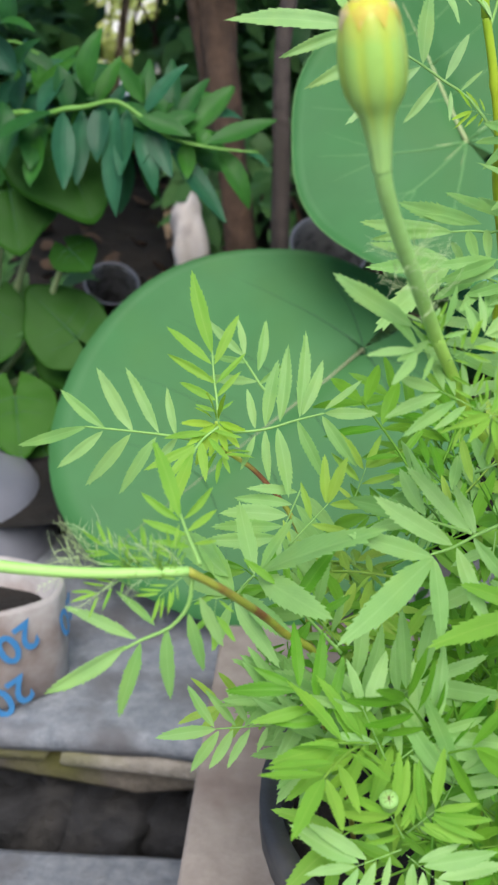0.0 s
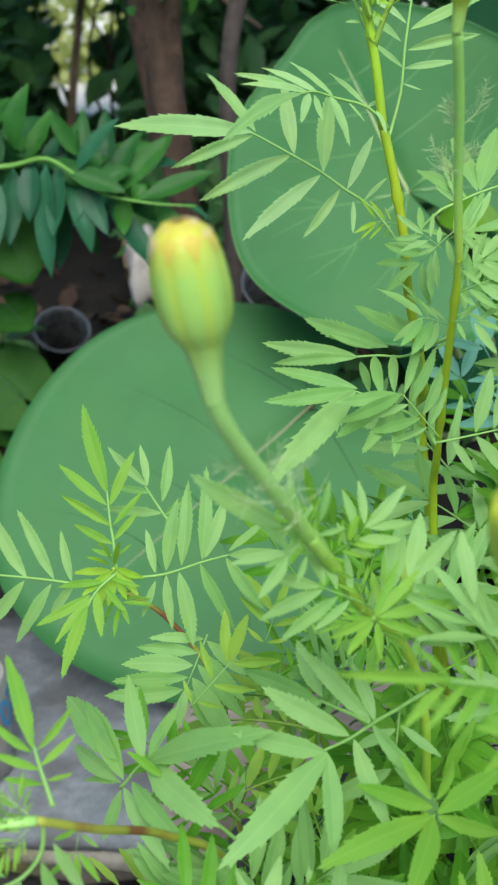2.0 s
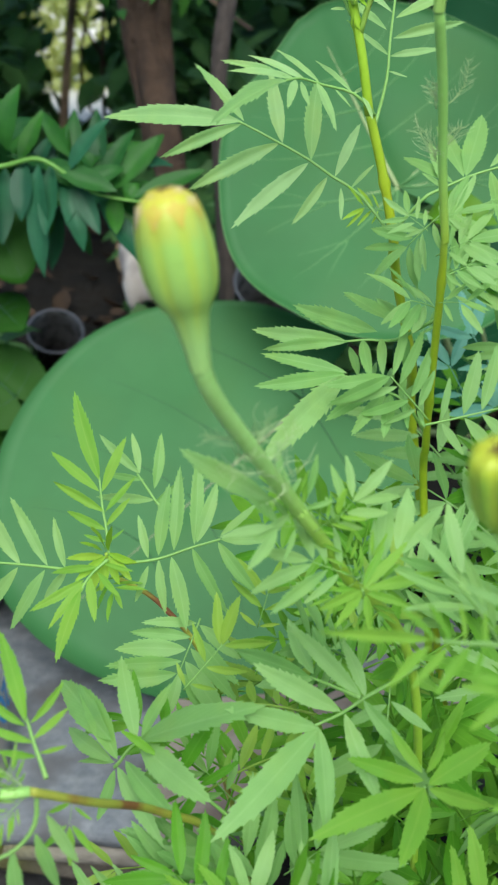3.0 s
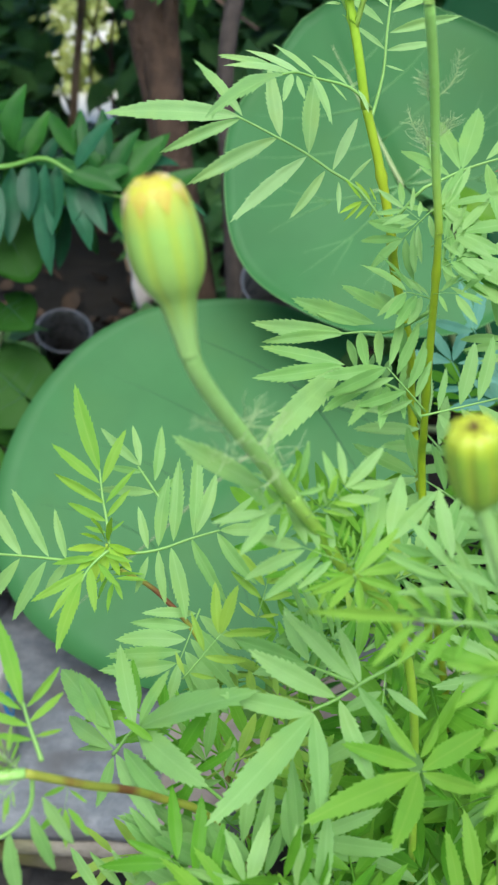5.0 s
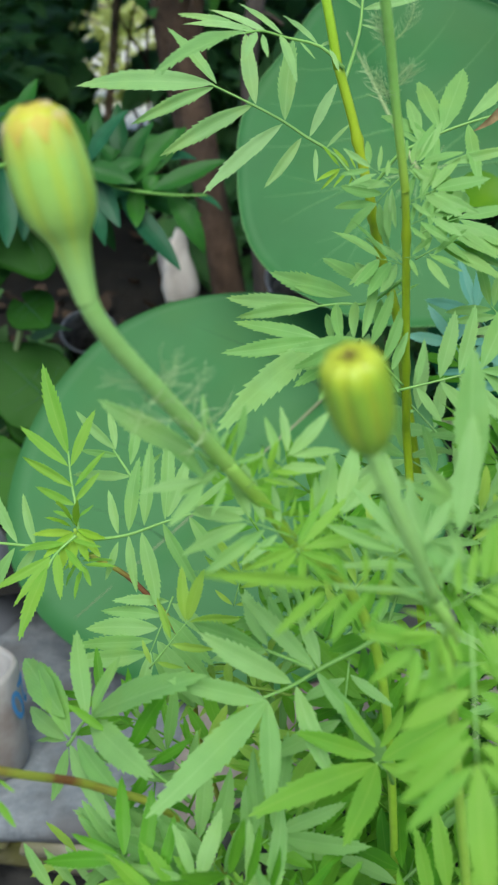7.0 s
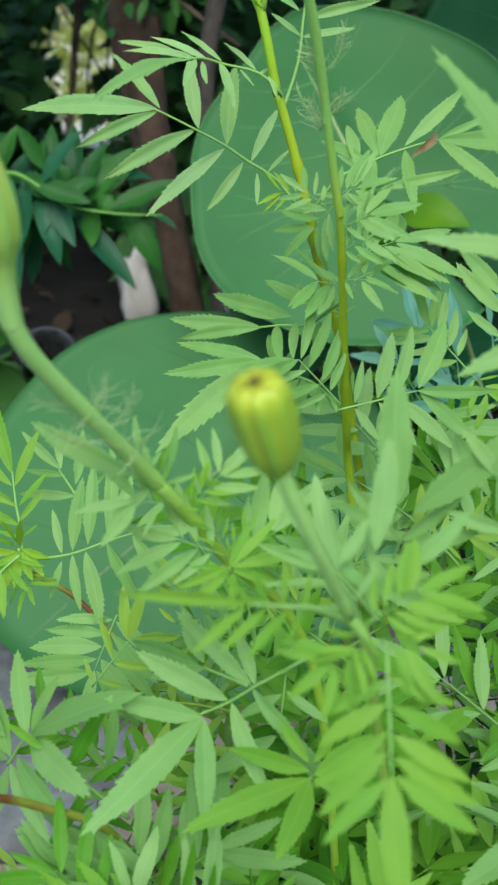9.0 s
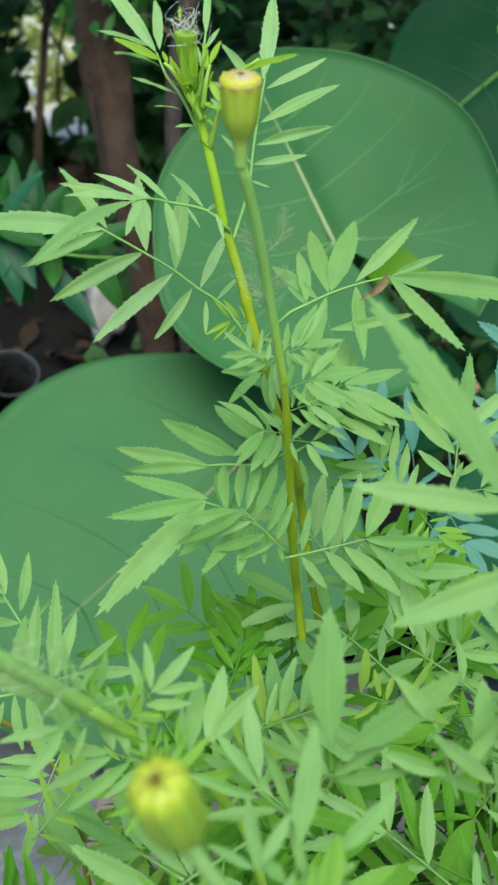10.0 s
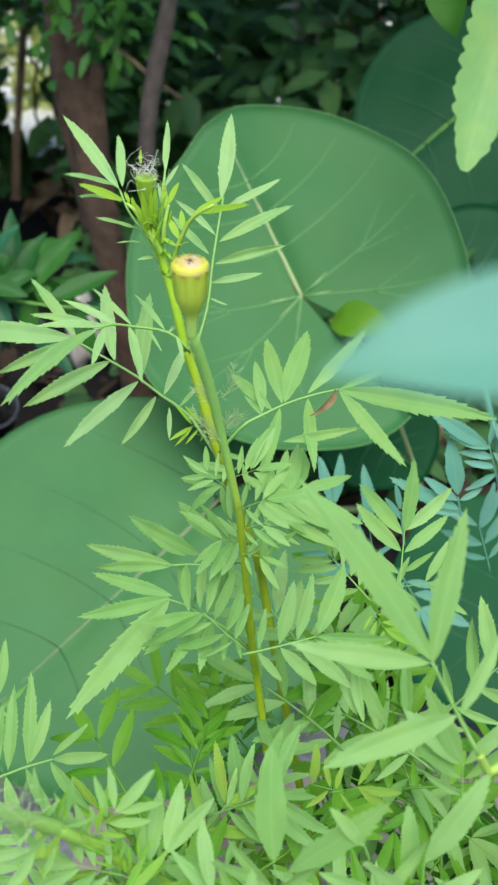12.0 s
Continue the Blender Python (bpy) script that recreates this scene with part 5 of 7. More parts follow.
sprig(left, [(0.0090, 0.4530, 0.2740), (0.0060, 0.4550, 0.2770), (0.0020, 0.4590, 0.2820), (-0.0020, 0.4630, 0.2870)], [
    ((-0.0010, 0.4630, 0.2870), (-0.0180, 0.4750, 0.3000)), ((-0.0010, 0.4630, 0.2870), (-0.0030, 0.4730, 0.3020), 1.10), ((0.0050, 0.4580, 0.2820), (0.0100, 0.4700, 0.3020), 1.20), ((0.0010, 0.4610, 0.2850), (-0.0170, 0.4660, 0.2860), 0.90), ((0.0050, 0.4560, 0.2780), (-0.0210, 0.4620, 0.2770), 0.90), ((0.0050, 0.4550, 0.2770), (0.0180, 0.4580, 0.2860), 0.90)], MARI, (0.0, -0.93, 0.36), 0.82)
sprig(left, [(-0.0110, 0.4170, 0.2730), (-0.0160, 0.4140, 0.2700), (-0.0190, 0.4100, 0.2680), (-0.0210, 0.4070, 0.2650)], [
    ((-0.0210, 0.4070, 0.2660), (-0.0290, 0.3830, 0.2510), 1.10), ((-0.0180, 0.4120, 0.2690), (-0.0160, 0.3960, 0.2600), 1.20), ((-0.0190, 0.4100, 0.2680), (-0.0330, 0.3960, 0.2570), 1.00), ((-0.0200, 0.4110, 0.2680), (-0.0400, 0.4020, 0.2600), 0.90), ((-0.0150, 0.4130, 0.2700), (-0.0060, 0.4030, 0.2650), 1.20), ((-0.0150, 0.4150, 0.2710), (-0.0340, 0.4160, 0.2690), 0.90), ((-0.0130, 0.4160, 0.2720), (-0.0010, 0.4110, 0.2710), 1.00)], YOUNG, (0.0, -0.85, 0.5), 0.8)
leaf(left, (-0.0143, 0.4247, 0.2607), (-0.0094, 0.4142, 0.2616), (-0.0059, 0.4069, 0.2575), 3, 0.014, (0.2, -0.8, 0.6), 0.1, YOUNG)
sprig(left, [(-0.0110, 0.2680, 0.2950), (-0.0130, 0.2720, 0.2980), (-0.0150, 0.2760, 0.3010), (-0.0170, 0.2810, 0.3040)], [
    ((-0.0170, 0.2800, 0.3030), (-0.0260, 0.3000, 0.3200), 1.00), ((-0.0160, 0.2800, 0.3030), (-0.0070, 0.2900, 0.3080)), ((-0.0170, 0.2790, 0.3030), (-0.0290, 0.2840, 0.3090)), ((-0.0150, 0.2760, 0.3010), (-0.0060, 0.2850, 0.3040)), ((-0.0150, 0.2760, 0.3000), (-0.0280, 0.2780, 0.3040)), ((-0.0130, 0.2730, 0.2990), (-0.0060, 0.2760, 0.2980)), ((-0.0140, 0.2730, 0.2980), (-0.0240, 0.2720, 0.3000))], YOUNG, (0.1, -0.93, 0.36), 0.82)
sprig(left, [(-0.0130, 0.2640, 0.2940), (-0.0140, 0.2620, 0.2860), (-0.0190, 0.2600, 0.2800), (-0.0270, 0.2580, 0.2770), (-0.0320, 0.2560, 0.2750)], [
    ((-0.0310, 0.2570, 0.2760), (-0.0530, 0.2500, 0.2630), 1.00), ((-0.0280, 0.2570, 0.2780), (-0.0470, 0.2560, 0.2890), 1.00), ((-0.0230, 0.2590, 0.2810), (-0.0330, 0.2600, 0.2920), 0.90), ((-0.0270, 0.2570, 0.2770), (-0.0330, 0.2520, 0.2550), 1.15), ((-0.0200, 0.2600, 0.2800), (-0.0200, 0.2550, 0.2580), 1.15), ((-0.0140, 0.2610, 0.2840), (-0.0100, 0.2580, 0.2650), 1.10), ((-0.0110, 0.2630, 0.2880), (-0.0040, 0.2610, 0.2720), 1.00)], MARI, (0.1, -0.9, 0.43), 0.84)
leaf(left, (-0.0066, 0.2753, 0.2815), (-0.0074, 0.2709, 0.2767), (-0.0068, 0.2643, 0.2692), 2, 0.010, (0.1, -0.9, 0.43), 0.04, YOUNG)
leaf(left, (0.0174, 0.3171, 0.2034), (-0.0089, 0.3121, 0.2045), (-0.0292, 0.3066, 0.2043), 4, 0.017, (0.0, -0.85, 0.5), 0.06, open_by=60)
leaf(left, (0.0280, 0.3314, 0.2109), (0.0157, 0.3256, 0.2102), (-0.0022, 0.3182, 0.2058), 3, 0.022, (0.0, -0.85, 0.5), 0.08)
leaf(left, (0.0300, 0.3265, 0.1999), (0.0236, 0.3176, 0.1921), (0.0096, 0.3092, 0.1855), 3, 0.022, (0.0, -0.85, 0.5), 0.08)
leaf(left, (0.0171, 0.3774, 0.2403), (0.0318, 0.3795, 0.2574), (0.0388, 0.3823, 0.2761), 3, 0.018, (0.0, -0.93, 0.37), 0.06, PALE, first=0.12)
leaf(left, (0.0230, 0.4121, 0.2481), (0.0143, 0.3997, 0.2324), (0.0096, 0.3883, 0.2188), 5, 0.030, (0.1, -0.9, 0.43), 0.05, open_by=66, first=0.1, small=0.7)
leaf(left, (0.0450, 0.4150, 0.2410), (0.0494, 0.4159, 0.2554), (0.0558, 0.4166, 0.2694), 3, 0.018, (0.0, -0.93, 0.37), 0.06, PALE, first=0.08)
leaf(left, (0.0278, 0.3172, 0.2168), (0.0132, 0.3125, 0.2194), (-0.0066, 0.3065, 0.2193), 2, 0.018, (0.0, -0.9, 0.43), 0.04, first=0.5)
leaf(left, (0.0344, 0.3407, 0.2206), (0.0260, 0.3404, 0.2331), (0.0163, 0.3419, 0.2499), 2, 0.024, (0.0, -0.9, 0.43), 0.06)
leaf(left, (0.0923, 0.4681, 0.2366), (0.0936, 0.4692, 0.2634), (0.0971, 0.4673, 0.2838), 4, 0.020, (0.0, -0.9, 0.43), 0.06, YOUNG)
sprig(left, [(-0.0040, 0.3350, 0.2420), (-0.0020, 0.3340, 0.2450), (0.0010, 0.3330, 0.2500), (0.0040, 0.3320, 0.2540)], [
    ((0.0040, 0.3320, 0.2540), (-0.0010, 0.3560, 0.2730), 1.20), ((-0.0030, 0.3360, 0.2440), (-0.0200, 0.3690, 0.2550), 1.00), ((-0.0050, 0.3410, 0.2480), (-0.0320, 0.3790, 0.2490), 1.00), ((-0.0050, 0.3380, 0.2420), (-0.0280, 0.3660, 0.2370), 1.00), ((-0.0040, 0.3360, 0.2430), (-0.0200, 0.3530, 0.2320), 1.00), ((0.0050, 0.3320, 0.2540), (0.0380, 0.3040, 0.2930), 0.90), ((0.0050, 0.3310, 0.2540), (0.0260, 0.2970, 0.2620), 1.15), ((-0.0000, 0.3330, 0.2460), (0.0160, 0.3030, 0.2460), 1.15), ((-0.0030, 0.3340, 0.2430), (0.0100, 0.3060, 0.2360), 1.10), ((-0.0040, 0.3350, 0.2410), (-0.0110, 0.3310, 0.2230), 1.10), ((0.0060, 0.3310, 0.2560), (0.0160, 0.3320, 0.2770), 1.00)], MARI, (0.0, -0.9, 0.43), 0.82)
sprig(left, [(0.0341, 0.3225, 0.2289), (0.0231, 0.3224, 0.2421), (0.0118, 0.3226, 0.2559)], [
    ((0.0178, 0.3219, 0.2488), (0.0311, 0.3281, 0.2675)), ((0.0231, 0.3227, 0.2426), (0.0369, 0.3246, 0.2515)), ((0.0231, 0.3224, 0.2421), (0.0159, 0.3152, 0.2308)), ((0.0118, 0.3226, 0.2559), (-0.0000, 0.3257, 0.2639))], LOWER)
sprig(left, [(0.0344, 0.3268, 0.2135), (0.0185, 0.3188, 0.2160), (0.0096, 0.3163, 0.2159)], [
    ((0.0096, 0.3163, 0.2159), (-0.0077, 0.3103, 0.2157)), ((0.0111, 0.3164, 0.2161), (0.0002, 0.3169, 0.2281)), ((0.0111, 0.3161, 0.2155), (0.0024, 0.3085, 0.2082))], MARI)
sprig(left, [(-0.0120, 0.4240, 0.2650), (-0.0120, 0.4200, 0.2740)], [((-0.0120, 0.4200, 0.2730), (-0.0240, 0.4130, 0.2660)), ((-0.0130, 0.4200, 0.2720), (-0.0200, 0.4130, 0.2570)), ((-0.0110, 0.4200, 0.2730), (-0.0070, 0.4130, 0.2640)), ((-0.0110, 0.4200, 0.2740), (0.0000, 0.4130, 0.2730)), ((-0.0130, 0.4200, 0.2750), (-0.0190, 0.4130, 0.2850)), ((-0.0110, 0.4200, 0.2750), (-0.0080, 0.4130, 0.2900)), ((-0.0120, 0.4200, 0.2750), (-0.0140, 0.4130, 0.2910)), ((-0.0130, 0.4200, 0.2730), (-0.0260, 0.4130, 0.2760)), ((-0.0100, 0.4200, 0.2720), (-0.0020, 0.4130, 0.2660)), ((-0.0120, 0.4200, 0.2710), (-0.0140, 0.4130, 0.2610))], LEMON, (0.0, -0.9, 0.4), 1.15, "tuft of yellow-green young leaflets")
# leaves of the plant with the large bud
leaf(fore, (0.0567, 0.3051, 0.3464), (0.0488, 0.3027, 0.3530), (0.0254, 0.3044, 0.3681), 1, 0.020, (0.1, -0.85, 0.5), 0.03)
leaf(fore, (0.0561, 0.3042, 0.3444), (0.0493, 0.3000, 0.3470), (0.0350, 0.2949, 0.3475), 2, 0.016, (0.1, -0.8, 0.6), 0.03)
leaf(fore, (0.0647, 0.3084, 0.3417), (0.0707, 0.3110, 0.3476), (0.0828, 0.3152, 0.3573), 3, 0.0125, (0.0, -0.9, 0.43), 0.03)
leaf(fore, (0.0562, 0.3055, 0.3471), (0.0585, 0.3058, 0.3527), (0.0613, 0.3074, 0.3637), 1, 0.012, (0.0, -0.93, 0.37), 0.03)
leaf(fore, (0.0525, 0.3044, 0.3520), (0.0511, 0.3048, 0.3576), (0.0512, 0.3090, 0.3669), 1, 0.010, (0.0, -0.93, 0.37), 0.03)
leaf(fore, (0.0713, 0.3109, 0.3232), (0.0840, 0.3135, 0.3292), (0.0979, 0.3237, 0.3400), 3, 0.022, (0.0, -0.85, 0.5), 0.06)
leaf(fore, (0.0714, 0.3112, 0.3239), (0.0587, 0.3092, 0.3311), (0.0449, 0.3064, 0.3368), 3, 0.020, (0.0, -0.8, 0.6), 0.06)
sprig(fore, [(0.0940, 0.3330, 0.2780), (0.0840, 0.3260, 0.2770), (0.0760, 0.3210, 0.2760), (0.0680, 0.3150, 0.2750), (0.0600, 0.3100, 0.2750)], [
    ((0.0610, 0.3100, 0.2740), (0.0310, 0.2760, 0.2670), 1.15), ((0.0610, 0.3100, 0.2740), (0.0610, 0.2840, 0.2580), 1.20), ((0.0690, 0.3150, 0.2750), (0.0770, 0.2940, 0.2570), 1.20), ((0.0750, 0.3200, 0.2760), (0.0890, 0.3070, 0.2610), 1.20), ((0.0610, 0.3100, 0.2740), (0.0340, 0.3070, 0.2830), 1.15), ((0.0680, 0.3160, 0.2750), (0.0420, 0.3210, 0.2900), 1.25), ((0.0750, 0.3210, 0.2760), (0.0530, 0.3330, 0.2950), 1.10), ((0.0760, 0.3210, 0.2760), (0.0710, 0.3350, 0.2890), 1.20)], MARI, (0.0, -0.9, 0.43), 0.82)
sprig(fore, [(0.0740, 0.3170, 0.2790), (0.0670, 0.3240, 0.2780), (0.0600, 0.3310, 0.2770)], [
    ((0.0600, 0.3310, 0.2770), (0.0340, 0.3520, 0.2750), 1.25), ((0.0610, 0.3310, 0.2780), (0.0530, 0.3500, 0.2870), 1.20), ((0.0680, 0.3240, 0.2790), (0.0610, 0.3450, 0.2880), 1.10), ((0.0610, 0.3300, 0.2770), (0.0410, 0.3380, 0.2690), 1.00)], MARI, (0.0, -0.9, 0.43), 0.82)
leaf(fore, (0.0850, 0.3315, 0.2719), (0.0820, 0.3203, 0.2592), (0.0905, 0.3129, 0.2553), 2, 0.026, (0.0, -0.9, 0.43), 0.05)
leaf(fore, (0.0443, 0.3085, 0.2200), (0.0337, 0.3029, 0.2194), (0.0274, 0.3057, 0.2375), 3, 0.026, (0.0, -0.85, 0.5), 0.05)
sprig(low, [(0.0960, 0.3200, 0.2350), (0.0930, 0.3080, 0.2520), (0.0900, 0.2950, 0.2630)], [
    ((0.0900, 0.2950, 0.2630), (0.0810, 0.2710, 0.2570), 1.30), ((0.0900, 0.2950, 0.2630), (0.0560, 0.2760, 0.2640), 1.15), ((0.0900, 0.2970, 0.2640), (0.0680, 0.2990, 0.2700), 1.20), ((0.0910, 0.2960, 0.2630), (0.1140, 0.3120, 0.2660), 1.30), ((0.0910, 0.2950, 0.2630), (0.1100, 0.2910, 0.2570), 1.20), ((0.0900, 0.2990, 0.2650), (0.0820, 0.3110, 0.2720), 1.10), ((0.0910, 0.2990, 0.2650), (0.1010, 0.3130, 0.2690), 1.10)], YOUNG, (0.0, -0.85, 0.5), 0.85)
for b_, n_, t_ in (((0.0713, 0.3109, 0.3232), (0.0761, 0.3105, 0.3296), (0.0804, 0.3118, 0.3375)), ((0.0713, 0.3109, 0.3232), (0.0689, 0.3113, 0.3312), (0.0713, 0.3126, 0.3391)), ((0.0721, 0.3106, 0.3224), (0.0787, 0.3079, 0.3239), (0.0853, 0.3052, 0.3231)), ((0.0713, 0.3106, 0.3225), (0.0647, 0.3066, 0.3207), (0.0583, 0.3041, 0.3199)), ((0.0728, 0.3102, 0.3217), (0.0756, 0.3048, 0.3169), (0.0733, 0.3000, 0.3111)), ((0.0600, 0.3062, 0.3415), (0.0662, 0.3052, 0.3468), (0.0689, 0.3064, 0.3544)), ((0.0586, 0.3068, 0.3429), (0.0556, 0.3070, 0.3505), (0.0565, 0.3079, 0.3574))):
    leaf(fore, b_, n_, t_, 3, 0.0075, TOWARD, 0.06, YOUNG, wide=0.75, open_by=48)
# leaves of the short plant with the small bud
leaf(low, (0.0999, 0.2323, 0.3494), (0.1110, 0.2349, 0.3547), (0.1222, 0.2374, 0.3597), 5, 0.0125, (0.0, -0.7, 0.7), 0.08, YOUNG)
leaf(low, (0.1016, 0.2380, 0.3499), (0.1041, 0.2440, 0.3591), (0.1080, 0.2557, 0.3796), 1, 0.020, (0.0, -0.97, 0.25), 0.02, wide=1.15)
leaf(low, (0.1043, 0.2428, 0.3484), (0.1117, 0.2473, 0.3533), (0.1250, 0.2547, 0.3623), 1, 0.020, (0.0, -0.93, 0.37), 0.02)
leaf(low, (0.1045, 0.2311, 0.3461), (0.1034, 0.2159, 0.3274), (0.1035, 0.1990, 0.3071), 5, 0.0185, (0.0, -0.95, 0.3), 0.06, YOUNG, open_by=60, first=0.3, wide=1.1, small=0.6)
leaf(low, (0.0997, 0.2315, 0.3474), (0.0939, 0.2272, 0.3454), (0.0850, 0.2225, 0.3402), 3, 0.011, (0.0, -0.8, 0.6), 0.06, YOUNG)
leaf(low, (0.0999, 0.2327, 0.3504), (0.0964, 0.2390, 0.3583), (0.0946, 0.2462, 0.3709), 2, 0.011, (0.0, -0.93, 0.37), 0.04)
leaf(low, (0.1030, 0.2315, 0.3472), (0.1102, 0.2292, 0.3462), (0.1180, 0.2257, 0.3447), 4, 0.012, (0.0, -0.7, 0.7), 0.06, YOUNG)
leaf(low, (0.1007, 0.2301, 0.3493), (0.0981, 0.2261, 0.3476), (0.0996, 0.2214, 0.3412), 3, 0.008, (0.0, -0.8, 0.6), 0.06, YOUNG)
leaf(low, (0.0488, 0.2545, 0.2103), (0.0443, 0.2533, 0.2199), (0.0320, 0.2520, 0.2293), 4, 0.018, (0.0, -0.7, 0.7), 0.06, YOUNG)
leaf(low, (0.0496, 0.2552, 0.2118), (0.0570, 0.2540, 0.2214), (0.0690, 0.2510, 0.2271), 4, 0.018, (0.0, -0.7, 0.7), 0.06, YOUNG)
leaf(low, (0.0479, 0.2532, 0.2073), (0.0341, 0.2473, 0.2065), (0.0191, 0.2425, 0.2080), 3, 0.022, (0.0, -0.8, 0.6), 0.06)
leaf(low, (0.0496, 0.2525, 0.2058), (0.0570, 0.2460, 0.2035), (0.0674, 0.2389, 0.1999), 3, 0.022, (0.0, -0.8, 0.6), 0.06)
leaf(low, (0.0456, 0.2800, 0.2183), (0.0385, 0.2864, 0.2327), (0.0333, 0.2928, 0.2472), 2, 0.022, (0.0, -0.9, 0.43), 0.06)
leaf(low, (0.0473, 0.2792, 0.2167), (0.0605, 0.2795, 0.2295), (0.0750, 0.2772, 0.2366), 3, 0.026, (0.0, -0.8, 0.6), 0.06)
leaf(low, (0.0390, 0.3231, 0.2169), (0.0230, 0.3166, 0.2145), (0.0017, 0.3098, 0.2115), 3, 0.026, (0.0, -0.85, 0.5), 0.06)
leaf(low, (0.0380, 0.3078, 0.2071), (0.0243, 0.3022, 0.2069), (0.0128, 0.2914, 0.1948), 3, 0.026, (0.0, -0.85, 0.5), 0.06)
leaf(low, (0.0495, 0.3117, 0.2159), (0.0601, 0.3107, 0.2258), (0.0817, 0.3103, 0.2373), 3, 0.030, (0.0, -0.85, 0.5), 0.06)
leaf(low, (0.0457, 0.3086, 0.2089), (0.0375, 0.3099, 0.2241), (0.0221, 0.3103, 0.2373), 3, 0.026, (0.0, -0.85, 0.5), 0.06)
leaf(low, (0.0632, 0.2742, 0.2054), (0.0675, 0.2745, 0.2184), (0.0750, 0.2733, 0.2280), 3, 0.028, (0.0, -0.85, 0.5), 0.06)
sprig(fore, [(0.0750, 0.3120, 0.3080), (0.0740, 0.3040, 0.3190), (0.0720, 0.2980, 0.3280)], [
    ((0.0720, 0.2980, 0.3280), (0.0850, 0.3060, 0.3380), 1.00), ((0.0720, 0.2980, 0.3290), (0.0790, 0.3060, 0.3370), 0.90), ((0.0730, 0.2980, 0.3280), (0.0940, 0.3000, 0.3320), 0.80), ((0.0720, 0.2980, 0.3280), (0.0600, 0.2880, 0.3290), 1.10), ((0.0720, 0.2980, 0.3270), (0.0640, 0.2860, 0.3250), 1.00), ((0.0730, 0.2990, 0.3260), (0.0730, 0.2880, 0.3220), 1.10), ((0.0710, 0.2980, 0.3280), (0.0630, 0.2940, 0.3310), 0.90), ((0.0730, 0.2980, 0.3270), (0.0850, 0.2920, 0.3260), 0.90)], YOUNG, (0.0, -0.85, 0.5), 0.85)
sprig(right, [(0.1100, 0.3000, 0.3080), (0.1020, 0.2940, 0.3230), (0.0960, 0.2920, 0.3320)], [
    ((0.0970, 0.2920, 0.3320), (0.0860, 0.3000, 0.3440), 1.00), ((0.0970, 0.2920, 0.3350), (0.0950, 0.3050, 0.3500), 1.20), ((0.1000, 0.2930, 0.3280), (0.0910, 0.2980, 0.3400), 1.00), ((0.1040, 0.2940, 0.3230), (0.0990, 0.3000, 0.3380), 1.00), ((0.0970, 0.2920, 0.3290), (0.0790, 0.2920, 0.3370), 0.80), ((0.1010, 0.2930, 0.3240), (0.0810, 0.2840, 0.3310), 0.90), ((0.1080, 0.2980, 0.3140), (0.1060, 0.3020, 0.3270), 1.00)], MARI, (0.0, -0.9, 0.43), 0.82)
sprig(low, [(0.1000, 0.2320, 0.3490), (0.0920, 0.2320, 0.3540), (0.0850, 0.2320, 0.3550), (0.0790, 0.2320, 0.3560)], [
    ((0.0790, 0.2320, 0.3560), (0.0560, 0.2220, 0.3660), 0.62), ((0.0780, 0.2320, 0.3550), (0.0680, 0.2220, 0.3530), 0.95), ((0.0820, 0.2320, 0.3550), (0.0730, 0.2220, 0.3520), 0.95), ((0.0860, 0.2320, 0.3540), (0.0780, 0.2220, 0.3510), 0.95), ((0.0890, 0.2320, 0.3540), (0.0850, 0.2240, 0.3510), 0.90), ((0.0790, 0.2320, 0.3560), (0.0730, 0.2400, 0.3600), 0.80), ((0.0820, 0.2320, 0.3560), (0.0790, 0.2410, 0.3600), 0.85), ((0.0850, 0.2320, 0.3550), (0.0860, 0.2420, 0.3590), 0.85), ((0.0890, 0.2320, 0.3540), (0.0910, 0.2410, 0.3570), 0.85)], YOUNG, (0.0, -0.8, 0.6), 0.8)
# leaves of the broad-leaved plant
sprig(right, [(0.1668, 0.2891, 0.3785), (0.1618, 0.2918, 0.3893), (0.1554, 0.2942, 0.4039)], [
    ((0.1554, 0.2942, 0.4039), (0.1261, 0.3053, 0.4515)), ((0.1557, 0.2949, 0.4030), (0.1649, 0.3076, 0.4391)), ((0.1553, 0.2949, 0.4030), (0.1213, 0.2923, 0.4126)),
    ((0.1618, 0.2918, 0.3892), (0.1278, 0.2810, 0.3831)), ((0.1623, 0.2919, 0.3894), (0.1738, 0.2978, 0.4081))], MARI, (0.0, -0.93, 0.37), 0.76)
leaf(right, (0.1138, 0.2873, 0.3354), (0.1140, 0.2878, 0.3487), (0.1139, 0.2961, 0.3793), 1, 0.030, (0.0, -0.93, 0.37), 0.0, wide=1.1)
leaf(right, (0.1123, 0.2867, 0.3341), (0.1171, 0.2864, 0.3458), (0.1435, 0.2852, 0.3688), 1, 0.030, (0.0, -0.85, 0.5), 0.0, wide=1.1)
leaf(right, (0.1504, 0.2758, 0.3361), (0.1514, 0.2785, 0.3542), (0.1685, 0.2827, 0.3767), 1, 0.030, (0.0, -0.9, 0.43), 0.0, wide=1.1)
leaf(right, (0.1426, 0.2811, 0.3352), (0.1374, 0.2847, 0.3551), (0.1290, 0.2847, 0.3670), 1, 0.028, (0.0, -0.85, 0.5), 0.0)
leaf(right, (0.1506, 0.2881, 0.3268), (0.1500, 0.2881, 0.3390), (0.1495, 0.2921, 0.3601), 1, 0.020, (0.0, -0.93, 0.37), 0.0)
leaf(right, (0.1390, 0.3808, 0.2885), (0.1308, 0.3780, 0.2942), (0.1333, 0.3796, 0.3100), 1, 0.016, (0.0, -0.9, 0.43), 0.0, PALE)
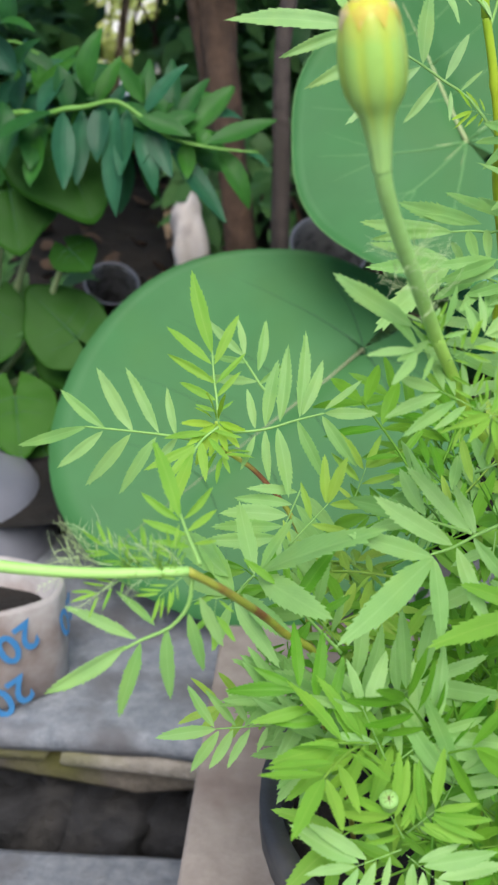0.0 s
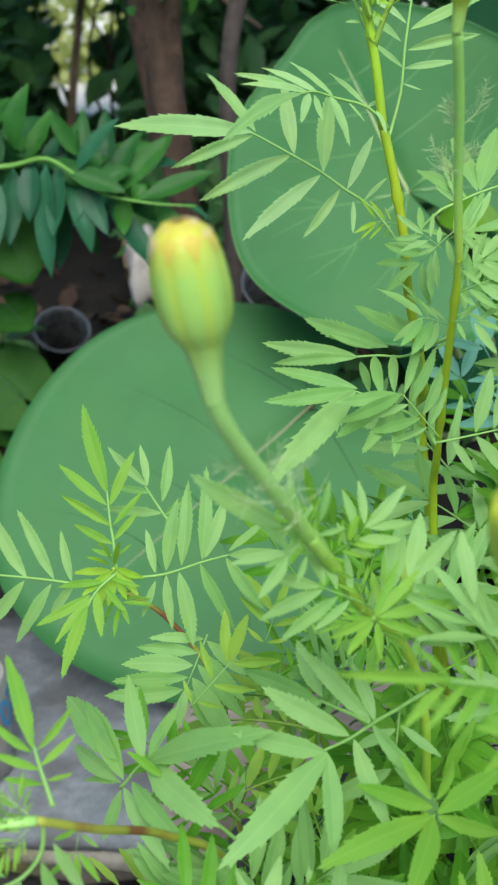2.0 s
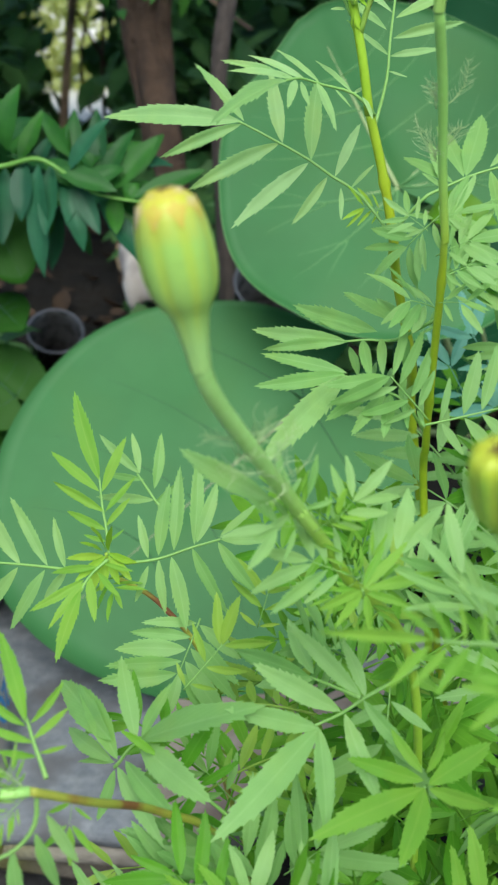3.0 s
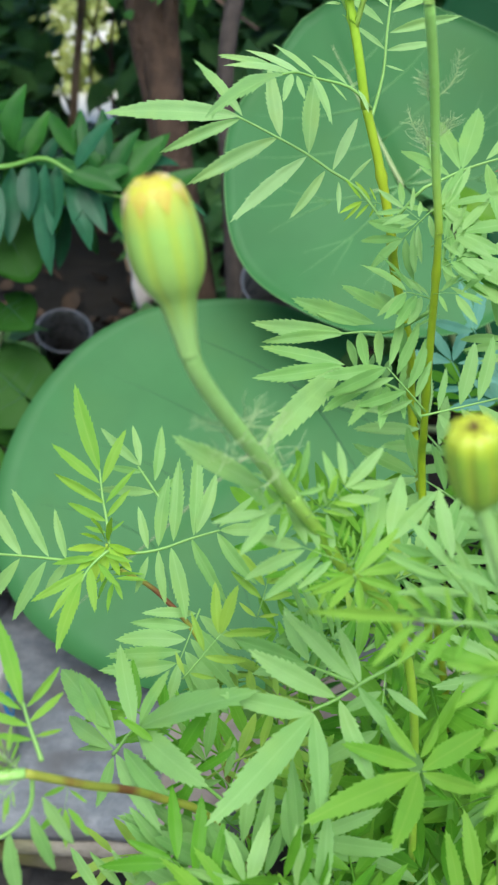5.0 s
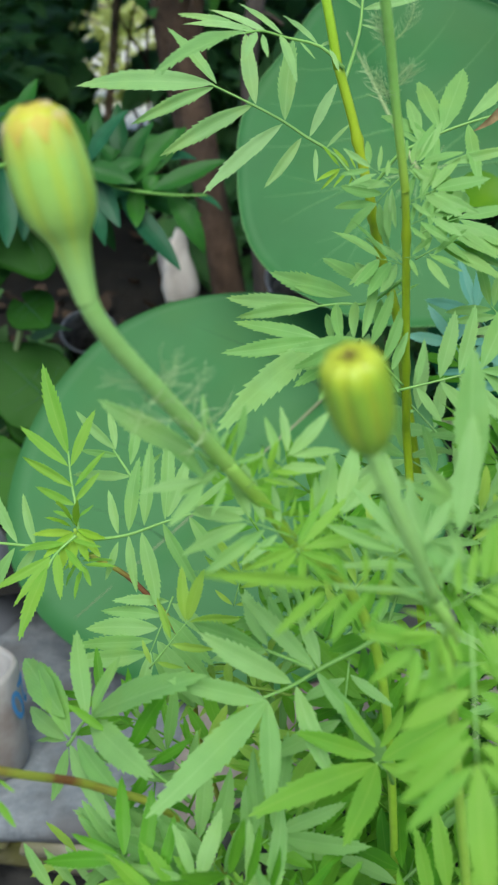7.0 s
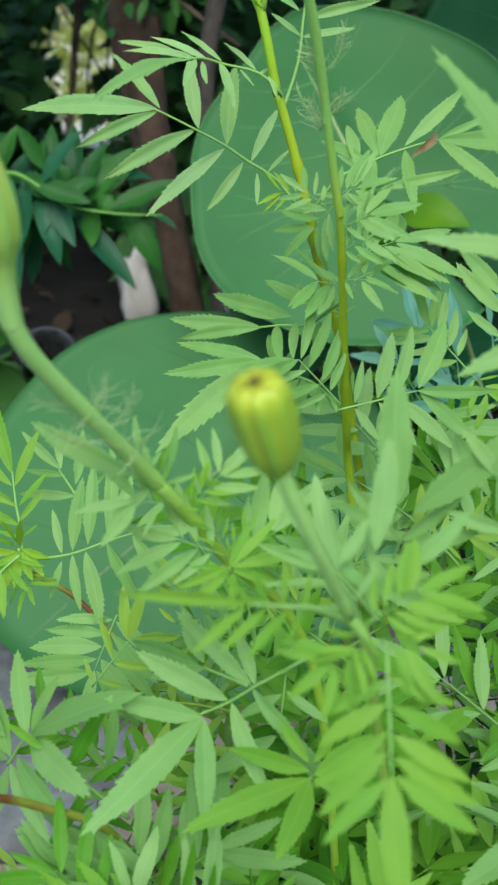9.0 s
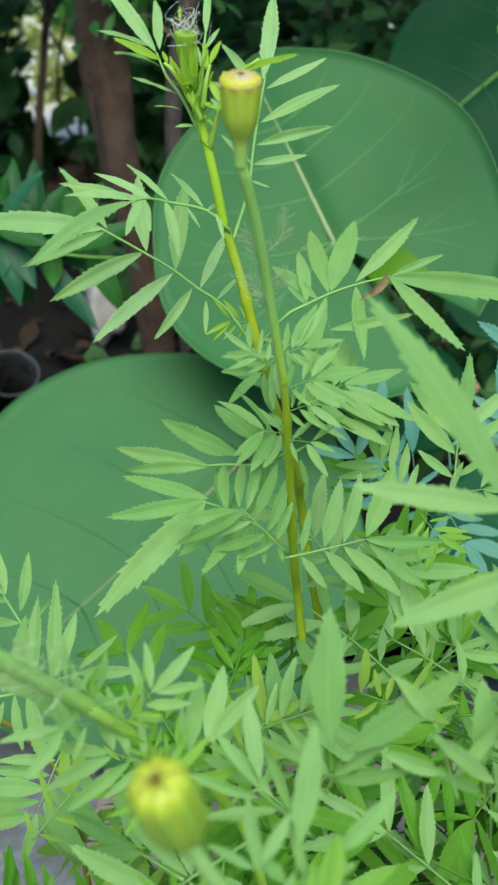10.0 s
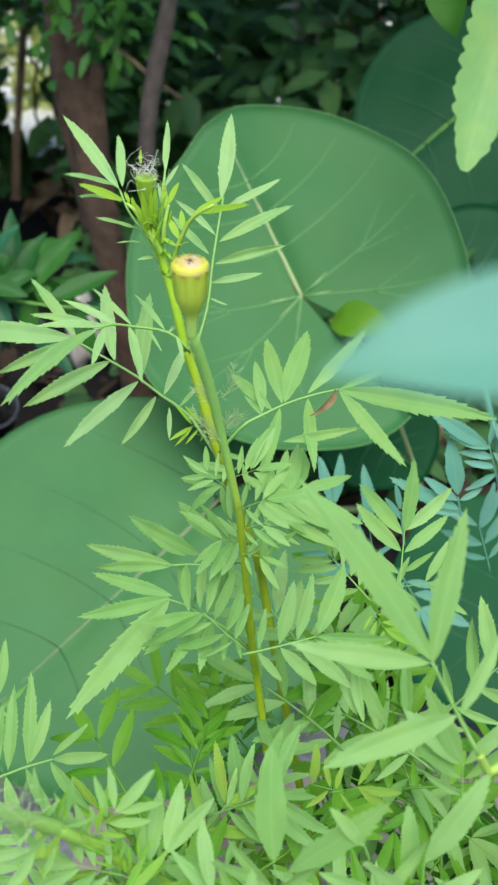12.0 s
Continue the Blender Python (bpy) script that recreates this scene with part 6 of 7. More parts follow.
leaf(right, (0.1369, 0.3805, 0.2877), (0.1466, 0.3769, 0.2925), (0.1615, 0.3711, 0.2925), 2, 0.014, (0.0, -0.8, 0.6), 0.0, PALE)
leaf(right, (0.1729, 0.3293, 0.3221), (0.1730, 0.3317, 0.3395), (0.1618, 0.3371, 0.3631), 3, 0.022, (0.0, -0.9, 0.43), 0.0)


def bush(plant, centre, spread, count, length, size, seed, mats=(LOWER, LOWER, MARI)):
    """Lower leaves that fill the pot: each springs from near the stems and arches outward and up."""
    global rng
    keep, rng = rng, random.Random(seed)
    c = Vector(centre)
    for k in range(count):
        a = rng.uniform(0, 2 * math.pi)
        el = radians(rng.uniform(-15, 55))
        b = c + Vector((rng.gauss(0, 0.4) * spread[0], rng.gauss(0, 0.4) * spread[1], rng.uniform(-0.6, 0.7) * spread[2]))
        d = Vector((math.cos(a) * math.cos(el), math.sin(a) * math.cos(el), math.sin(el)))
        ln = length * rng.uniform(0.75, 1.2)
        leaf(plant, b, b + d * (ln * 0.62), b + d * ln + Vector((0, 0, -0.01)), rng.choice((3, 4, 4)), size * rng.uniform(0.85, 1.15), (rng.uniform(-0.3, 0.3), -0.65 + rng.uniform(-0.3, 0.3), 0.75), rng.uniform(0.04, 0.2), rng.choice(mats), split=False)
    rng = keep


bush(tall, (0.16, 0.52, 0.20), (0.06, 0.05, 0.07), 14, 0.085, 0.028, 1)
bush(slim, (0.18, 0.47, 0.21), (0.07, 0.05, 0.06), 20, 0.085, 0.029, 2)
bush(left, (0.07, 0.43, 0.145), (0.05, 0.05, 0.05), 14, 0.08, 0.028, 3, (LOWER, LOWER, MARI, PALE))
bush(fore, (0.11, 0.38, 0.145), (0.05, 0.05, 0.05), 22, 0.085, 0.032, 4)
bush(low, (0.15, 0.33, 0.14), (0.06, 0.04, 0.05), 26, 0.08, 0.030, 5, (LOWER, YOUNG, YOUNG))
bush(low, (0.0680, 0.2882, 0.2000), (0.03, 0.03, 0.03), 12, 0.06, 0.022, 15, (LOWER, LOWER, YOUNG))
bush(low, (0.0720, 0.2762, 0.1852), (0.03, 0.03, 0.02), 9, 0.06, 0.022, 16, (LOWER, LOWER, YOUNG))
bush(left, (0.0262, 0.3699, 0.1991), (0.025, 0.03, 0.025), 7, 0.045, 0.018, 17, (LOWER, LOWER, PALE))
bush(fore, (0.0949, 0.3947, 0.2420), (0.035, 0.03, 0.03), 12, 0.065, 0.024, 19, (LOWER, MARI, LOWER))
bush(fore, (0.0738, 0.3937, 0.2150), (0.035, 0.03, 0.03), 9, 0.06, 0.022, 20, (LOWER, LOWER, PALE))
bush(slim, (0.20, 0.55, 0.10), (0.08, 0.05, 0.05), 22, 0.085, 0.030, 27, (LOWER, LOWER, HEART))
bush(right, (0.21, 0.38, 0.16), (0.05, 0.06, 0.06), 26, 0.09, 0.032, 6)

# ---- round-leaved shrub behind the pot ----
ROUND = "large round leaves behind the marigolds"
round_leaf("round_leaf", (0.0970, 0.9206, 0.1330), (-0.0920, 0.8042, 0.0189), (-0.0570, -0.7373, 0.6731), 0.175, 0.113, GRAPE, BROWNVEIN, "large round green leaf, smooth and dull, with faint veins", "leaf", ROUND, 11, 0.015, 7, 0.0, 0.0, (0.30, 1.15, -0.01), 0.0009)
round_leaf("round_leaf", (0.1710, 0.9160, 0.3093), (0.1117, 1.0238, 0.4362), (-0.2388, -0.6317, 0.7375), 0.137, 0.021, GRAPE, VEIN, "large round green leaf with a cream midrib from its notch", "leaf", ROUND, 2.5, 0.03, 9, 0.0, 0.09, (0.30, 1.15, -0.01), 0.0013, cut=(-196, 145))
round_leaf("round_leaf", (0.4476, 1.4135, 0.4046), (0.2893, 1.3683, 0.2964), (-0.1, -0.8, 0.55), 0.128, 0.055, SHADEROUND, GREENVEIN, "large round leaf, coloured as in deep shade, with a pale green midrib", "leaf", ROUND, 3, 0.03, 7, 0.0, 0.0, (0.55, 1.5, -0.01), 0.0024)
round_leaf("round_leaf", (0.3922, 1.1579, 0.1997), (0.3506, 1.1883, 0.2653), (-0.2, -0.7, 0.7), 0.09, 0.03, SHADEROUND, DULLVEIN, "round green leaf low among the others, coloured as in shade", "leaf", ROUND, 3, 0.03, 7, 0.0, 0.0, (0.42, 1.3, -0.01), 0.0015)
curl = thing("curled_leaf", (0.1930, 0.9050, 0.2910), "small curled yellow-green leaf lit from behind", "leaf", ROUND)
lance(curl, (0.1930, 0.9050, 0.2910), (0.2400, 0.8720, 0.2880), 0.030, (0.2, -0.85, 0.45), CURLED, "blade", 0.22)
tube("leaf_stalk", [(0.1930, 0.9050, 0.2910), (0.24, 0.97, 0.22), (0.32, 1.08, -0.01)], 0.0014, 0.002, VEIN, curl, 12, 6)


round_leaf("round_leaf", (0.3705, 0.8613, 0.0761), (0.2719, 0.7916, 0.0381), (-0.15, -0.75, 0.65), 0.105, 0.05, SHADEROUND, DULLVEIN, "round green leaf low behind the marigolds, coloured as in deep shade", "leaf", ROUND, 9, 0.02, 7, 0.0, 0.0, (0.40, 1.15, -0.01), 0.0009)


round_leaf("round_leaf", (0.2407, 1.0747, 0.1294), (0.2959, 1.0124, 0.0911), (0.1, -0.8, 0.55), 0.06, 0.02, SHADEROUND, GREENVEIN, "small round green leaf, coloured as in deep shade", "leaf", ROUND, 9, 0.03, 7, 0.0, 0.05, (0.34, 1.2, -0.01), 0.0012)


# ---- left background: heart leaves and a glossy shrub ----
HEARTS = "heart-shaped leaves in the bed"
hb = (-0.30, 1.15, -0.01)
for j, t_, rad, lab in (
    ((-0.1800, 1.0500, 0.2960), (-0.1400, 0.9900, 0.2250), 0.0590, "heart-shaped yellow-green leaf hanging point down"),
    ((-0.2310, 1.0600, 0.2590), (-0.2100, 1.0000, 0.1840), 0.0520, "broad heart-shaped green leaf in half shade"),
    ((-0.1740, 1.0400, 0.1900), (-0.1570, 1.0200, 0.1800), 0.0235, "small bright heart-shaped leaf with a curled edge"),
    ((-0.1717, 1.0455, 0.0987), (-0.2020, 1.0579, 0.1264), 0.0426, "round heart-shaped green leaf low in the bed"),
    ((-0.2324, 1.0219, 0.0458), (-0.2221, 0.9785, 0.0049), 0.0403, "dark green heart-shaped leaf close to the soil"),
    ((-0.2145, 1.0287, 0.0068), (-0.1937, 0.9883, -0.0299), 0.0381, "dark green heart-shaped leaf beside a grey bucket"),
    ((-0.1875, 1.0964, 0.0777), (-0.1622, 1.0594, 0.0500), 0.0448, "broad green heart-shaped leaf above the slab"),
    ((-0.2626, 1.0685, 0.1232), (-0.2765, 1.0354, 0.0760), 0.0448, "heart-shaped leaf in shade"),
):
    round_leaf("heart_leaf", j, t_, (0.1, -0.75, 0.6), rad, rad * 0.35, HEART, DULLVEIN, lab, "leaf", HEARTS, 14, 0.04, 5, -0.06, 0.22, hb, 0.0007, False)


shrub = thing("glossy_shrub", (-0.44, 1.12, 0.0), "glossy green shrub with narrow pointed leaves on thin twigs", "shrub")
tube("twig", [(-0.44, 1.12, -0.01), (-0.2561, 1.0380, 0.2811), (-0.1760, 1.0000, 0.3180), (-0.1450, 0.9970, 0.3240), (-0.1170, 0.9930, 0.3290), (-0.0930, 0.9900, 0.3150), (-0.0710, 0.9870, 0.3000), (-0.0330, 0.9830, 0.2920), (0.0050, 0.9800, 0.2890)], 0.003, 0.0009, GREENVEIN, shrub, 40, 7)
tube("twig", [(-0.44, 1.12, -0.01), (-0.2724, 1.0849, 0.3298), (-0.2255, 1.0775, 0.3698), (-0.1904, 1.0491, 0.3625)], 0.003, 0.001, GREENVEIN, shrub, 20, 7)
for b, t_, w in (
    ((-0.1420, 0.9930, 0.3360), (-0.1280, 0.9990, 0.3900), 0.0205),
    ((-0.0660, 0.9990, 0.2970), (-0.0080, 1.0060, 0.3370), 0.0205),
    ((-0.0400, 0.9870, 0.2950), (0.0190, 1.0000, 0.3170), 0.0173),
    ((-0.0320, 1.0170, 0.2870), (-0.0060, 0.9940, 0.2350), 0.0194),
    ((-0.0730, 1.0120, 0.2890), (-0.0320, 0.9750, 0.2290), 0.0216),
    ((-0.0680, 1.0040, 0.2990), (-0.0370, 1.0130, 0.3500), 0.0162),
    ((-0.0930, 0.9910, 0.3180), (-0.0600, 0.9970, 0.3580), 0.0162),
    ((-0.1020, 0.9930, 0.3200), (-0.0600, 0.9730, 0.3000), 0.0184),
    ((-0.1160, 1.0140, 0.3240), (-0.0840, 0.9910, 0.2930), 0.0184),
    ((-0.1020, 1.0130, 0.3100), (-0.0960, 0.9760, 0.2560), 0.0194),
    ((-0.1180, 0.9960, 0.3240), (-0.1240, 0.9690, 0.2290), 0.0227),
    ((-0.1490, 1.0110, 0.3200), (-0.1560, 0.9890, 0.2590), 0.0194),
    ((-0.1920, 1.0160, 0.3140), (-0.1950, 0.9760, 0.2800), 0.0248),
    ((-0.1860, 1.0060, 0.3150), (-0.1530, 1.0250, 0.3540), 0.0205),
):
    b, t_ = Vector(b), Vector(t_) + Vector((rng.uniform(-0.012, 0.012), rng.uniform(-0.012, 0.012), rng.uniform(-0.006, 0.006)))
    lance(shrub, b, t_, w, (rng.uniform(-0.6, 0.6), -0.75, 0.65), rng.choice((SHRUB, SHRUB, SKYSHRUB)), droop=rng.uniform(-0.04, 0.18))
for b, t_, w in (
    ((-0.2080, 1.0030, 0.3420), (-0.1870, 1.0100, 0.3730), 0.0194),
    ((-0.2000, 1.0020, 0.3830), (-0.2000, 1.0070, 0.4270), 0.0238),
    ((-0.2200, 1.0180, 0.3260), (-0.2120, 0.9960, 0.2850), 0.0216),
    ((-0.2240, 1.0040, 0.3820), (-0.1830, 0.9690, 0.3830), 0.0162),
    ((-0.0590, 1.0170, 0.2930), (-0.0480, 0.9890, 0.2580), 0.0162),
    ((-0.0110, 1.0160, 0.2840), (0.0070, 0.9940, 0.2670), 0.0076),
    ((-0.1310, 1.0030, 0.3260), (-0.1440, 0.9710, 0.2760), 0.0194),
    ((-0.1090, 1.0060, 0.3210), (-0.1040, 0.9740, 0.2750), 0.0184),
    ((-0.1630, 0.9910, 0.3210), (-0.1700, 0.9560, 0.2640), 0.0216),
    ((-0.1620, 1.0130, 0.3190), (-0.1700, 1.0170, 0.3590), 0.0194),
    ((-0.0810, 0.9870, 0.3080), (-0.0580, 1.0050, 0.3230), 0.0151),
    ((-0.0480, 0.9950, 0.2930), (-0.0280, 1.0110, 0.3060), 0.0140),
    ((-0.0920, 1.0010, 0.3120), (-0.0710, 0.9680, 0.2620), 0.0173),
    ((-0.1380, 1.0200, 0.3230), (-0.1150, 1.0280, 0.3580), 0.0162),
    ((-0.1720, 0.9990, 0.3190), (-0.2030, 0.9620, 0.3010), 0.0216),
    ((-0.2010, 1.0070, 0.3130), (-0.2260, 0.9720, 0.2750), 0.0238),
    ((-0.2010, 0.9970, 0.3510), (-0.2270, 1.0180, 0.3820), 0.0216),
    ((-0.1850, 0.9960, 0.3000), (-0.1810, 0.9680, 0.2550), 0.0216),
    ((-0.0890, 1.0170, 0.3060), (-0.1080, 0.9770, 0.2800), 0.0162),
):
    b, t_ = Vector(b), Vector(t_) + Vector((rng.uniform(-0.012, 0.012), rng.uniform(-0.012, 0.012), rng.uniform(-0.006, 0.006)))
    lance(shrub, b, t_, w, (rng.uniform(-0.6, 0.6), -0.75, 0.65), rng.choice((SHRUB, SHRUB, SKYSHRUB)), droop=rng.uniform(-0.04, 0.18))
for k in range(95):
    u = rng.uniform(-0.2, 1)
    a_ = Vector((-0.2040, 1.0200, 0.3090)).lerp(Vector((-0.0590, 1.0100, 0.2880)), u)
    d_ = Vector((rng.uniform(-0.7, 0.9), rng.uniform(-0.2, 0.5), rng.uniform(-1.0, 0.8))).normalized()
    a_ = a_ + Vector((0, rng.uniform(0, 0.04), rng.uniform(-0.02, 0.035)))
    lance(shrub, a_ + Vector((0, 0.02, 0)), a_ + Vector((0, 0.03, 0)) + d_ * rng.uniform(0.035, 0.065), rng.uniform(0.012, 0.02), (rng.uniform(-0.7, 0.7), -0.7, 0.6), rng.choice((SHRUB, SHRUB, SKYSHRUB)), droop=rng.uniform(-0.03, 0.18))

# bluish rue-like plant at the far edge of the pot
blue = thing("blue_green_plant", (0.34, 0.66, -0.062), "blue-green plant with smooth narrow leaflets beside the marigolds", "plant")
tube("stem", [(0.34, 0.66, -0.064), (0.2518, 0.5476, 0.2748), (0.2370, 0.5555, 0.3403), (0.2291, 0.5621, 0.3788)], 0.0025, 0.0015, BLUISH, blue, 20, 7)
for b, k, t_, n_, s_ in (
    ((0.1797, 0.5670, 0.2656), (0.1777, 0.5723, 0.2894), (0.1777, 0.5809, 0.3206), 1, 0.026),
    ((0.1734, 0.5733, 0.2793), (0.1593, 0.5735, 0.3032), (0.1529, 0.5838, 0.3258), 2, 0.026),
    ((0.2410, 0.5464, 0.3202), (0.2477, 0.5448, 0.3414), (0.2573, 0.5542, 0.3628), 3, 0.022),
    ((0.1947, 0.5853, 0.2557), (0.2038, 0.5677, 0.2414), (0.2125, 0.5504, 0.2276), 3, 0.026),
    ((0.2439, 0.5814, 0.2521), (0.2383, 0.5872, 0.2768), (0.2477, 0.5921, 0.3004), 3, 0.024),
    ((0.1628, 0.5864, 0.2590), (0.1518, 0.5911, 0.2812), (0.1408, 0.5946, 0.3004), 2, 0.026),
    ((0.1893, 0.5814, 0.2494), (0.1743, 0.5815, 0.2609), (0.1597, 0.5827, 0.2751), 2, 0.024),
):
    leaf(blue, b, k, t_, n_, s_, (0, -0.93, 0.37), 0.04, BLUISH, wide=1.15)
sprig(blue, [(0.2400, 0.5500, 0.3070), (0.2360, 0.5500, 0.3270), (0.2320, 0.5500, 0.3420)], [((0.2320, 0.5500, 0.3410), (0.2020, 0.5500, 0.3610)), ((0.2330, 0.5500, 0.3400), (0.2090, 0.5500, 0.3510)), ((0.2350, 0.5500, 0.3350), (0.2180, 0.5500, 0.3390)), ((0.2360, 0.5500, 0.3300), (0.2200, 0.5500, 0.3340)), ((0.2370, 0.5500, 0.3270), (0.2210, 0.5500, 0.3180)), ((0.2320, 0.5500, 0.3420), (0.2350, 0.5500, 0.3570)), ((0.2370, 0.5500, 0.3240), (0.2430, 0.5500, 0.3390))], BLUISH, (0.0, -0.9, 0.4), 1.0)
sprig(blue, [(0.2220, 0.5500, 0.2880), (0.2200, 0.5500, 0.3030), (0.2180, 0.5500, 0.3150)], [((0.2180, 0.5500, 0.3160), (0.2150, 0.5500, 0.3460), 1.5), ((0.2180, 0.5500, 0.3130), (0.2010, 0.5500, 0.3260), 1.2), ((0.2190, 0.5500, 0.3080), (0.1860, 0.5500, 0.3270), 0.9), ((0.2190, 0.5500, 0.3050), (0.2020, 0.5500, 0.3090), 1.0), ((0.2190, 0.5500, 0.3130), (0.2300, 0.5500, 0.3190), 1.1)], BLUISH, (0.0, -0.93, 0.37), 1.0)
sprig(blue, [(0.1920, 0.5500, 0.2900), (0.1900, 0.5500, 0.3090)], [((0.1900, 0.5500, 0.3100), (0.1870, 0.5500, 0.3240), 1.2), ((0.1910, 0.5500, 0.3040), (0.1820, 0.5500, 0.3170), 1.1), ((0.1910, 0.5500, 0.3020), (0.2030, 0.5500, 0.3090), 1.1)], BLUISH, (0.0, -0.93, 0.37), 1.0)
near = thing("blue_green_plant", (0.30, 0.20, -0.139), "blue-green sprig standing close beside the pot", "plant")
tube("stem", [(0.30, 0.20, -0.152), (0.27, 0.19, 0.15), (0.22, 0.17, 0.35), (0.17, 0.155, 0.5), (0.150, 0.150, 0.536)], 0.0025, 0.0011, BLUISH, near, 24, 7)
lance(near, (0.150, 0.150, 0.536), (0.1165, 0.1476, 0.5374), 0.0125, (0.1, -0.6, 0.8), BLUISH)

# the torn lime leaf that hangs in from the side
lime = thing("lime_leaf_shrub", (0.42, 0.92, -0.005), "shrub with a torn, insect-eaten light green leaf", "shrub")
tube("twig", [(0.42, 0.92, -0.01), (0.40, 0.86, 0.3), (0.34, 0.80, 0.55), (0.3038, 0.8318, 0.5674)], 0.005, 0.0018, STEM, lime, 20, 7)
LT, LB = Vector((0.2638, 0.7699, 0.4280)), Vector((0.3163, 0.8327, 0.5700))
q = axes(LT - LB, (0, -1, 0.25))
LL = (LT - LB).length
verts, faces, uvs = [], [], []
for i in range(49):
    u = i / 48
    w = 0.056 * (math.sin(math.pi * (0.06 + 0.93 * u) ** 0.9) ** 0.6)
    for k in (-1, -0.5, 0, 0.5, 1):
        eat = 1 - (0.16 + 0.20 * noise.noise(Vector((u * 15, k * 3, 0))) + 0.10 * (i % 3 == 0)) * (abs(k) == 1)
        verts.append(LB + q @ Vector((k * w * 0.5 * eat, u * LL, 0.003 * math.sin(7 * u) + 0.2 * abs(k) * w * 0.5)))
        uvs.append((k * 0.5, u))
for i in range(48):
    for k in range(4):
        a = i * 5 + k
        faces.append((a, a + 1, a + 6, a + 5))
part_of("leaf", mesh_of("leaf", verts, faces, LIME, uvs), lime, "light green leaf with a ragged eaten edge")

lance(lime, (0.2799, 0.9317, 0.5444), (0.2857, 0.9053, 0.4960), 0.030, (-0.4, -0.85, 0.3), HEART)

# ---- trees, shrubs and litter behind ----
def tree(base, mid, top, r0, r1, mat, label, crown_at, crown_size, count, seed):
    e = thing("tree", base, label, "tree", "thin trees behind the bed")
    b = Vector(base)
    mid, top = Vector(mid), Vector(top)
    path = spline([b - Vector((0, 0, 0.03)), b.lerp(mid, 0.5), mid, top, top + (top - mid) * 0.9, crown_at], 50)
    radii = [r0 * (1.35 if i == 0 else 1.0) + (r1 - r0) * i / 50 for i in range(51)]
    v, f = tube_data(path, radii, 14, 0.35)
    part_of("trunk", mesh_of("trunk", v, f, mat), e)
    r = random.Random(seed)
    c = Vector(crown_at)
    for k in range(5):
        d = c + Vector((r.uniform(-1, 1) * crown_size[0], r.uniform(-1, 1) * crown_size[1], r.uniform(-0.5, 0.8) * crown_size[2])) * 0.8
        s = path[40 + 2 * k]
        tube("limb", [s, s.lerp(d, 0.5) + Vector((0, 0, 0.08)), d], r1 * 0.6, 0.004, mat, e, 10, 6)
    # unseen leaves overhead, spread wide and dense to shade the bed behind
    foliage(e, "crown", c, crown_size, count, 0.12, 0.06, HEDGE, seed)
    return e


def foliage(parent, name, centre, size, count, length, width, mat, seed, skip=None):
    """A crown of single folded leaves that point outward and down, gathered in clumps with gaps between."""
    r = random.Random(seed)
    c = Vector(centre)
    verts, faces, uvs = [], [], []
    clumps = []
    while len(clumps) < max(6, count // 28):
        p = Vector((r.uniform(-1, 1), r.uniform(-1, 1), r.uniform(-1, 1)))
        if 0.25 < p.length < 1:
            clumps.append(Vector((p.x * size[0], p.y * size[1], p.z * size[2])))
    while count > 0:
        k = r.choice(clumps)
        p = c + k + Vector((r.gauss(0, 1), r.gauss(0, 1), r.gauss(0, 1))) * (0.9 * length)
        count -= 1
        if skip and skip(p):
            continue
        out = (k.normalized() + Vector((r.uniform(-1, 1), r.uniform(-1, 1), r.uniform(-1.1, 0.5)))).normalized()
        up = Vector((r.uniform(-0.5, 0.5), -0.5 + r.uniform(-0.5, 0.5), 1))
        q = axes(out, up)
        L, w = length * r.uniform(0.6, 1.2), width * r.uniform(0.7, 1.2) * 0.5
        n = len(verts)
        for x, u, z in ((0, 0, 0), (-w, 0.35, 0.3 * w), (0, 0.35, 0.02), (w, 0.35, 0.3 * w), (-w * 0.75, 0.7, 0.2 * w), (0, 0.7, 0.01), (w * 0.75, 0.7, 0.2 * w), (0, 1, -0.05 * L)):
            verts.append(p + q @ Vector((x, u * L, z * (L if x == 0 and u < 1 else 1))))
            uvs.append((x / (2 * w), u))
        faces += [(n, n + 2, n + 1), (n, n + 3, n + 2), (n + 1, n + 2, n + 5, n + 4), (n + 2, n + 3, n + 6, n + 5), (n + 4, n + 5, n + 7), (n + 5, n + 6, n + 7)]
    return tagged(part_of(name, mesh_of(name, verts, faces, mat, uvs), parent), "", "", "", "stuff")


broad = tree((-0.01, 1.50, 0.0), (-0.0403, 1.4917, 0.2847), (-0.0663, 1.5927, 0.4622), 0.021, 0.019, BARK, "slender tree with a reddish brown trunk in shade", (-0.25, 1.5, 1.6), (0.85, 0.98, 0.3), 2800, 11)
tree((0.032, 1.385, 0.0), (0.0349, 1.3707, 0.3622), (0.0683, 1.4349, 0.5063), 0.0100, 0.0088, BARKGREY, "thin grey-brown sapling behind the round leaves", (0.75, 1.5, 1.65), (0.85, 0.98, 0.3), 2800, 12)
tree((-0.2863, 2.3003, 0.1451), (-0.2622, 2.3812, 0.3257), (-0.2337, 2.4755, 0.5365), 0.009, 0.008, TANBARK, "very thin pale sapling in the hedge", (-0.75, 1.6, 1.65), (0.9, 1.0, 0.3), 2400, 13)
tube("limb", [(-0.0440, 1.5104, 0.2301), (-0.0570, 1.5318, 0.3134), (-0.0736, 1.5585, 0.4084), (-0.0816, 1.6206, 0.5457)], 0.020, 0.017, BARK, broad, 20, 10, wob=0.35)
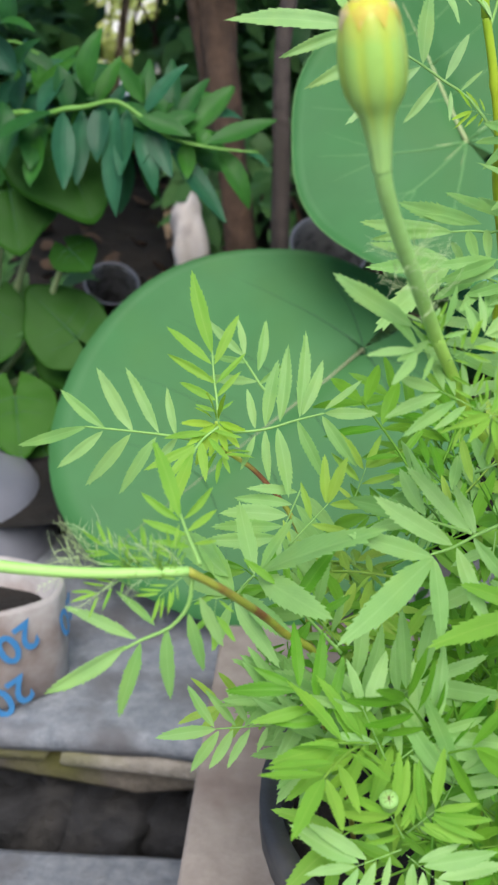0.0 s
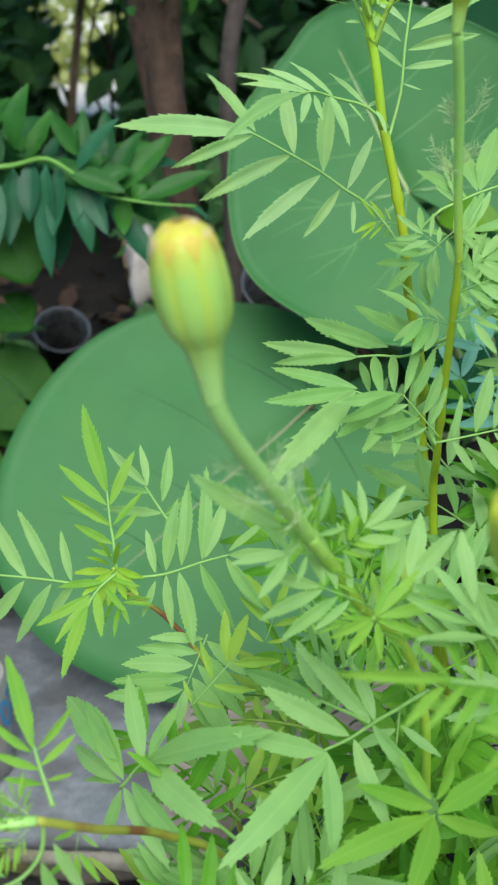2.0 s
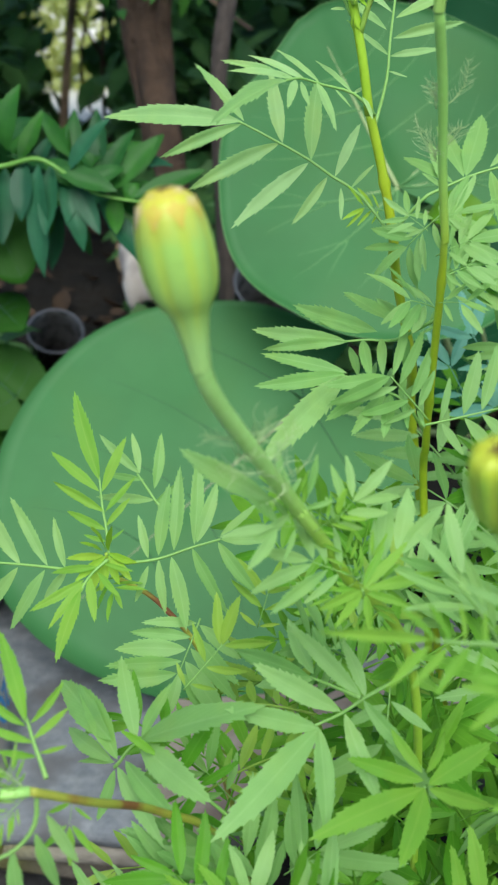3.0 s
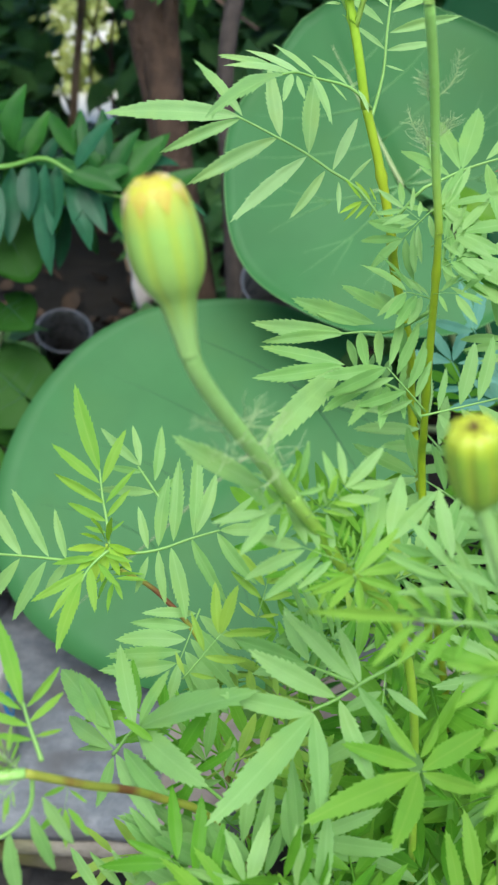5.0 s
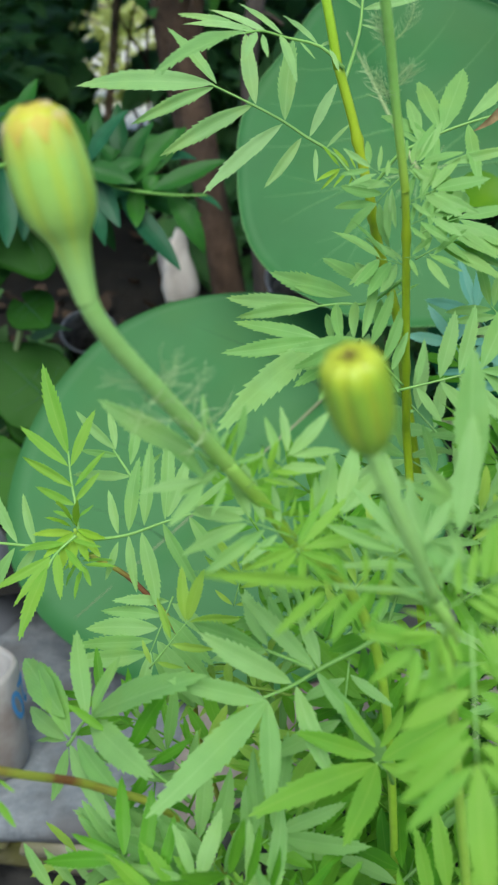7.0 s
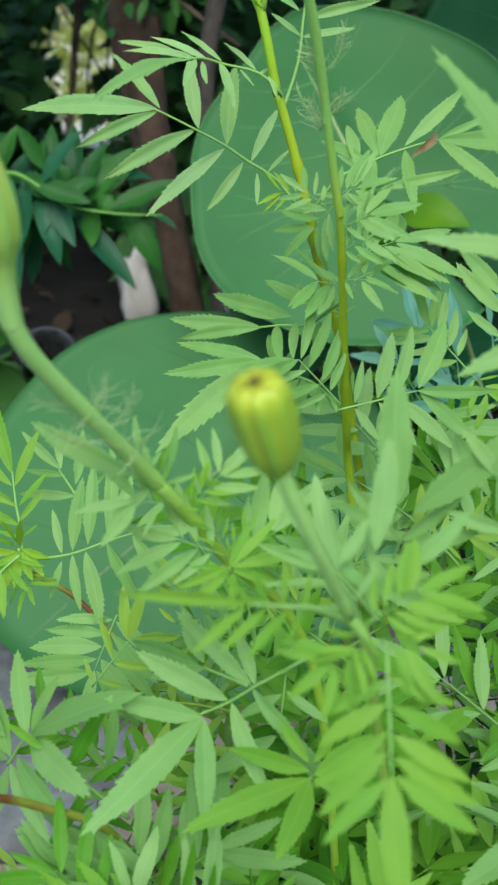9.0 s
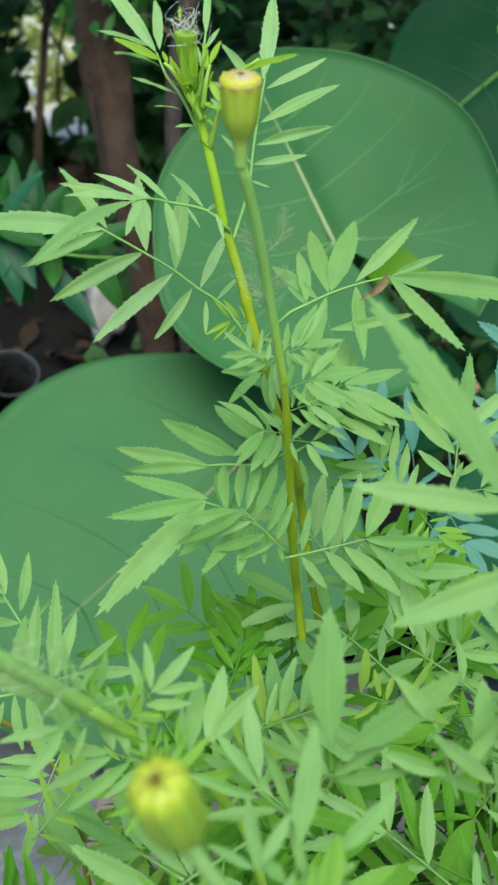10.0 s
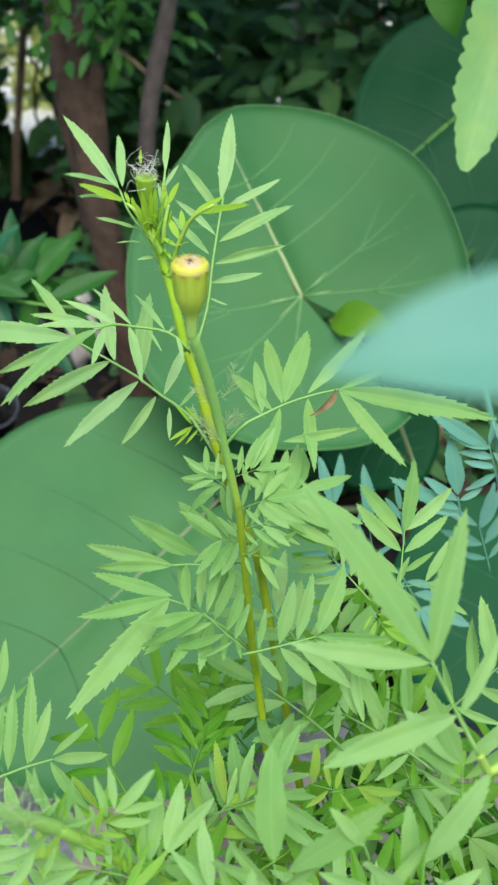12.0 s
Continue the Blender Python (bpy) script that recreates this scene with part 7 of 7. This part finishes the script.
tube("dead_stub", [(-0.0416, 1.5094, 0.2522), (-0.0396, 1.5246, 0.3349), (-0.0356, 1.5419, 0.3979), (-0.0305, 1.5554, 0.4281)], 0.017, 0.010, BARK, broad, 16, 9, "broken brown stub", 0.5)
tube("dead_twig", [(-0.0353, 1.5619, 0.4666), (0.0033, 1.5298, 0.4459), (0.0411, 1.5039, 0.4147), (0.0741, 1.4818, 0.3916)], 0.003, 0.002, TANBARK, broad, 12, 6, "dry tan twig", 0.5)
foliage(broad, "low_spray", (-0.0171, 1.5099, 0.4980), (0.075, 0.05, 0.028), 130, 0.03, 0.014, MIDGREEN, 41)
foliage(broad, "low_spray", (-0.1335, 1.7938, 0.4894), (0.05, 0.05, 0.025), 70, 0.034, 0.015, MIDGREEN, 42)


def gap(p):
    """Leaves a hole towards the sunny paving, and the foot of the hedge bare where big dry leaves lie."""
    s = p.y / 2.5
    if -0.42 < p.x / s < -0.18 and p.z < (2.95 - p.y) * 0.2 + 0.03:
        return True
    return abs(p.x + 0.25 * s) < 0.082 * s and 0.08 < p.z < 0.45 and noise.noise(Vector((p.x * 12 / s, p.z * 12, 0.3))) > -0.36


for place, size, count, seed, lab in (
    ((-0.85, 2.1, 0.30), (0.42, 0.35, 0.36), 1500, 21, "dense dark green shrub in shade"),
    ((-0.20, 2.5, 0.34), (0.45, 0.30, 0.40), 1700, 22, "dark leafy shrub behind thin trunks"),
    ((0.45, 2.2, 0.34), (0.40, 0.35, 0.38), 1800, 23, "dense dark green shrub behind the round leaves"),
    ((1.00, 1.9, 0.34), (0.40, 0.40, 0.38), 1300, 24, "dark shrub at the far end of the bed"),
    ((-0.1, 3.2, 0.50), (1.5, 0.3, 0.5), 4200, 25, "tall dark shrub at the back"),
    ((0.36, 1.55, 0.10), (0.28, 0.22, 0.12), 420, 26, "low dark groundcover shrub under the round leaves"),
    ((0.34, 1.22, 0.045), (0.22, 0.12, 0.055), 320, 29, "low dark groundcover in the shade of the round leaves"),
    ((-0.30, 1.24, 0.035), (0.22, 0.16, 0.05), 520, 34, "low dark groundcover between the heart-shaped leaves"),
    ((0.05, 1.95, 0.08), (0.22, 0.15, 0.08), 160, 28, "sparse low shrub between the trunks"),
):
    e = thing("shrub", (place[0], place[1], -0.005), lab, "shrub", "dark shrubs of the hedge")
    for k in range(4):
        tube("branch", [(place[0] + 0.02 * k, place[1], -0.02), (place[0] + rng.uniform(-0.3, 0.3) * size[0], place[1] + rng.uniform(-0.1, 0.1), place[2] * 0.7), (place[0] + rng.uniform(-0.8, 0.8) * size[0], place[1] + rng.uniform(-0.2, 0.2), place[2] + size[2] * 0.6)], 0.005, 0.002, BARK, e, 10, 6)
    foliage(e, "crown", place, size, count, 0.12 if place[1] > 3 else 0.075 if place[1] > 1.3 else 0.05, 0.07 if place[1] > 3 else 0.036 if place[1] > 1.3 else 0.026, HEDGE, seed, gap)

sunny = thing("sunlit_shrub", (-0.66, 4.9, -0.012), "sunlit yellow-green shrub beyond the hedge", "shrub")
tube("branch", [(-0.62, 4.9, -0.02), (-0.6, 4.9, 0.2), (-0.55, 4.9, 0.4)], 0.01, 0.004, BARKGREY, sunny, 10, 6)
foliage(sunny, "crown", (-0.60, 4.75, 0.13), (0.26, 0.15, 0.19), 900, 0.055, 0.032, SUNLEAF, 33)
blossom = thing("pale_shrub", (0.22, 2.2, 0.0), "shrub with pale cream-green new leaves", "shrub")
tube("branch", [(0.22, 2.2, -0.02), (0.2, 2.2, 0.2), (0.3410, 2.3500, 0.4190)], 0.006, 0.002, BARKGREY, blossom, 10, 6)
foliage(blossom, "crown", (0.3410, 2.3500, 0.4290), (0.055, 0.04, 0.03), 110, 0.045, 0.018, CREAM, 31)


def dry_leaf(place, tip, width, label, curl=0.25):
    """One big curled dead leaf lying on the soil."""
    e = thing("dry_leaf", place, label, "dry leaf", "big dry leaves on the soil")
    lance(e, place, tip, width, (0.1, -0.5, 0.85), DRY, "blade", curl)
    return e


dry_leaf((-0.3341, 2.5803, 0.0040), (-0.2223, 2.7568, 0.0300), 0.055, "large curled tan dry leaf on dark soil")
dry_leaf((-0.2198, 2.3508, 0.0040), (-0.1793, 2.5077, 0.0300), 0.04, "small tan dry leaf beside a trunk")
dry_leaf((0.3015, 1.1850, 0.0849), (0.3400, 1.1304, 0.0631), 0.035, "brown dry leaf caught under round leaves")
dry_leaf((-0.3300, 2.9300, 0.0040), (-0.2350, 2.7600, 0.0500), 0.075, "broad pinkish-tan dry leaf behind a trunk")
dry_leaf((-0.2950, 2.6900, 0.0040), (-0.1900, 2.6000, 0.0500), 0.065, "curled tan dry leaf at a trunk's foot")
dry_leaf((-0.2600, 2.5600, 0.0040), (-0.2050, 2.4500, 0.0400), 0.05, "pale tan dry leaf on dark soil")
dry_leaf((-0.1460, 1.8393, 0.0040), (-0.1082, 1.9355, 0.0300), 0.05, "pale brown dry leaf near a white stone")

# dry leaves on the soil
r = random.Random(5)
verts, faces, uvs = [], [], []
for k in range(700):
    p = Vector((r.uniform(-1.3, 1.0), r.uniform(0.95, 3.2), 0)) if k < 450 else Vector((r.uniform(-0.5, 0.5), r.uniform(1.02, 1.9), 0))
    p.z = 0.012 + 0.02 * noise.noise(Vector((p.x * 5, p.y * 5, 1.3))) - 0.004
    q = Euler((r.uniform(-0.5, 0.5), r.uniform(-0.5, 0.5), r.uniform(0, 6.3))).to_matrix()
    L, w, cu = r.uniform(0.015, 0.065), r.uniform(0.008, 0.028), r.uniform(0.1, 0.5)
    n = len(verts)
    for i in range(5):
        u = i / 4
        ww = w * 0.5 * math.sin(math.pi * (0.05 + 0.9 * u))
        for s in (-1, 0, 1):
            verts.append(p + q @ Vector((s * ww, (u - 0.5) * L, cu * L * (u - 0.5) ** 2 * 2 + 0.6 * abs(s) * ww)))
    for i in range(4):
        for s in (0, 1):
            a = n + i * 3 + s
            faces.append((a, a + 1, a + 4, a + 3))
tagged(new("leaf_litter", mesh_of("leaf_litter", verts, faces, LITTER)), "curled dry brown leaves scattered over the soil, darkened as in shade", "leaf litter", "", "stuff")


def stone(name, place, size, mat, label, seed, category="stone"):
    bm = bmesh.new()
    bmesh.ops.create_icosphere(bm, subdivisions=3, radius=0.5)
    for v in bm.verts:
        v.co *= 1 + 0.5 * noise.noise(v.co * 2.2 + Vector((seed, 0, 0))) + 0.15 * noise.noise(v.co * 7)
        v.co = Vector((v.co.x * size[0], v.co.y * size[1], v.co.z * size[2]))
    lo = min(v.co.z for v in bm.verts)
    for v in bm.verts:
        v.co += Vector(place) - Vector((0, 0, lo + 0.004))
    for f_ in bm.faces:
        f_.smooth = True
    me = bpy.data.meshes.new(name)
    bm.to_mesh(me)
    bm.free()
    me.materials.append(mat)
    return tagged(new(name, me), label, category)


stone("pale_rock", (-0.0944, 1.6187, 0.0000), (0.05, 0.045, 0.115), PALESTONE, "upright pale whitish stone among dry leaves", 3)
stone("pebble", (0.3934, 1.6984, 0.0000), (0.04, 0.04, 0.035), PALESTONE, "pale cream pebble on dark soil", 5)
stone("pebble", (0.3768, 1.5643, 0.0000), (0.03, 0.03, 0.02), PALESTONE, "small cream pebble on dark soil", 8)
stone("pebble", (0.3573, 1.3238, 0.0000), (0.05, 0.05, 0.035), DRY, "brownish stone under the round leaves", 9)


def plastic_pot(place, r_, h, tilt, label):
    e = thing("plastic_pot", place, label, "pot", "old nursery pots")
    v, f = lathe([(0, 0), (r_ * 0.75, 0), (r_ * 0.78, 0.003), (r_, h), (r_ * 1.05, h), (r_ * 1.05, h - 0.004), (r_ * 0.97, h - 0.006), (r_ * 0.74, 0.006)], 32)
    m = Matrix.Translation(Vector(place)) @ Euler((radians(tilt), 0, 0.3)).to_matrix().to_4x4()
    part_of("wall", mesh_of("wall", [m @ p for p in v], f, CLEARGREY), e)
    ring = [m @ Vector((r_ * 1.05 * math.cos(a), r_ * 1.05 * math.sin(a), h)) for a in [2 * math.pi * k / 40 for k in range(41)]]
    v, f = tube_data(ring, [0.0017] * len(ring), 7)
    part_of("rim", mesh_of("rim", v, f, GREYPLASTIC), e, "pale grey rolled rim")
    return e


plastic_pot((0.0530, 1.3300, 0.0000), 0.041, 0.180, 36, "dusty translucent plastic pot tipped over on the soil")
plastic_pot((-0.1830, 1.3300, 0.0000), 0.030, 0.108, 34, "dusty grey plastic pot tipped over among leaves")

# grey bucket and printed grow bag on the slab
bucket = thing("grey_bucket", (-0.283, 0.93, -0.062), "smooth grey plastic bucket standing upside down", "bucket")
v, f = lathe([(0.100, 0.0), (0.100, 0.01), (0.096, 0.012), (0.088, 0.048), (0.080, 0.062), (0.06, 0.068), (0, 0.070)], 40)
part_of("wall", mesh_of("wall", [p + Vector((-0.283, 0.93, -0.062)) for p in v], f, GREYPLASTIC), bucket)

BX, BY, BR, BH, BZ, BQ = -0.226, 0.706, 0.090, 0.080, -0.061, 0.55
bag = thing("grow_bag", (BX, BY, BZ), "dirty white printed grow bag with blue numerals, open on top", "grow bag")
v, f = lathe([(0, 0), (BR * 0.9, 0), (BR * 0.98, 0.006), (BR, 0.03), (BR * 1.01, 0.05), (BR, BH), (BR * 0.97, BH + 0.004), (BR * 0.93, BH), (BR * 0.91, BH - 0.028), (0, BH - 0.034)], 56)
v = [Vector((p.x + BX, p.y * BQ + BY, p.z + BZ)) + Vector((p.x, p.y, 0)).normalized() * (0.003 * noise.noise(p * 28)) + Vector((0, 0, 0.006 * noise.noise(p * 14) * (p.z > 0.06))) for p in v]
part_of("wall", mesh_of("wall", v, f, BAGWHITE), bag)
v, f = lathe([(0, BH - 0.020), (BR * 0.5, BH - 0.018), (BR * 0.89, BH - 0.021)], 40)
part_of("soil", mesh_of("soil", [Vector((p.x + BX, p.y * BQ + BY, p.z + BZ + 0.004 * noise.noise(p * 50))) for p in v], f, SOIL), bag, "dark grey soil")


def numeral(text, size, angle, height, turn):
    """Raised print that wraps round the bag, turned by some degrees on its face."""
    cu = bpy.data.curves.new("print", "FONT")
    cu.body, cu.size, cu.align_x, cu.extrude = text, size, "CENTER", 0.0
    cu.offset = size * 0.02
    ob = new("print", cu)
    dg = bpy.context.evaluated_depsgraph_get()
    me = bpy.data.meshes.new_from_object(ob.evaluated_get(dg))
    bpy.data.objects.remove(ob)
    bm = bmesh.new()
    bm.from_mesh(me)
    bmesh.ops.subdivide_edges(bm, edges=bm.edges[:], cuts=2)
    c, sn = math.cos(radians(turn)), math.sin(radians(turn))
    for vv in bm.verts:
        x, y = vv.co.x, vv.co.y - 0.36 * size
        x, y = x * c - y * sn, x * sn + y * c
        a = radians(angle) + x / BR
        rr = BR * 1.012 + 0.0035
        vv.co = Vector((BX + rr * math.sin(a), BY - (rr * math.cos(a) - 0.0035) * BQ - 0.0035, BZ + height + y))
    part("print", bm, PRINTBLUE, bag, "blue printed numerals")


for ang, hgt in ((42, 0.060), (82, 0.064), (4, 0.056), (36, 0.016), (-4, 0.012)):
    numeral("20", 0.035, ang, hgt, 205)
